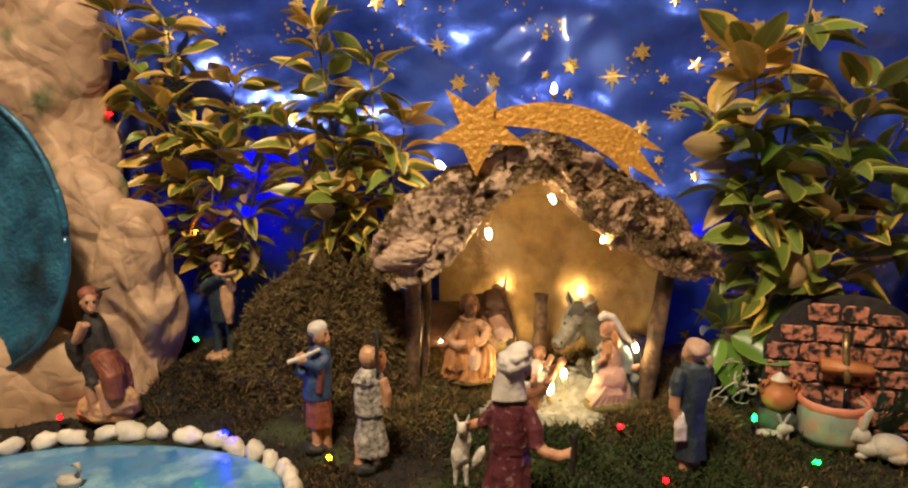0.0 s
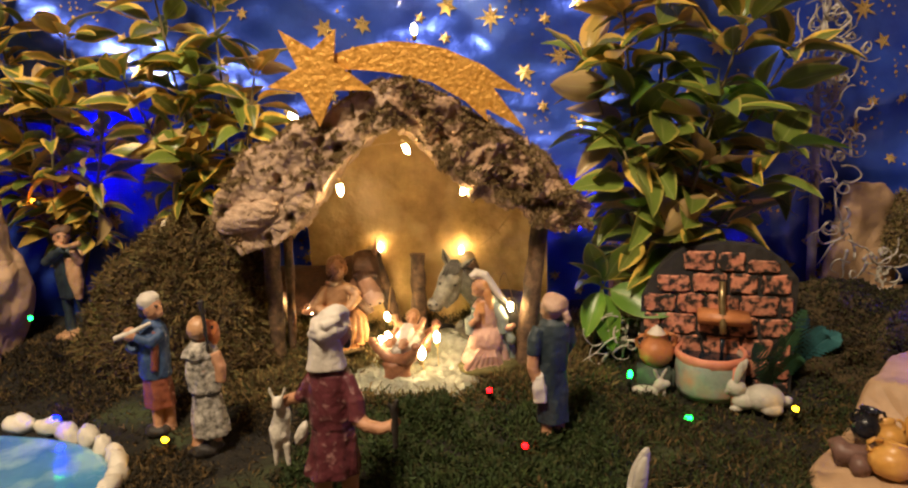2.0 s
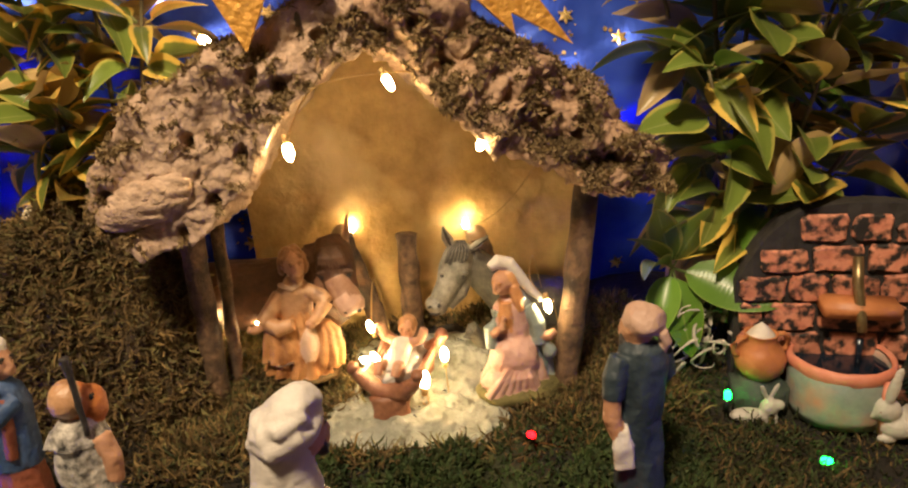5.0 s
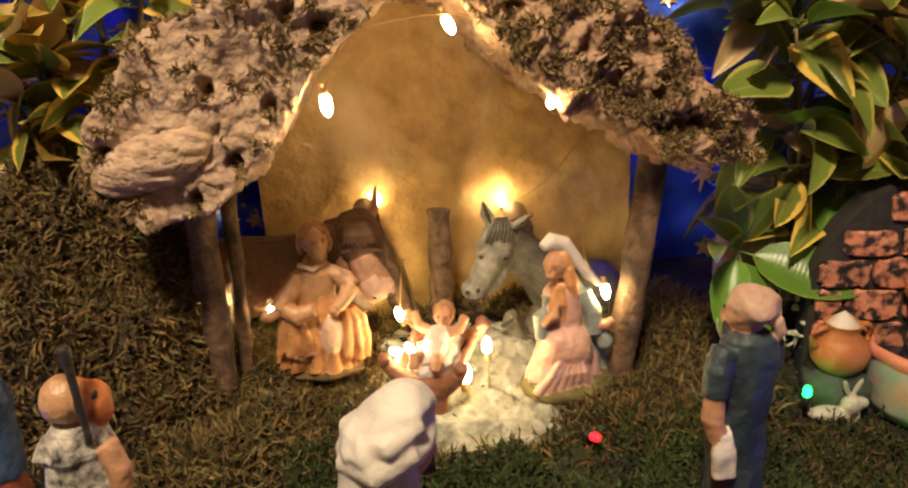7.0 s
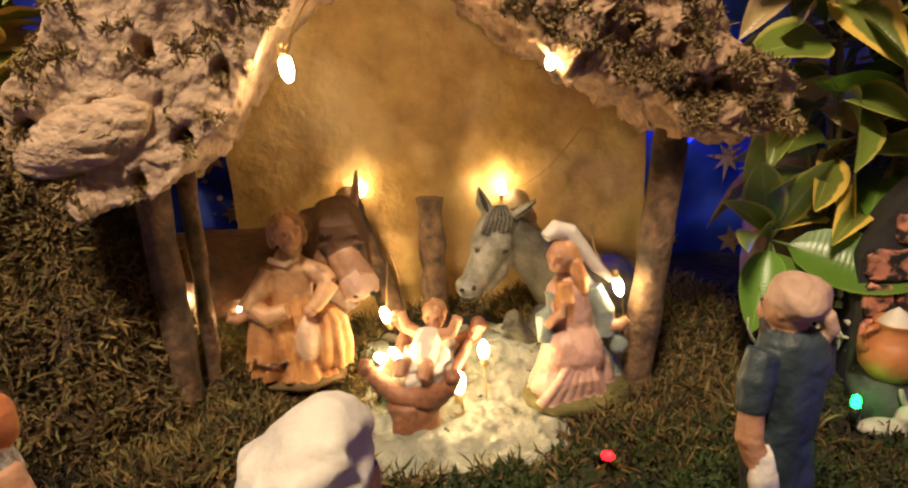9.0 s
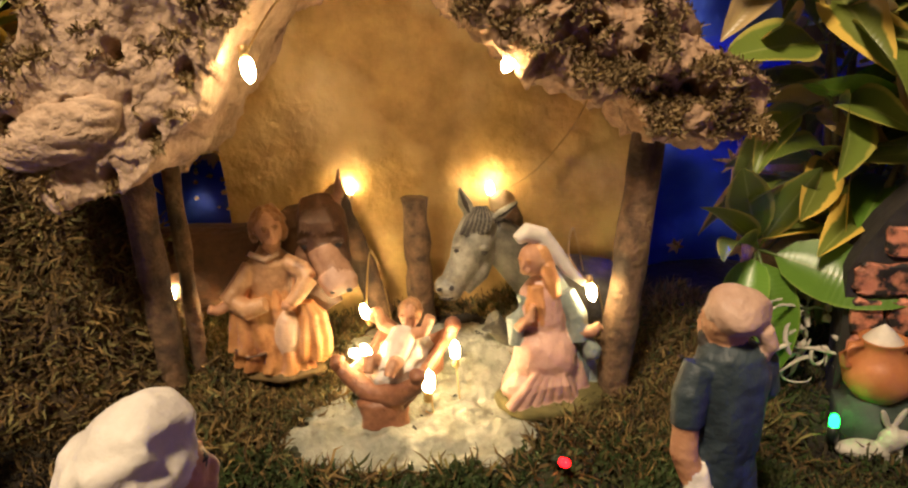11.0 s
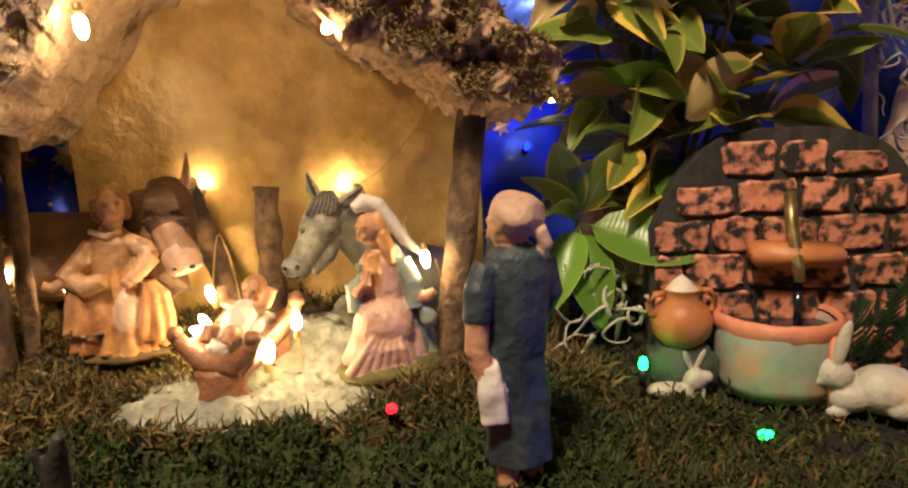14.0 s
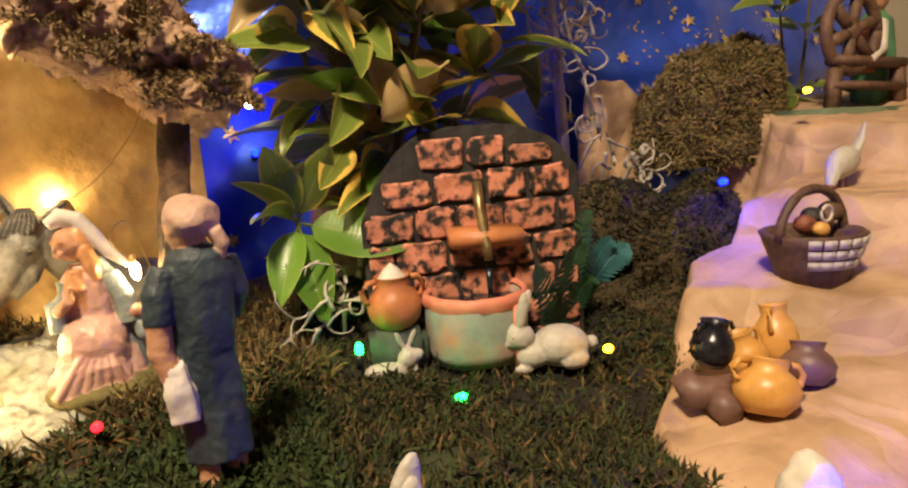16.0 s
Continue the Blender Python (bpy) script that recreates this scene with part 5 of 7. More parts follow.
s.tube([(ax + 0.006, ay - 0.012, g + 0.105), (ax - 0.010, ay - 0.017, g + 0.099), (ax - 0.026, ay - 0.020, g + 0.094)], [0.0018, 0.0022, 0.0028], 8, 4)
s.v = [(x, y, g + 1.13 * (z - g)) for x, y, z in s.v]
finish_statue("shepherd_statue", s, [skin, red_brown, navy, fur, white_cloth, dark], "painted clay statue in blue coat and white cap")

# shepherd in a fleece with a staff
s = Shape()
bx, by, g = -0.076, 0.664, ground_z(-0.076, 0.664) - 0.001
s.ball((bx - 0.006, by, g + 0.006), (0.016, 0.014, 0.009), 4, n=16, rough=0.2)
for dx, dy in ((-0.011, -0.004), (0.004, 0.004)):
    s.loft([(bx + dx - 0.002, by + dy, g + 0.004, 0.005, 0.006), (bx + dx, by + dy, g + 0.018, 0.005, 0.005), (bx + dx + 0.002, by + dy, g + 0.034, 0.006, 0.006)], 12, 0)
s.loft([(bx + 0.001, by, g + 0.020, 0.0165, 0.013), (bx, by, g + 0.034, 0.0165, 0.013), (bx, by, g + 0.048, 0.0140, 0.0115), (bx, by, g + 0.062, 0.0120, 0.0105)], 26, 1, 7, 0.12)
s.loft([(bx, by, g + 0.060, 0.0128, 0.011), (bx, by, g + 0.066, 0.0128, 0.011)], 20, 4)
s.loft([(bx, by, g + 0.064, 0.0140, 0.0115), (bx - 0.001, by, g + 0.082, 0.0150, 0.012), (bx + 0.001, by, g + 0.098, 0.0145, 0.0115), (bx + 0.002, by, g + 0.106, 0.0110, 0.010), (bx + 0.002, by, g + 0.111, 0.006, 0.006)], 24, 1, 6, 0.09)
s.loft([(bx - 0.002, by - 0.003, g + 0.098, 0.0150, 0.011), (bx - 0.001, by - 0.002, g + 0.106, 0.0125, 0.010), (bx + 0.001, by, g + 0.112, 0.0085, 0.008)], 20, 5, 6, 0.1)
s.tube([(bx + 0.013, by - 0.004, g + 0.101), (bx + 0.018, by - 0.006, g + 0.088), (bx + 0.017, by - 0.007, g + 0.074)], [0.0055, 0.0052, 0.0044], 12, 0)
s.head((bx + 0.003, by, g + 0.1215), 0.0104, -80, 3, 4, False, None, 0.0)
s.ball((bx, by - 0.002, g + 0.124), (0.0098, 0.0102, 0.0112), 6, n=16)
s.ball((bx + 0.0095, by + 0.004, g + 0.117), (0.0072, 0.0080, 0.0120), 3, n=16, rough=0.12)
s.tube([(bx + 0.010, by - 0.010, g + 0.105), (bx + 0.0085, by - 0.010, g + 0.14), (bx + 0.008, by - 0.010, g + 0.152)], [0.0016, 0.0020, 0.0030], 8, 4)
finish_statue("shepherd_statue", s, [skin, fur, navy, orange_paint, dark, fur, peach], "painted clay statue in streaked fleece with dark staff")

# piper by the paper rock
s = Shape()
px, py, g = -0.302, 0.868, ground_z(-0.302, 0.868)
s.box((px, py - 0.004, g + 0.004), (0.044, 0.030, 0.011), 3, (0, -6, 0), 0.25)
for dx in (-0.009, 0.009):
    s.loft([(px + dx, py, g + 0.008, 0.0062, 0.007), (px + dx, py, g + 0.03, 0.0058, 0.006), (px + dx * 0.9, py, g + 0.055, 0.0075, 0.008)], 12, 1)
s.loft([(px, py, g + 0.050, 0.0150, 0.012), (px - 0.001, py, g + 0.066, 0.0150, 0.012), (px - 0.001, py, g + 0.092, 0.0165, 0.013), (px, py, g + 0.108, 0.0130, 0.011), (px, py, g + 0.113, 0.006, 0.006)], 24, 1, 6, 0.08)
s.loft([(px + 0.013, py - 0.012, g + 0.050, 0.004, 0.004), (px + 0.012, py - 0.012, g + 0.07, 0.0085, 0.006), (px + 0.010, py - 0.010, g + 0.10, 0.009, 0.006)], 16, 3, 4, 0.1)
for q in (-1, 1):
    s.tube([(px + 0.014 * q, py - 0.002, g + 0.104), (px + 0.019 * q, py - 0.012, g + 0.096), (px + 0.012 + 0.006 * q, py - 0.020, g + 0.112)], [0.0058, 0.0058, 0.0045], 12, 3 if q > 0 else 1)
s.tube([(px - 0.004, py - 0.014, g + 0.118), (px + 0.012, py - 0.022, g + 0.115), (px + 0.030, py - 0.024, g + 0.119)], [0.0022, 0.0026, 0.0036], 10, 3)
s.head((px - 0.002, py - 0.003, g + 0.1235), 0.0108, -150, 0, 2, False, None, 0.0)
s.ball((px - 0.003, py, g + 0.131), (0.0120, 0.0120, 0.0080), 2, n=16, rough=0.15)
finish_statue("piper_statue", s, [skin, slate, brown, peach], "painted clay piper statue in dark clothes on a wooden base")

# seated statue by the paper mountain
s = Shape()
qx, qy, g = -0.392, 0.748, -0.002
s.ball((qx - 0.002, qy, g + 0.014), (0.033, 0.024, 0.020), 3, (0, 0, 12), 20, 0.22, 60)
s.ball((qx + 0.018, qy - 0.006, g + 0.022), (0.017, 0.015, 0.020), 3, (0, 0, 0), 16, 0.25, 70)
s.loft([(qx + 0.002, qy, g + 0.020, 0.023, 0.017), (qx + 0.002, qy, g + 0.045, 0.024, 0.018), (qx, qy, g + 0.066, 0.022, 0.018), (qx - 0.006, qy, g + 0.082, 0.017, 0.015)], 34, 5, 8, 0.14)
s.tube([(qx - 0.006, qy - 0.004, g + 0.074), (qx + 0.008, qy - 0.016, g + 0.076), (qx + 0.016, qy - 0.020, g + 0.060), (qx + 0.018, qy - 0.020, g + 0.034)], [0.012, 0.0135, 0.0125, 0.010], 16, 2)
s.tube([(qx - 0.012, qy - 0.004, g + 0.070), (qx - 0.006, qy - 0.018, g + 0.068), (qx - 0.004, qy - 0.022, g + 0.050)], [0.011, 0.012, 0.009], 16, 4)
s.loft([(qx - 0.006, qy, g + 0.070, 0.017, 0.014), (qx - 0.010, qy, g + 0.095, 0.0155, 0.013), (qx - 0.012, qy, g + 0.112, 0.014, 0.012), (qx - 0.013, qy, g + 0.126, 0.007, 0.007)], 20, 4, 5, 0.08)
s.tube([(qx - 0.020, qy - 0.006, g + 0.116), (qx - 0.024, qy - 0.014, g + 0.098), (qx - 0.008, qy - 0.018, g + 0.118)], [0.006, 0.0058, 0.0045], 12, 0)
for dx in (-0.010, 0.004):
    s.tube([(qx + dx, qy - 0.012, g + 0.062), (qx + dx, qy - 0.022, g + 0.048), (qx + dx + 0.004, qy - 0.020, g + 0.014)], [0.0075, 0.0065, 0.005], 12, 0)
s.head((qx - 0.012, qy - 0.003, g + 0.139), 0.0115, -140, 0, 4, False, None, 0.0)
s.ball((qx - 0.014, qy + 0.002, g + 0.146), (0.0128, 0.0125, 0.0105), 2, n=16, rough=0.2)
s.tube([(qx - 0.008, qy, g + 0.150), (qx + 0.012, qy, g + 0.155)], [0.003, 0.001], 8, 4)
s.ball((qx - 0.034, qy + 0.004, g + 0.082), (0.014, 0.012, 0.020), 4, n=14, rough=0.2)
finish_statue("seated_statue", s, [skin, peach, red_brown, peach, dark, maroon], "painted clay statue seated on a tan rock base")

# standing robed figure in the stable
s = Shape()
jx, jy, g = 0.016, 0.838, 0.020
s.ball((jx + 0.004, jy - 0.002, g - 0.002), (0.029, 0.021, 0.006), 3, (0, 0, 0), 24, 0.15, 60)
s.loft([(jx + 0.001, jy, g + 0.002, 0.0290, 0.020), (jx + 0.002, jy, g + 0.014, 0.0270, 0.0190), (jx + 0.002, jy, g + 0.030, 0.0225, 0.017), (jx + 0.001, jy, g + 0.046, 0.0165, 0.0135), (jx + 0.001, jy, g + 0.056, 0.0140, 0.0115)], 80, 1, 13, 0.16)
s.loft([(jx + 0.001, jy, g + 0.050, 0.0145, 0.0115), (jx + 0.001, jy, g + 0.062, 0.0165, 0.0125), (jx + 0.003, jy, g + 0.072, 0.0150, 0.0115), (jx + 0.003, jy, g + 0.079, 0.0085, 0.008), (jx + 0.003, jy, g + 0.084, 0.0050, 0.005)], 30, 0, 5, 0.05)
# the arm held out, with its wide sleeve, and the cape below it
s.tube([(jx - 0.008, jy - 0.004, g + 0.071), (jx - 0.015, jy - 0.010, g + 0.060), (jx - 0.023, jy - 0.016, g + 0.051)], [0.0062, 0.0070, 0.0062], 16, 0)
s.tube([(jx - 0.020, jy - 0.014, g + 0.052), (jx - 0.010, jy - 0.019, g + 0.047), (jx + 0.002, jy - 0.019, g + 0.050)], [0.0062, 0.0066, 0.0050], 14, 0)
s.tube([(jx - 0.022, jy - 0.016, g + 0.050), (jx - 0.029, jy - 0.020, g + 0.048), (jx - 0.033, jy - 0.022, g + 0.050)], [0.0040, 0.0032, 0.0030], 10, 2)
s.loft([(jx - 0.010, jy - 0.012, g + 0.016, 0.0170, 0.008), (jx - 0.011, jy - 0.012, g + 0.032, 0.0135, 0.008), (jx - 0.013, jy - 0.012, g + 0.047, 0.0100, 0.007)], 50, 1, 8, 0.20)
# the bent arm and the drape that falls from it like a shell
s.tube([(jx + 0.013, jy - 0.003, g + 0.072), (jx + 0.024, jy - 0.006, g + 0.066), (jx + 0.028, jy - 0.009, g + 0.061)], [0.0060, 0.0068, 0.0066], 16, 0)
s.tube([(jx + 0.028, jy - 0.009, g + 0.062), (jx + 0.022, jy - 0.015, g + 0.054), (jx + 0.017, jy - 0.018, g + 0.049)], [0.0064, 0.0050, 0.0040], 14, 0)
s.ball((jx + 0.015, jy - 0.018, g + 0.048), (0.0042, 0.0040, 0.0038), 2, n=12)
s.loft([(jx + 0.024, jy - 0.010, g + 0.008, 0.0120, 0.0085), (jx + 0.026, jy - 0.010, g + 0.024, 0.0115, 0.0085), (jx + 0.027, jy - 0.010, g + 0.038, 0.0090, 0.007), (jx + 0.024, jy - 0.010, g + 0.047, 0.0050, 0.005)], 50, 1, 8, 0.24)
s.ball((jx + 0.011, jy - 0.013, g + 0.026), (0.0085, 0.0085, 0.0170), 5, (0, 8, 0), 20, 0.12, 70)
s.loft([(jx + 0.008, jy - 0.012, g + 0.001, 0.0140, 0.009), (jx + 0.009, jy - 0.012, g + 0.014, 0.0120, 0.0085), (jx + 0.010, jy - 0.012, g + 0.030, 0.0080, 0.006)], 40, 1, 7, 0.2)
for q, z in ((-1, 0.018), (1, 0.046)):
    s.tube([(jx - 0.026, jy - 0.014, g + z + 0.002), (jx - 0.014, jy - 0.021, g + z - 0.003), (jx - 0.002, jy - 0.021, g + z - 0.001)], 0.0008, 6, 4)
s.tube([(jx - 0.007, jy - 0.008, g + 0.080), (jx + 0.003, jy - 0.0115, g + 0.0765), (jx + 0.011, jy - 0.007, g + 0.080)], 0.0020, 8, 5)
s.head((jx + 0.006, jy - 0.004, g + 0.0945), 0.0104, -158, 2, 6, True, None, 0.0)
s.ball((jx + 0.004, jy + 0.0005, g + 0.0985), (0.0112, 0.0108, 0.0098), 6, (0, -12, 0), 24, 0.30, 150)
for q in (-1, 1):
    s.ball((jx + 0.005 + 0.0092 * q, jy - 0.001, g + 0.092), (0.0032, 0.0050, 0.0075), 6, (0, 0, 0), 12, 0.3, 150)
finish_statue("robed_statue", s, [peach, robe_amber, skin, moss_dry, brown, robe_pale, hair_tan], "peach and brown robed clay statue in the stable", 0.0006, 0.0007, 1)

# kneeling figure with a white veil
s = Shape()
mx, my, g = 0.190, 0.803, 0.000
s.ball((mx + 0.003, my - 0.003, g + 0.004), (0.037, 0.027, 0.011), 4, (0, 0, 0), 26, 0.12, 60)
# the pink robe spreads over the knees
s.loft([(mx - 0.001, my - 0.002, g + 0.006, 0.0270, 0.021), (mx - 0.001, my - 0.002, g + 0.016, 0.0255, 0.0205), (mx, my - 0.002, g + 0.028, 0.0215, 0.0185), (mx, my, g + 0.042, 0.0175, 0.0155), (mx - 0.001, my, g + 0.056, 0.0130, 0.0115)], 60, 0, 9, 0.09)
s.ball((mx - 0.001, my - 0.010, g + 0.034), (0.0205, 0.0130, 0.0180), 0, (0, 22, 0), 26, 0.12, 60)
s.ball((mx - 0.014, my - 0.012, g + 0.018), (0.0155, 0.0110, 0.0095), 0, (0, -18, 0), 22, 0.18, 80)
for k in range(6):
    q = k / 5
    s.tube([(mx - 0.004 + 0.010 * q, my - 0.019, g + 0.036 - 0.004 * q), (mx - 0.014 + 0.022 * q, my - 0.0225, g + 0.022), (mx - 0.025 + 0.036 * q, my - 0.0200, g + 0.007 - 0.003 * math.sin(3 * q))], [0.0016, 0.0030, 0.0036], 10, 0)
s.loft([(mx - 0.001, my - 0.001, g + 0.048, 0.0140, 0.0115), (mx - 0.002, my - 0.001, g + 0.062, 0.0145, 0.0115), (mx - 0.002, my, g + 0.074, 0.0130, 0.0105), (mx - 0.003, my, g + 0.082, 0.0060, 0.006)], 24, 0, 4, 0.05)
s.loft([(mx - 0.006, my - 0.008, g + 0.056, 0.0060, 0.005), (mx - 0.007, my - 0.008, g + 0.068, 0.0065, 0.0055), (mx - 0.006, my - 0.006, g + 0.080, 0.0045, 0.004)], 16, 5, 4, 0.15)
# the grey-green cloak falls behind
s.loft([(mx + 0.016, my + 0.006, g + 0.003, 0.0175, 0.017), (mx + 0.016, my + 0.006, g + 0.024, 0.0155, 0.016), (mx + 0.012, my + 0.006, g + 0.048, 0.0120, 0.0125), (mx + 0.008, my + 0.005, g + 0.070, 0.0100, 0.011), (mx + 0.003, my + 0.003, g + 0.084, 0.006, 0.008)], 44, 1, 7, 0.13)
s.tube([(mx + 0.012, my - 0.004, g + 0.074), (mx + 0.018, my - 0.008, g + 0.060), (mx + 0.019, my - 0.010, g + 0.044)], [0.0055, 0.0066, 0.0056], 16, 1)
s.tube([(mx + 0.019, my - 0.011, g + 0.050), (mx + 0.026, my - 0.013, g + 0.051), (mx + 0.031, my - 0.014, g + 0.055)], [0.0038, 0.0040, 0.0026], 12, 2)
s.ball((mx + 0.026, my - 0.010, g + 0.038), (0.0060, 0.0055, 0.0080), 1, (0, -20, 0), 16, 0.2, 80)
s.tube([(mx - 0.013, my - 0.004, g + 0.072), (mx - 0.019, my - 0.008, g + 0.060), (mx - 0.019, my - 0.010, g + 0.044)], [0.0050, 0.0058, 0.0042], 16, 1)
s.tube([(mx - 0.018, my - 0.012, g + 0.056), (mx - 0.011, my - 0.016, g + 0.063), (mx - 0.009, my - 0.016, g + 0.072)], [0.0036, 0.0034, 0.0022], 12, 2)
# the bowed head under its veil
s.head((mx - 0.008, my - 0.004, g + 0.0950), 0.0092, 140, 2, 5, False, None, 0.0)
s.ball((mx - 0.003, my + 0.001, g + 0.0955), (0.0098, 0.0098, 0.0120), 5, (0, 22, 0), 20, 0.1, 120)
s.tube([(mx + 0.000, my - 0.005, g + 0.092), (mx + 0.004, my - 0.007, g + 0.082), (mx + 0.005, my - 0.008, g + 0.072)], [0.0048, 0.0050, 0.0030], 12, 5)
s.tube([(mx - 0.0165, my - 0.003, g + 0.1075), (mx - 0.010, my - 0.001, g + 0.1115), (mx - 0.001, my - 0.001, g + 0.1085), (mx + 0.007, my - 0.002, g + 0.098), (mx + 0.014, my - 0.004, g + 0.087), (mx + 0.023, my - 0.006, g + 0.078)], [0.0035, 0.0062, 0.0060, 0.0050, 0.0040, 0.0022], 18, 3, 0.9)
finish_statue("kneeling_statue", s, [pink, teal_cloak, skin, white_cloth, moss_khaki, robe_amber], "kneeling clay statue in pink robe and white veil", 0.0005, 0.0007, 1)

# manger with its small figure
crib = thing("manger", (0.098, 0.806, 0.0), "small brown wooden cradle glowing with fairy lights", "manger")
AX, SD = Vector((0.44, 0.90, 0.22)).normalized(), Vector((0.90, -0.44, 0.0)).normalized()
UPW = SD.cross(AX)
C0 = Vector((0.089, 0.786, 0.021))


def in_crib(a, w, h):
    return C0 + AX * a + SD * w + UPW * h


s = Shape()
shell = ((-0.024, 0.010), (-0.020, -0.002), (-0.012, -0.013), (0.012, -0.013), (0.020, -0.002), (0.024, 0.010), (0.019, 0.010), (0.015, 0.000), (0.009, -0.006), (-0.009, -0.006), (-0.015, 0.000), (-0.019, 0.010))
for k in range(14):
    t = k / 13
    flare = 1 + 0.10 * (2 * t - 1) ** 2
    for w, h in shell:
        s.v.append(tuple(in_crib(0.050 * t, w * flare, h + 0.003 * (2 * t - 1) ** 2)))
for k in range(13):
    for j in range(12):
        q = (j + 1) % 12
        s.f.append((k * 12 + j, k * 12 + q, k * 12 + 12 + q, k * 12 + 12 + j))
        s.mi.append(0)
s.cap(range(12)), s.cap(range(156, 168))
s.ruffle(0.0012, 110)
part("cradle", s, crib_brown, crib, "carved reddish brown cradle")
for a in (0.000, 0.050):
    s = Shape()
    pts = [in_crib(a, w, h) for w, h in ((-0.028, 0.018), (-0.023, 0.010), (-0.012, 0.001), (0.0, -0.002), (0.012, 0.001), (0.023, 0.010), (0.028, 0.018))]
    s.tube(pts, [0.0040, 0.0052, 0.0066, 0.0072, 0.0066, 0.0052, 0.0040], 14)
    for q in (-1, 1):
        s.ball(in_crib(a, 0.0275 * q, 0.0185), (0.0052, 0.0050, 0.0050), 0, n=14, rough=0.2)
    s.ruffle(0.001, 110)
    part("end_board", s, crib_brown, crib, "curved brown end board with knobbed tips")
    s = Shape()
    low = in_crib(a, 0, 0)
    s.loft([(low.x, low.y, 0.000, 0.0150, 0.0085), (low.x, low.y, 0.006, 0.0140, 0.0080), (low.x, low.y, low.z - 0.004, 0.0165, 0.0070)], 20)
    s.ruffle(0.001, 110)
    part("foot", s, crib_brown, crib)
s = Shape()
s.ball(in_crib(0.026, 0, 0.004), (0.017, 0.026, 0.009), 0, (12, 0, -26), 28, 0.4, 130)
part("straw_bed", s, white_cloth, crib, "crumpled pale cloth bedding")
s = Shape()
s.tube([in_crib(0.008, 0.002, 0.010), in_crib(0.022, 0.001, 0.016), in_crib(0.036, 0, 0.018)], [0.0060, 0.0090, 0.0080], 16)
s.head(in_crib(0.045, 0.001, 0.026), 0.0084, 165, 1, 2, False, None, 0.95)
for q in (-1, 1):
    s.tube([in_crib(0.036, 0.007 * q, 0.019), in_crib(0.036, 0.015 * q, 0.022), in_crib(0.040, 0.019 * q, 0.031)], [0.0040, 0.0036, 0.0034], 12, 1)
    s.tube([in_crib(0.014, 0.005 * q, 0.013), in_crib(0.006, 0.008 * q, 0.019), in_crib(0.000, 0.007 * q, 0.014)], [0.0048, 0.0042, 0.0034], 12, 1)
finish_statue("infant_statue", s, [white_cloth, skin, hair_tan], "small reclining clay figure in the cradle", 0.0004, 0.0006, 1)

# ox
s = Shape()
s.tube([(-0.074, 0.872, 0.078), (-0.064, 0.872, 0.080), (-0.040, 0.872, 0.080), (-0.010, 0.872, 0.079), (0.020, 0.870, 0.084), (0.038, 0.868, 0.092)], [0.018, 0.029, 0.031, 0.030, 0.027, 0.022], 28, 0)
s.ball((-0.066, 0.866, 0.082), (0.020, 0.020, 0.026), 3, (0, 0, 0), 20, 0.08, 60)
s.tube([(0.030, 0.868, 0.092), (0.044, 0.864, 0.100), (0.054, 0.860, 0.104)], [0.021, 0.019, 0.015], 20, 0)
s.tube([(0.034, 0.868, 0.072), (0.046, 0.862, 0.062), (0.052, 0.860, 0.050)], [0.016, 0.012, 0.008], 16, 0)
# head, from the poll down to the muzzle
s.tube([(0.0525, 0.862, 0.119), (0.0545, 0.857, 0.110), (0.0560, 0.852, 0.100), (0.0590, 0.847, 0.090), (0.0625, 0.843, 0.082)], [0.0095, 0.0142, 0.0150, 0.0122, 0.0100], 24, 0)
s.ball((0.0480, 0.850, 0.0905), (0.0085, 0.0080, 0.0095), 3, (0, 25, 0), 18)
s.tube([(0.0570, 0.845, 0.094), (0.0610, 0.841, 0.084), (0.0650, 0.8375, 0.077)], [0.0100, 0.0098, 0.0094], 20, 3)
s.tube([(0.0610, 0.8395, 0.0815), (0.0660, 0.836, 0.0740), (0.0675, 0.835, 0.0700)], [0.0098, 0.0102, 0.0080], 20, 1)
for x, y, z in ((0.0475, 0.8415, 0.0965), (0.0655, 0.8405, 0.0965)):
    s.ball((x, y, z), (0.0026, 0.0022, 0.0020), 2, n=10)
    s.tube([(x - 0.004, y - 0.0002, z + 0.0020), (x, y - 0.0014, z + 0.0036), (x + 0.004, y - 0.0002, z + 0.0024)], 0.0013, 8, 0)
for q in (-1, 1):
    s.ball((0.0668 + 0.0048 * q, 0.8262 + 0.002 * abs(q), 0.0735), (0.0017, 0.0014, 0.0013), 2, n=8)
for k in range(9):
    q = k / 8 - 0.5
    s.tube([(0.0545 + 0.010 * q, 0.8455, 0.1160), (0.0550 + 0.016 * q, 0.8395, 0.1100), (0.0555 + 0.020 * q, 0.8370, 0.1030 + 0.004 * abs(q))], [0.0022, 0.0020, 0.0006], 8, 0)
s.tube([(0.0635, 0.858, 0.115), (0.0665, 0.857, 0.124), (0.0680, 0.856, 0.137)], [0.0038, 0.0044, 0.0010], 12, 3, 0.6)
s.tube([(0.0440, 0.858, 0.110), (0.0340, 0.856, 0.112), (0.0260, 0.855, 0.108)], [0.0036, 0.0050, 0.0012], 12, 0, 0.6)
c = Vector((0.066, 0.840, 0.076))
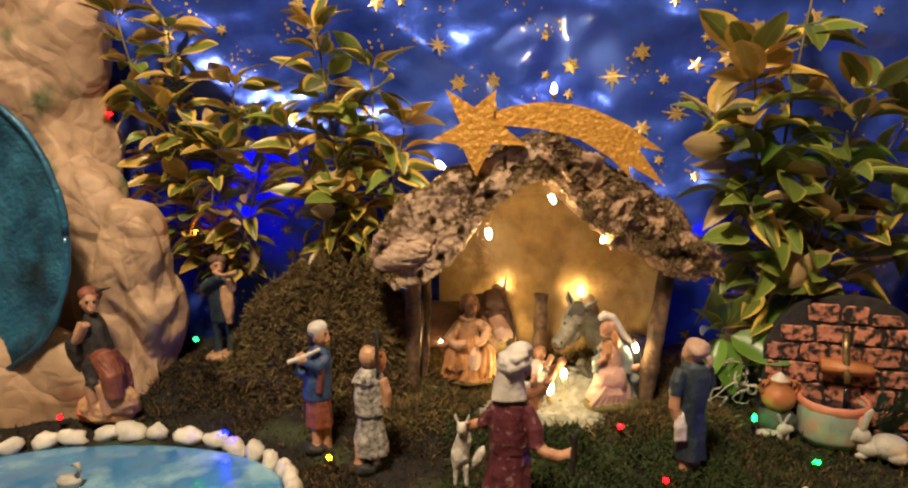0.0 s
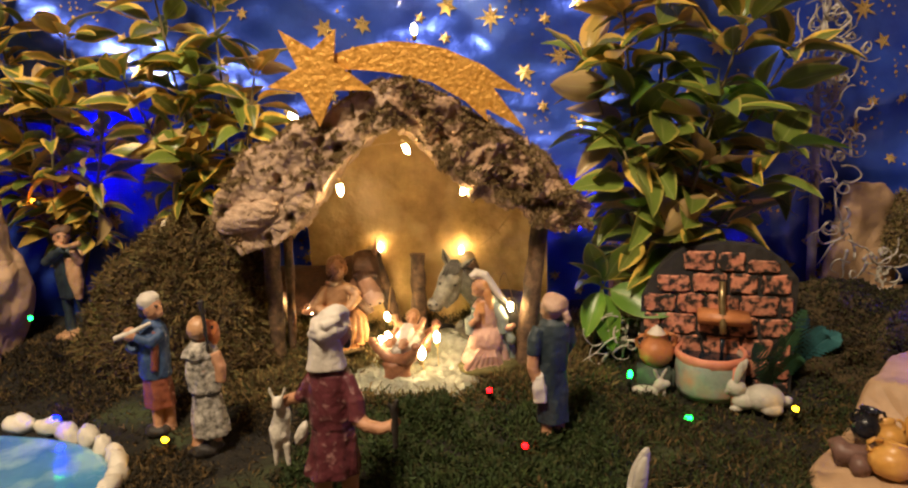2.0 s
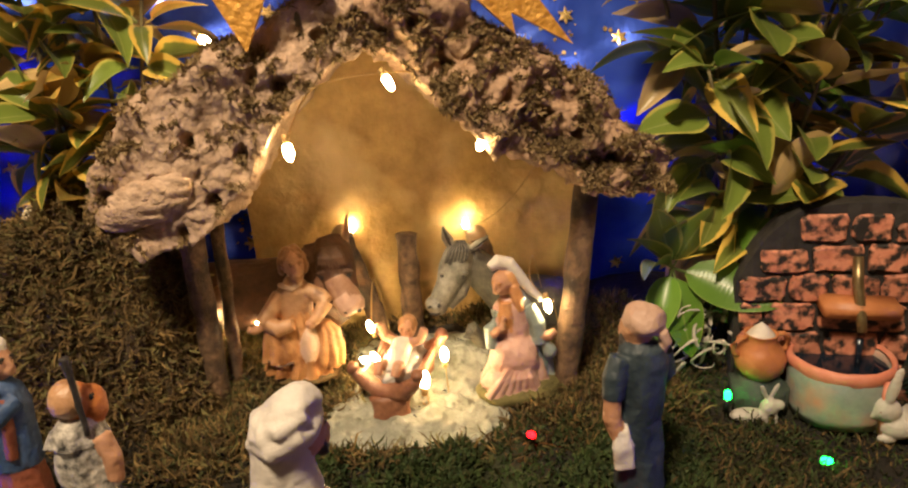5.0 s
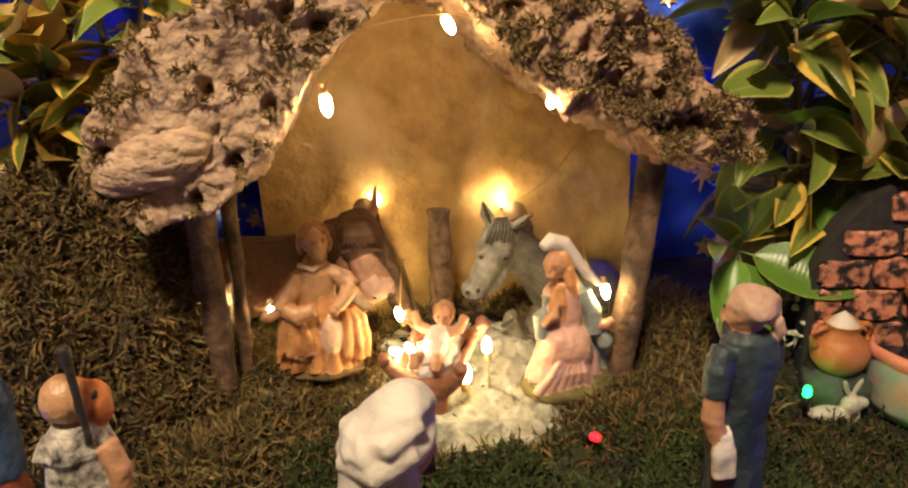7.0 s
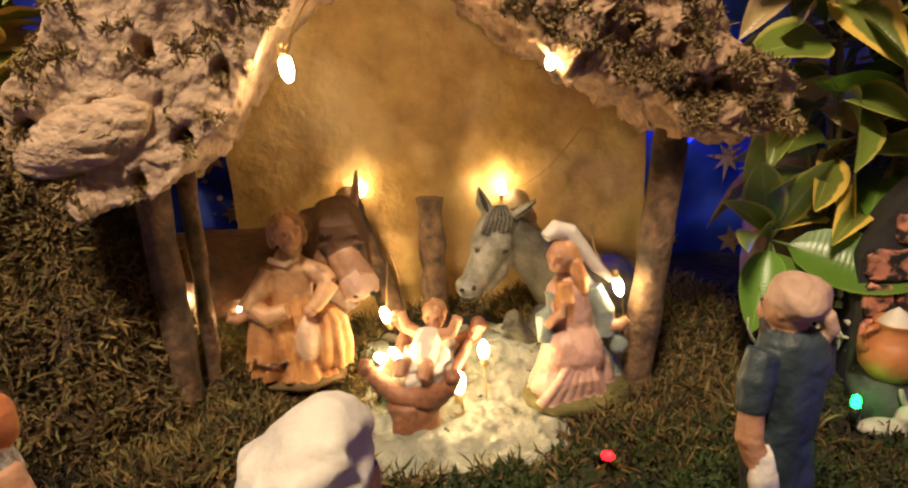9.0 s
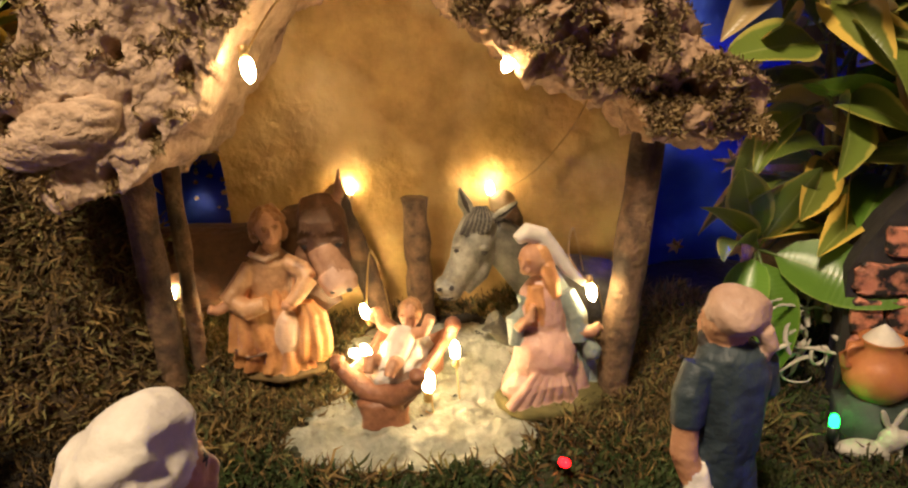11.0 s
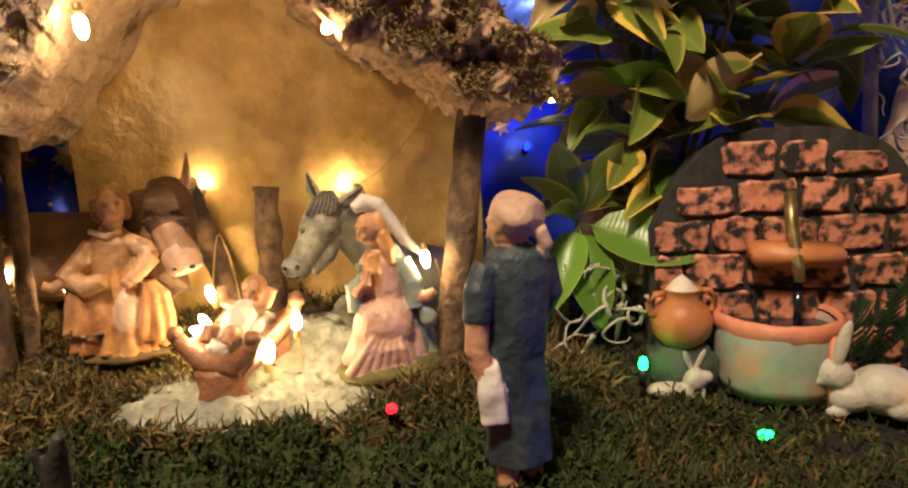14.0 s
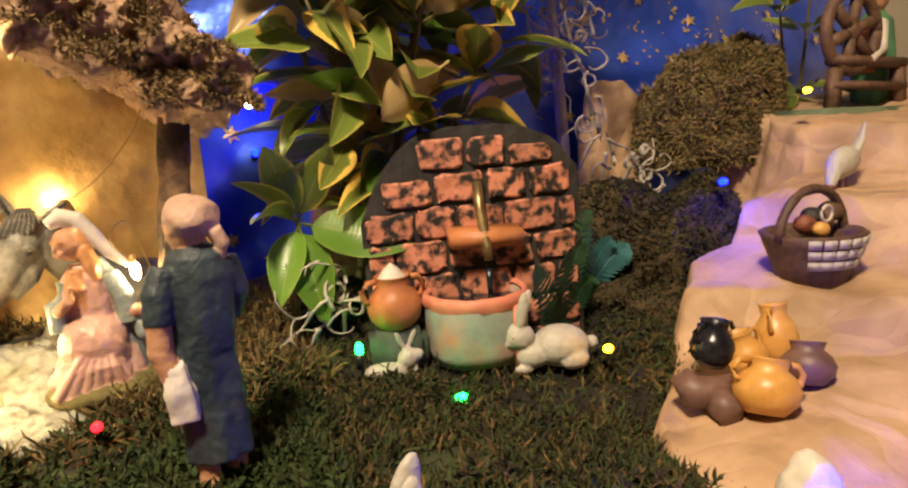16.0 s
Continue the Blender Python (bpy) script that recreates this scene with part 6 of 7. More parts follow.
s.v = [tuple(c + 1.14 * (Vector(p) - c) + Vector((-0.002, -0.004, 0.001))) if p[1] < 0.8635 and p[0] > 0.024 and p[2] > 0.064 else p for p in s.v]
for lx in (-0.070, -0.050, 0.018, 0.034):
    s.tube([(lx, 0.866, 0.060), (lx, 0.863, 0.030), (lx, 0.860, 0.0)], [0.012, 0.007, 0.006], 12, 3 if lx < -0.06 else 0)
finish_statue("ox_statue", s, [ox_brown, ox_muzzle, dark, ox_tan], "brown clay ox statue with pale muzzle inside the stable", 0.0006, 0.0008, 1)

# donkey
s = Shape()
s.tube([(0.262, 0.876, 0.036), (0.245, 0.876, 0.040), (0.222, 0.874, 0.042), (0.200, 0.871, 0.046)], [0.012, 0.024, 0.028, 0.026], 24, 3)
s.tube([(0.206, 0.871, 0.046), (0.190, 0.866, 0.066), (0.174, 0.862, 0.084), (0.162, 0.860, 0.096)], [0.024, 0.019, 0.016, 0.013], 22, 3)
s.tube([(0.1585, 0.861, 0.110), (0.1555, 0.857, 0.102), (0.1505, 0.851, 0.091), (0.1435, 0.846, 0.079), (0.1365, 0.842, 0.069), (0.1310, 0.840, 0.062)], [0.0085, 0.0132, 0.0140, 0.0108, 0.0092, 0.0070], 24, 0)
s.ball((0.1325, 0.8400, 0.0650), (0.0098, 0.0088, 0.0080), 0, (20, 25, 0), 18)
s.tube([(0.158, 0.852, 0.085), (0.152, 0.847, 0.072), (0.142, 0.844, 0.062)], [0.0080, 0.0075, 0.0055], 16, 0)
s.tube([(0.1255, 0.8345, 0.0600), (0.1320, 0.8315, 0.0595), (0.1385, 0.8350, 0.0625)], 0.0009, 6, 2)
for q in (-1, 1):
    s.ball((0.1300 + 0.004 * q, 0.8318 + 0.0006 * q, 0.0672), (0.0016, 0.0014, 0.0016), 2, n=8)
for x, y, z in ((0.1400, 0.8415, 0.0900), (0.1570, 0.8395, 0.0880)):
    s.ball((x, y, z), (0.0026, 0.0020, 0.0017), 2, n=10)
    s.tube([(x - 0.004, y, z + 0.0022), (x, y - 0.0014, z + 0.0036), (x + 0.004, y, z + 0.0020)], 0.0012, 8, 0)
for k in range(13):
    q = k / 12 - 0.5
    s.tube([(0.1570 + 0.006 * q, 0.852, 0.1150), (0.1545 + 0.016 * q, 0.8440, 0.1085), (0.1510 + 0.020 * q, 0.8405, 0.0985 + 0.005 * abs(q))], [0.0016, 0.0017, 0.0006], 8, 2 if k % 2 else 3)
for k in range(10):
    q = k / 9
    s.tube([(0.160 + 0.030 * q, 0.858 + 0.004 * q, 0.112 - 0.040 * q), (0.166 + 0.030 * q, 0.850 + 0.004 * q, 0.104 - 0.042 * q)], [0.0026, 0.0010], 8, 2)
for base, mid, tip in (((0.1500, 0.858, 0.106), (0.1465, 0.856, 0.117), (0.1435, 0.854, 0.129)), ((0.1630, 0.857, 0.104), (0.1715, 0.854, 0.110), (0.1810, 0.852, 0.118))):
    s.tube([base, mid, tip], [0.0042, 0.0060, 0.0012], 16, 0, 0.55)
    s.tube([Vector(base).lerp(Vector(mid), 0.4) + Vector((0, -0.0030, 0)), Vector(mid) + Vector((0, -0.0034, 0)), Vector(tip) + Vector((0, -0.001, -0.002))], [0.0016, 0.0026, 0.0008], 8, 2, 0.4)
s.tube([(0.190, 0.860, 0.030), (0.172, 0.850, 0.018), (0.160, 0.846, 0.038), (0.158, 0.845, 0.030)], [0.012, 0.008, 0.007, 0.006], 14, 3)
s.tube([(0.200, 0.856, 0.018), (0.180, 0.846, 0.008), (0.166, 0.842, 0.006)], [0.010, 0.007, 0.006], 12, 0)
finish_statue("donkey_statue", s, [donkey_grey, ox_muzzle, dark, donkey_dark], "grey clay donkey statue lying inside the stable", 0.0006, 0.0008, 1)

# ---- brick well ----
well = thing("wall_fountain", (0.430, 0.750, -0.022), "small wall fountain with salmon painted bricks and a round basin", "fountain")
WELL = pose(0.430, 0.761, -0.022, 0, 0, -16.7)
HALF, TOP = 0.0755, 0.168


def arch(x):
    """The height of the wall's rounded top at x from its middle."""
    q = abs(x / HALF)
    return TOP * (1 - (0.36 * q ** 3.0 if x < 0 else 0.20 * q ** 3.4))


s = Shape()
N = 40
for depth in (-0.010, 0.012):
    for k in range(N + 1):
        x = HALF * (2 * k / N - 1)
        for z in (0.0, 0.25, 0.5, 0.75, 1.0):
            s.v.append(tuple(WELL @ Vector((x, depth, z * arch(x)))))
row = 5
for side in (0, 1):
    o = side * (N + 1) * row
    for k in range(N):
        for j in range(row - 1):
            s.f.append((o + k * row + j, o + (k + 1) * row + j, o + (k + 1) * row + j + 1, o + k * row + j + 1))
            s.mi.append(0)
o = (N + 1) * row
for k in range(N):
    for j in (0, row - 1):
        s.f.append((k * row + j, (k + 1) * row + j, o + (k + 1) * row + j, o + k * row + j))
        s.mi.append(0)
for k in (0, N):
    for j in range(row - 1):
        s.f.append((k * row + j, k * row + j + 1, o + k * row + j + 1, o + k * row + j))
        s.mi.append(0)
s.ruffle(0.0012, 80)
part("wall", s, well_black, well, "black painted arched wall", False)


def brick(x0, x1, z0, z1, seed):
    """A slab with a ragged outline and a rounded, pitted face, set in the wall."""
    rng = random.Random(seed)
    sh = Shape()
    ring = []
    for k in range(20):
        a = 2 * math.pi * k / 20
        cx, cz = (x0 + x1) / 2, (z0 + z1) / 2
        ex, ez = (x1 - x0) / 2, (z1 - z0) / 2
        ca, sa = math.cos(a), math.sin(a)
        x = cx + ex * math.copysign(min(1, abs(ca) ** 0.35), ca) * rng.uniform(0.90, 1.07)
        z = cz + ez * math.copysign(min(1, abs(sa) ** 0.35), sa) * rng.uniform(0.82, 1.10)
        ring.append((x, min(z, arch(x) - 0.003)))
    for depth, shrink in ((-0.0095, 1.0), (-0.0118, 0.97), (-0.0128, 0.86)):
        for x, z in ring:
            sh.v.append(tuple(WELL @ Vector(((x0 + x1) / 2 + (x - (x0 + x1) / 2) * shrink, depth - rng.uniform(0, 0.0005), (z0 + z1) / 2 + (z - (z0 + z1) / 2) * shrink))))
    for k in range(2):
        for j in range(20):
            q = (j + 1) % 20
            sh.f.append((k * 20 + j, k * 20 + q, (k + 1) * 20 + q, (k + 1) * 20 + j))
            sh.mi.append(0)
    sh.cap(range(40, 60))
    part("brick", sh, brick_salmon, well, soft=False)


course = 0.0228
for r in range(7):
    z0 = 0.003 + r * course
    x = -HALF + 0.003 - (0.017 if r % 2 else 0.0)
    k = 0
    while x < HALF - 0.008:
        w = 0.031 + 0.005 * math.sin(r * 2.3 + k * 1.7)
        a, b = max(x, -HALF + 0.003), min(x + w, HALF - 0.003)
        z1 = min(z0 + course - 0.0018, arch((a + b) / 2) - 0.004, arch(a) - 0.001, arch(b) - 0.001)
        if b - a > 0.010 and z1 - z0 > 0.007:
            brick(a, b, z0, z1, 100 * r + k)
        x += w + 0.0020
        k += 1
BC = Vector((0.4175, 0.7365, 0.0))
s = Shape()
s.lathe([(0.0, 0.002), (0.032, 0.0), (0.0342, 0.008), (0.0345, 0.025), (0.0340, 0.040), (0.0330, 0.042), (0.0312, 0.041), (0.0300, 0.036), (0.029, 0.015), (0.0, 0.012)], (BC.x, BC.y, -0.007), 56)
s.ruffle(0.0012, 60)
basin_part = part("basin", s, basin_paint, well, "round grey-green basin with salmon stains")
s = Shape()
s.lathe([(0.0, 0.0), (0.0318, 0.0)], (BC.x, BC.y, 0.0305), 48)
part("water", s, well_water, well, "dark still water")
s = Shape()
s.lathe([(0.0338, -0.004), (0.0356, 0.0), (0.0352, 0.004), (0.0330, 0.006), (0.0310, 0.003)], (BC.x, BC.y, 0.0335), 56)
s.ruffle(0.0008, 70)
part("rim", s, salmon, basin_part, "salmon painted rim")
s = Shape()
s.box((BC.x + 0.0118, BC.y - 0.0338, 0.012), (0.0075, 0.004, 0.040), 0, (0, 4, 20), 0.3)
s.ruffle(0.0006, 90)
part("stripe", s, salmon, basin_part, "salmon paint stripe")
s = Shape()
s.box(WELL @ Vector((0.006, -0.020, 0.094)), (0.050, 0.020, 0.011), 0, (8, 2, -16.7), 0.12)
part("shelf", s, terracotta, well, "small terracotta shelf")
s = Shape()
s.tube([WELL @ Vector((0.004, -0.014, 0.130)), WELL @ Vector((0.004, -0.019, 0.112)), WELL @ Vector((0.005, -0.030, 0.088)), WELL @ Vector((0.005, -0.033, 0.080))], [0.0035, 0.0038, 0.0034, 0.0030], 12)
part("spout", s, brass, well, "old brass pipe spout")
s = Shape()
s.tube([WELL @ Vector((0.005, -0.031, 0.074)), WELL @ Vector((0.005, -0.031, 0.048))], [0.0024, 0.0018], 10)
part("water_jet", s, well_water, well)

jug_base = Shape()
jug_base.box((0.366, 0.753, 0.002), (0.037, 0.032, 0.034), 0, (0, 0, -14), 0.15)
jug_base.ruffle(0.0012, 70)
solid("stone_block", jug_base, surface("green_grey_stone", (0.02, 0.034, 0.03), (0.06, 0.08, 0.06), 60, 0.7, bump=0.5), "dark green-grey block beside the fountain", "block")


def pot(name, at, r, h, material, label, tilt=(0, 0, 0), handle=True, group="clay pots", inner=None):
    t = thing(name, at, label, "pot", group)
    m = pose(*at, *tilt)
    sh = Shape()
    sh.lathe([(0.0, 0.0), (0.55 * r, 0.0), (0.9 * r, 0.22 * h), (r, 0.45 * h), (0.82 * r, 0.68 * h), (0.55 * r, 0.82 * h), (0.62 * r, 0.97 * h), (0.66 * r, h), (0.56 * r, 0.99 * h), (0.48 * r, 0.84 * h), (0.6 * r, 0.6 * h), (0.0, 0.4 * h)], (0, 0, 0), 28)
    sh.v = [tuple(m @ Vector(p)) for p in sh.v]
    part("body", sh, material, t)
    if handle:
        for q in (-1, 1):
            sh = Shape()
            pts = [m @ Vector((q * r * k, 0, h * z)) for k, z in ((0.60, 0.93), (0.95, 0.92), (1.15, 0.78), (1.08, 0.60), (0.86, 0.55))]
            sh.tube(pts, 0.0017 * r / 0.015, 8)
            part("handle", sh, material, t)
    return t


jug = pot("jug", (0.366, 0.753, 0.0175), 0.0185, 0.036, terracotta, "squat terracotta jug with a white-topped lid on a block", handle=True, group="")
s = Shape()
s.lathe([(0.0105, 0.0), (0.010, 0.003), (0.005, 0.009), (0.0, 0.013)], (0.366, 0.753, 0.049), 20)
part("lid", s, white_cloth, jug, "pale pointed lid")

# rabbits
def rabbit(at, k, turn, label):
    s = Shape()
    s.ball((0.014, 0, 0.0145), (0.0205, 0.0150, 0.0150), 0, (0, 8, 0), 20)
    s.ball((-0.006, 0, 0.011), (0.014, 0.011, 0.010), 0, (0, 0, 0), 16)
    s.ball((-0.015, 0, 0.0245), (0.0115, 0.0095, 0.0098), 0, (0, 25, 0), 18)
    s.ball((-0.024, 0, 0.021), (0.0055, 0.0055, 0.0048), 0, n=12)
    s.ball((0.036, 0, 0.014), (0.005, 0.005, 0.005), 0, n=10)
    for q in (-1, 1):
        s.ball((-0.011 + 0.002 * q, 0.005 * q, 0.043), (0.0042, 0.0026, 0.0135), 0, (0, 16 + 5 * q, 0), 14)
        s.ball((-0.021, 0.0072 * q, 0.0255), (0.0012, 0.0010, 0.0012), 1, n=8)
        s.ball((0.020, 0.011 * q, 0.007), (0.011, 0.005, 0.007), 0, n=12)
        s.ball((-0.014, 0.006 * q, 0.003), (0.007, 0.0035, 0.0035), 0, n=10)
    m = pose(*at, 0, 0, turn) @ Matrix.Scale(k, 4)
    s.v = [tuple(m @ Vector(p)) for p in s.v]
    return finish_statue("rabbit_statue", s, [rabbit_white, red_brown], label, 0.0003, 0.0008, 2)


rabbit((0.444, 0.700, ground_z(0.444, 0.70) + 0.004), 0.94, -16, "white glazed clay rabbit with red eyes beside the basin")
rabbit((0.298, 0.525, ground_z(0.298, 0.525) - 0.001), 1.4, 10, "white glazed clay rabbit on dark moss")
s = Shape()
s.ball((0.352, 0.736, -0.004), (0.016, 0.007, 0.0055), 0, (0, 8, 0), 16)
s.ball((0.366, 0.735, 0.002), (0.0075, 0.006, 0.0068), 0, n=14)
s.ball((0.371, 0.733, 0.004), (0.0050, 0.0042, 0.0040), 0, n=12)
for dx, tip in ((-0.002, -22), (0.002, 30)):
    s.ball((0.3655 + dx * 2, 0.736, 0.014), (0.0022, 0.0016, 0.0075), 0, (0, tip, 0), 10)
for dx in (0.362, 0.369):
    s.tube([(dx, 0.733, 0.0), (dx, 0.732, -0.014)], 0.0022, 8)
finish_statue("goat_statue", s, [rabbit_white], "small white clay animal lying beside the block", 0.0004)

# ferns
def fern(at, fronds, material, label, seed):
    t = thing("fern", at, label, "fern")
    rng = random.Random(seed)
    for tip in fronds:
        b, e = Vector(at), Vector(tip)
        mid = b.lerp(e, 0.55) + Vector((0, 0, 0.018))
        pts = [(b * (1 - q) + mid * q) * (1 - q) + (mid * (1 - q) + e * q) * q for q in [k / 16 for k in range(17)]]
        sh = Shape()
        sh.tube(pts, [0.0008 * (1 - 0.7 * k / 16) for k in range(17)], 6)
        for k in range(3, 17):
            d = (pts[min(16, k + 1)] - pts[k - 1]).normalized()
            side = d.cross(Vector((0.2, -1, 0.3))).normalized()
            size = 0.012 * math.sin(math.pi * (k + 1) / 18.5) + 0.002
            for q in (-1, 1):
                b0 = len(sh.v)
                tip_at = pts[k] + q * side * size + d * size * 0.45 + Vector((0, 0, -0.002))
                w = d * 0.0016
                lift = Vector((0, -0.0006, 0))
                sh.v += [tuple(pts[k] - w), tuple(pts[k] + w), tuple(pts[k].lerp(tip_at, 0.6) + w + lift), tuple(tip_at), tuple(pts[k].lerp(tip_at, 0.6) - w + lift)]
                sh.cap([b0, b0 + 1, b0 + 2, b0 + 3, b0 + 4])
        part("frond", sh, material, t)


fern((0.482, 0.738, -0.018), [(0.452, 0.715, 0.050), (0.472, 0.705, 0.060), (0.496, 0.724, 0.060), (0.505, 0.728, 0.080), (0.500, 0.718, 0.035), (0.468, 0.716, 0.030)], fern_green, "small dark green fern beside the fountain", 61)
fern((0.520, 0.760, 0.0), [(0.540, 0.748, 0.052), (0.556, 0.748, 0.044), (0.512, 0.742, 0.070)], fern_blue, "blue-green fern frond on the moss bank", 62)

# ---- terrace things ----
def on_terrace(x, y, dz=0.0):
    z = terrace_z(x, y)
    return (x, y, z + crumple((x, y, z), 0.0085, 12, 4) + dz)


pot("pot", on_terrace(0.506, 0.618, 0.014), 0.0130, 0.027, black_clay, "small black glazed clay pot among other pots", (0, 8, 0))
pot("pot", on_terrace(0.503, 0.579, 0.002), 0.0175, 0.029, ochre_clay, "ochre clay pot with two handles on brown paper", (-16, 14, -20))
pot("pot", on_terrace(0.546, 0.605, 0.006), 0.0125, 0.036, ochre_clay, "tall small ochre clay pot leaning on others", (-8, 10, 30))
pot("pot", on_terrace(0.524, 0.604, 0.006), 0.0120, 0.027, ochre_clay, "small ochre clay pot leaning on others", (-14, -12, 0))
pot("pot", on_terrace(0.545, 0.586, 0.002), 0.0150, 0.024, clay_brown, "dull brown clay pot among ochre pots", (0, 20, 40), False)
trough = thing("trough", on_terrace(0.490, 0.606), "dark brown wooden trough holding clay pots", "trough")
s = Shape()
c = Vector(on_terrace(0.494, 0.602))
s.tube([c + Vector((-0.016, 0.012, 0.020)), c + Vector((-0.014, 0.004, 0.012)), c + Vector((0.000, 0.000, 0.009)), c + Vector((0.028, 0.000, 0.010))], [0.006, 0.0095, 0.0095, 0.006], 14)
s.tube([c + Vector((-0.004, -0.004, 0.008)), c + Vector((-0.007, -0.016, 0.004))], [0.009, 0.007], 12)
part("body", s, clay_brown, trough)

bk = Vector(on_terrace(0.622, 0.642, -0.002))
basket = thing("basket", bk, "dark brown wicker basket with a white checked cloth", "basket")
s = Shape()
s.lathe([(0.0, 0.0), (0.021, 0.0), (0.025, 0.014), (0.030, 0.028), (0.0325, 0.034), (0.030, 0.035), (0.027, 0.030), (0.022, 0.012), (0.0, 0.010)], bk, 44)
s.ruffle(0.0010, 180)
part("bowl", s, wicker, basket)
s = Shape()
s.tube([bk + Vector((0.031 * math.cos(a), 0.0, 0.032 + 0.030 * math.sin(a))) for a in [math.pi * k / 16 for k in range(17)]], 0.0032, 10)
s.ruffle(0.0008, 200)
part("handle", s, wicker, basket, "arched wicker handle")
for j in range(3):
    for k in range(6):
        a = math.radians(-140 + k * 15.5)
        r = 0.0322 - 0.0026 * j
        s = Shape()
        s.box(bk + Vector((r * math.cos(a), r * math.sin(a), 0.030 - 0.0072 * j)), (0.0075, 0.0012, 0.0062), 0, (16, 0, math.degrees(a) + 90), 0.3)
        part("cloth_check", s, rabbit_white, basket, "small white cloth square")
for dx, dz, r, m in ((-0.010, 0.038, 0.0062, ochre_clay), (0.003, 0.042, 0.009, dark), (0.020, 0.044, 0.009, brown), (-0.003, 0.038, 0.009, red_brown), (0.013, 0.038, 0.009, brown)):
    s = Shape()
    s.ball(bk + Vector((dx, -0.014 if r < 0.007 else 0.002, dz)), (r, r * 0.8, r * 0.8), 0, (0, 20, 0), 14, 0.15, 90)
    solid("loaf", s, m, "small painted clay food lump in the basket", "food", "food in the basket")
s = Shape()
s.tube([bk + Vector((-0.008 + 0.005 * math.cos(a), -0.016, 0.048 + 0.005 * math.sin(a))) for a in [2 * math.pi * k / 20 for k in range(21)]], 0.0010, 8)
solid("ring", s, wall_paint, "thin pale ring on the basket's contents", "ring")

hx, hy, hz = on_terrace(0.735, 0.700)
s = Shape()
s.ball((hx, hy, hz + 0.020), (0.017, 0.010, 0.012), 0, (0, -20, 0), 18)
s.tube([(hx - 0.008, hy, hz + 0.018), (hx - 0.016, hy - 0.002, hz + 0.008), (hx - 0.020, hy - 0.004, hz + 0.003)], [0.008, 0.005, 0.0035], 12)
s.tube([(hx + 0.010, hy, hz + 0.024), (hx + 0.020, hy, hz + 0.036), (hx + 0.026, hy, hz + 0.050)], [0.008, 0.006, 0.002], 12, 0, 0.5)
s.ball((hx - 0.021, hy - 0.005, hz + 0.0015), (0.0028, 0.002, 0.0032), 1, n=8)
for dx in (-0.003, 0.005):
    s.tube([(hx + dx, hy, hz + 0.012), (hx + dx, hy, hz - 0.003)], 0.0014, 6, 1)
finish_statue("hen_statue", s, [rabbit_white, red_brown], "white clay hen statue pecking on brown paper", 0.0004)

# spinning wheel stand
bz = 0.128
stand = thing("spinning_wheel", (0.90, 0.81, bz), "small brown wooden spinning wheel on a green board", "spinning wheel")
s = Shape()
s.box((0.925, 0.81, bz - 0.003), (0.20, 0.07, 0.013), 0, (0, 2, 0), 0.3)
s.ruffle(0.002, 40)
part("board", s, surface("green_board_paint", (0.06, 0.09, 0.05), (0.16, 0.19, 0.11), 40, 0.7, bump=0.4), stand, "mossy green board")
for x in (0.862, 0.965):
    s = Shape()
    s.box((x, 0.80, bz + 0.024), (0.013, 0.012, 0.045), 0, (0, 6 if x < 0.9 else -4, 0), 0.15)
    part("post", s, brown, stand)
for z, k in ((0.050, 0.010), (0.026, 0.008)):
    s = Shape()
    s.box((0.914, 0.80, bz + z), (0.115, 0.014, k), 0, (0, 3, 0), 0.15)
    part("beam", s, brown, stand)
wc = Vector((0.888, 0.800, 0.208))
s = Shape()
s.tube([wc + Vector((0.038 * math.cos(a), 0, 0.038 * math.sin(a))) for a in [2 * math.pi * k / 40 for k in range(41)]], 0.0060, 10)
wheel = part("wheel", s, brown, stand)
s = Shape()
s.ball(wc, (0.010, 0.008, 0.010), 0, n=14)
part("hub", s, brown, wheel)
for k in range(6):
    a = math.pi * k / 3 + 0.3
    s = Shape()
    s.tube([wc, wc + Vector((0.036 * math.cos(a), 0, 0.036 * math.sin(a)))], [0.005, 0.0065], 8)
    part("spoke", s, brown, wheel)
s = Shape()
s.loft([(0.972, 0.83, bz + 0.004, 0.026, 0.02), (0.970, 0.83, bz + 0.05, 0.024, 0.02), (0.970, 0.83, bz + 0.095, 0.02, 0.016), (0.970, 0.83, bz + 0.105, 0.008, 0.008)], 24, 0, 7, 0.08)
s.tube([(0.955, 0.815, bz + 0.09), (0.935, 0.80, bz + 0.062), (0.912, 0.795, bz + 0.052)], [0.008, 0.0065, 0.004], 12, 1)
s.ball((0.968, 0.828, bz + 0.118), (0.013, 0.013, 0.015), 2, n=16)
s.loft([(0.948, 0.825, bz + 0.04, 0.005, 0.01), (0.948, 0.825, bz + 0.09, 0.005, 0.01)], 12, 3)
finish_statue("spinner_statue", s, [surface("green_cloth_paint", (0.05, 0.16, 0.08), (0.10, 0.26, 0.13), 60, 0.5, bump=0.3), white_cloth, skin, orange_paint], "painted clay statue in a green robe at the wheel")

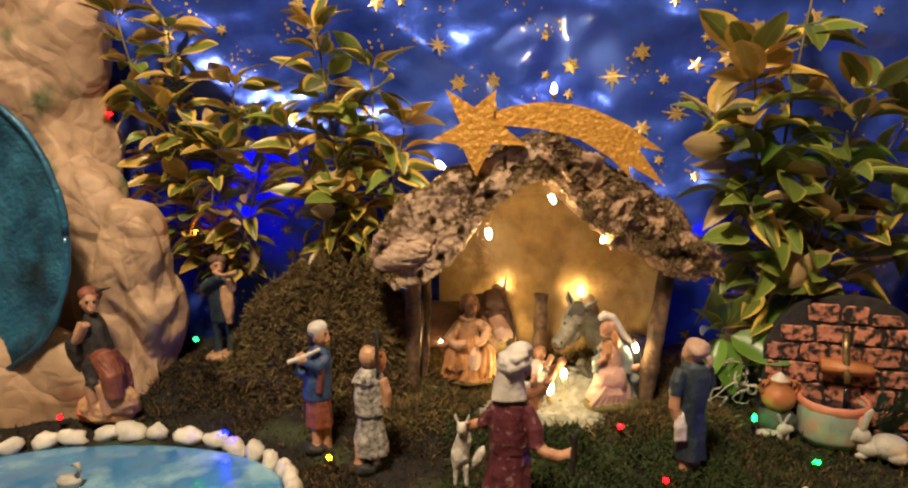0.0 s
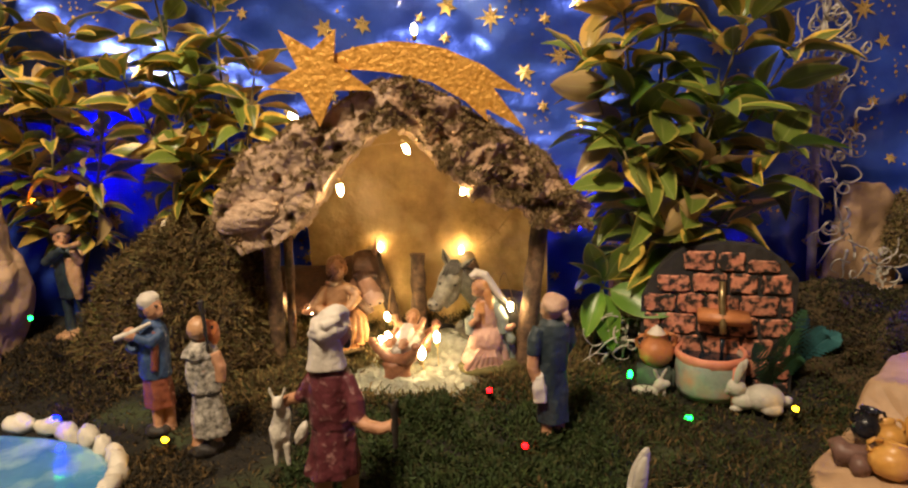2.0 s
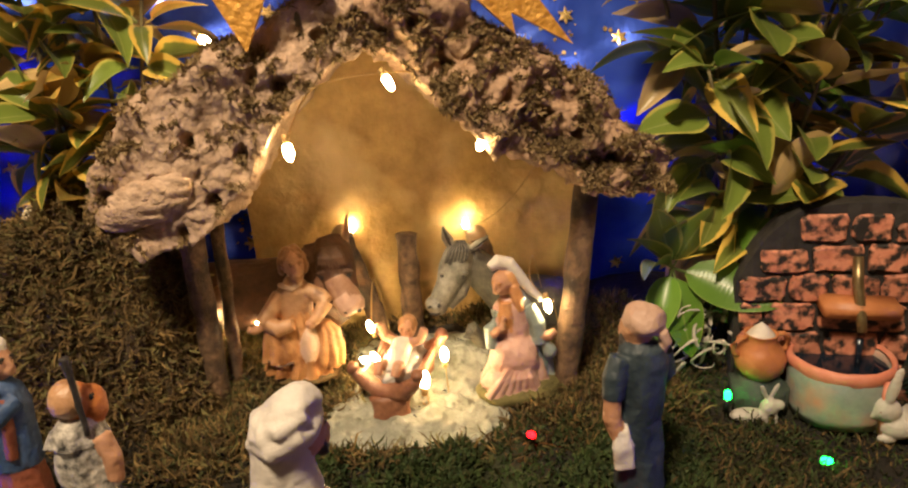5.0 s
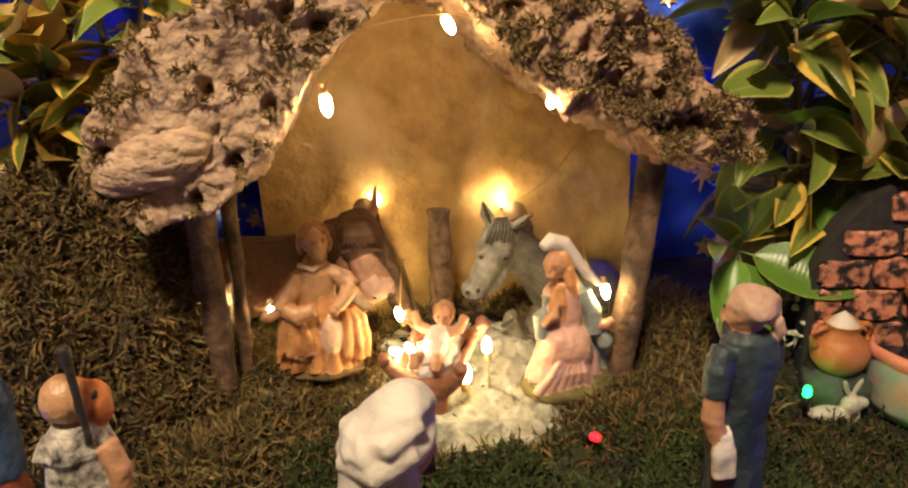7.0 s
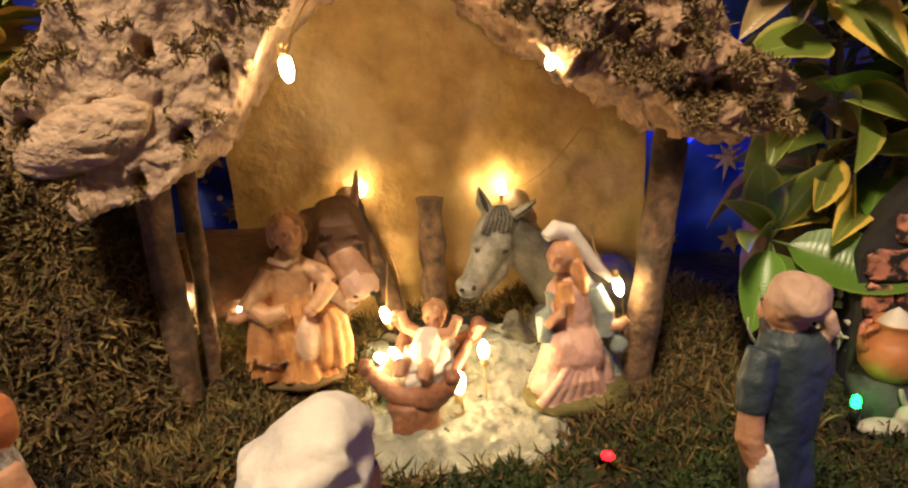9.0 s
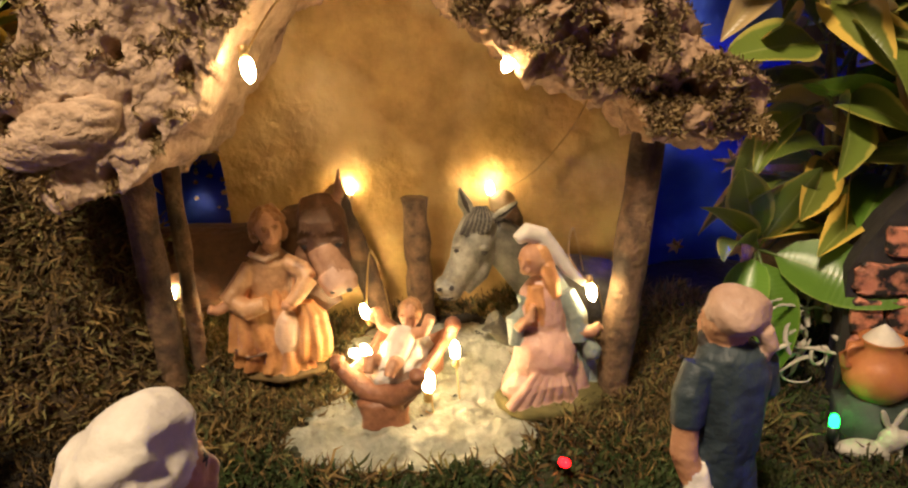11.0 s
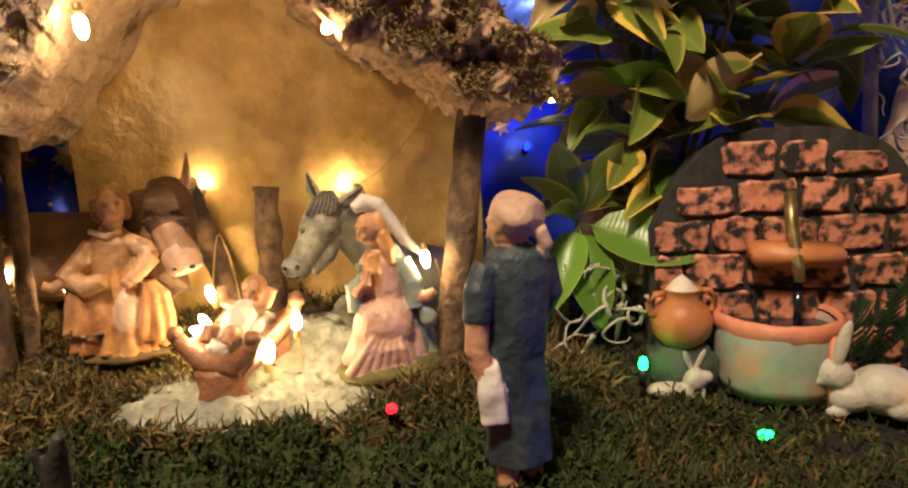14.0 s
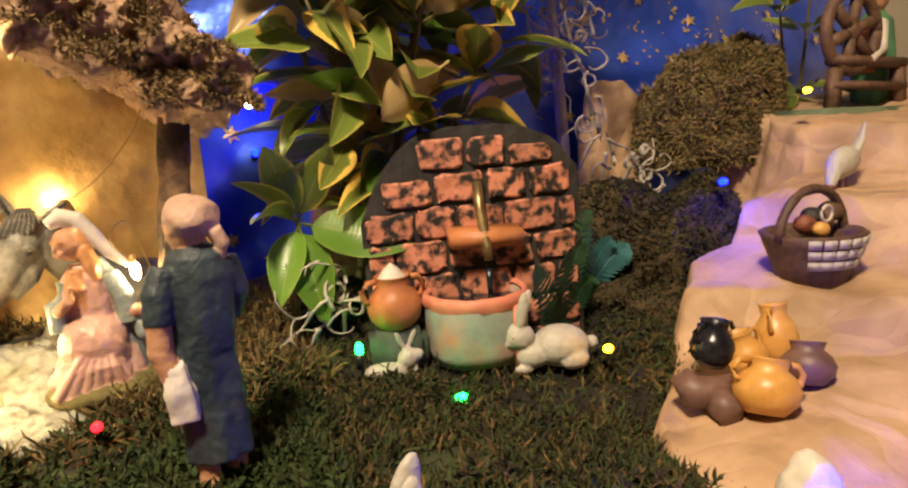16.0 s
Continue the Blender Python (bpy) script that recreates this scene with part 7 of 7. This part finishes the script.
# paper and cork pieces behind
s = rock((0.685, 0.925, 0.0), (0.048, 0.02, 0.185), 12.0, 0.5, 0.012, 18, 70, 50)
solid("paper_rock", s, kraft, "crumpled tan paper rock before the foil", "rock")
s = rock((0.395, 0.885, 0.0), (0.045, 0.018, 0.150), 14.0, 0.35, 0.010, 20, 70, 50)
solid("cork_block", s, bark_pale, "upright grey-brown cork block behind the fountain", "cork block")
s = rock((0.458, 0.520, -0.045), (0.017, 0.015, 0.046), 15.0, 0.7, 0.006, 40, 60, 40)
solid("paper_rock", s, pebble, "small white crumpled paper rock lit blue", "rock")

# ---- fairy lights ----
def fairy(at, ahead=(0, 0, -1), size=1.0, label="warm white fairy light bulb"):
    t = thing("fairy_light", at, label, "light bulb", "warm fairy lights")
    at, d = Vector(at), Vector(ahead).normalized()
    sh = Shape()
    pts = [at + d * (k - 0.5) * 0.0105 * size for k in (0.0, 0.15, 0.6, 0.88, 1.0)]
    sh.tube(pts, [0.0016 * size, 0.0027 * size, 0.0029 * size, 0.0018 * size, 0.0006], 12)
    part("bulb", sh, clear_bulb, t)
    sh = Shape()
    sh.tube([at - d * 0.0050 * size, at - d * 0.0105 * size], 0.0020 * size, 10)
    part("socket", sh, wire_copper, t)
    return t


for at, ahead, size in (((0.043, 0.765, 0.213), (0.1, 0, -1), 1.15), ((0.168, 0.756, 0.209), (-0.4, -0.6, -0.5), 1.05), ((0.112, 0.760, 0.252), (0.5, -0.2, -1), 1.0),
                        ((0.066, 0.898, 0.124), (0, 0, 1), 0.9), ((0.166, 0.894, 0.118), (0, 0, 1), 0.9), ((-0.015, 0.846, 0.061), (0.4, -0.2, -1), 0.8), ((-0.0480, 0.8385, 0.074), (0, 0, 1), 0.9),
                        ((0.2165, 0.794, 0.074), (0.1, -0.3, -1), 1.0), ((0.076, 0.838, 0.053), (-0.3, 0, 1), 1.0), ((0.080, 0.797, 0.045), (-0.5, -0.3, 1), 0.9),
                        ((0.134, 0.800, 0.040), (0, 0, 1), 1.1), ((0.117, 0.790, 0.025), (0.1, 0, 1), 1.3), ((0.071, 0.815, 0.034), (-0.6, -0.4, 0.5), 1.0), ((0.096, 0.812, 0.042), (1, 0, 0.2), 0.8),
                        ((0.290, 0.772, 0.170), (0.7, -0.3, -0.5), 1.0), ((0.121, 0.852, 0.376), (0, 0, 1), 1.15), ((-0.014, 0.832, 0.286), (0.7, 0, -0.6), 1.1), ((0.235, 0.90, 0.235), (0.5, -0.3, 1), 0.8)):
    fairy(at, ahead, size)

s = Shape()


def wire(*pts):
    pts = [Vector(p) for p in pts]
    out = []
    for k in range(len(pts) - 1):
        p0, p1, p2, p3 = pts[max(0, k - 1)], pts[k], pts[k + 1], pts[min(len(pts) - 1, k + 2)]
        for j in range(8):
            t = j / 8
            out.append(0.5 * (2 * p1 + (p2 - p0) * t + (2 * p0 - 5 * p1 + 4 * p2 - p3) * t * t + (3 * p1 - p0 - 3 * p2 + p3) * t ** 3))
    out.append(pts[-1])
    return out


cable = thing("light_cable", (0.12, 0.83, 0.0), "thin copper wire of the fairy lights", "cable")
for pts in (((0.043, 0.768, 0.222), (0.06, 0.80, 0.25), (0.111, 0.775, 0.258), (0.14, 0.80, 0.25), (0.168, 0.77, 0.218)), ((0.166, 0.895, 0.11), (0.20, 0.893, 0.13), (0.232, 0.89, 0.17), (0.24, 0.885, 0.21)),
            ((0.214, 0.80, 0.080), (0.205, 0.803, 0.095), (0.215, 0.84, 0.10), (0.226, 0.86, 0.06)), ((0.225, 0.815, 0.07), (0.23, 0.83, 0.03), (0.20, 0.86, 0.01)),
            ((0.076, 0.838, 0.045), (0.082, 0.85, 0.09), (0.088, 0.862, 0.06), (0.092, 0.865, 0.01)), ((0.117, 0.79, 0.018), (0.118, 0.788, 0.004), (0.11, 0.80, 0.001)), ((0.134, 0.80, 0.034), (0.135, 0.803, 0.004)),
            ((0.066, 0.899, 0.115), (0.068, 0.899, 0.06), (0.07, 0.895, 0.02)), ((0.121, 0.852, 0.368), (0.115, 0.85, 0.34), (0.11, 0.85, 0.31))):
    sh = Shape()
    sh.tube(wire(*pts), 0.0006, 6)
    part("wire", sh, wire_copper, cable)


def led(at, material, colour, ahead=(0, 0, 1), size=1.0, stake=True):
    t = thing("led_light", at, "small round " + colour + " led light of a chain", "led light", "coloured led lights")
    at, d = Vector(at), Vector(ahead).normalized()
    sh = Shape()
    sh.tube([at - d * 0.003 * size, at + d * 0.001 * size, at + d * 0.0032 * size, at + d * 0.0042 * size], [0.0025 * size, 0.0026 * size, 0.0018 * size, 0.0004], 12)
    part("lens", sh, material, t)
    if stake:
        sh = Shape()
        sh.tube([at - d * 0.003 * size, at - d * 0.013 * size], [0.0034 * size, 0.0028 * size], 10)
        part("holder", sh, dark_plastic, t)


for at, material, colour, ahead in (((0.335, 0.738, 0.014), led_green, "green", (0, 0, 1)), ((0.378, 0.684, -0.010), led_green, "green", (0.3, -1, 0.6)), ((0.188, 0.728, 0.006), led_red, "red", (0.3, -1, 0.5)),
                                    ((0.214, 0.642, -0.010), led_red, "red", (-0.5, -1, 0.6)), ((0.472, 0.667, 0.004), led_yellow, "yellow", (-0.3, -1, 0.4)), ((-0.119, 0.662, -0.002), led_yellow, "yellow", (0, -1, 0.6)),
                                    ((-0.042, 0.768, 0.002), led_green, "green", (0, 0.3, 1)), ((-0.242, 0.703, 0.004), led_blue, "blue", (-0.2, -1, 0.7)), ((-0.436, 0.722, 0.010), led_red, "red", (0.5, -1, 0.3)),
                                    ((-0.301, 0.780, 0.084), led_green, "green", (0.6, -1, 0.2)), ((-0.452, 0.905, 0.350), led_red, "red", (0, -1, 0)), ((-0.455, 0.89, 0.456), led_green, "green", (0, -1, 0)),
                                    ((-0.318, 0.925, 0.215), led_blue_big, "blue", (0.2, -0.6, 0.6)), ((0.646, 0.738, 0.086), led_blue, "blue", (-0.3, -1, 0.2)), ((0.772, 0.760, 0.153), led_yellow, "yellow", (-0.3, -1, 0)),
                                    ((-0.328, 0.862, 0.200), led_orange, "orange", (-0.6, 0.3, 0.2)), ((0.316, 0.918, 0.138), led_blue, "blue", (0, -0.6, 0.3)), ((0.455, 0.497, -0.012), led_blue_big, "blue", (0.1, 1, 0.3))):
    led(at, material, colour, ahead)
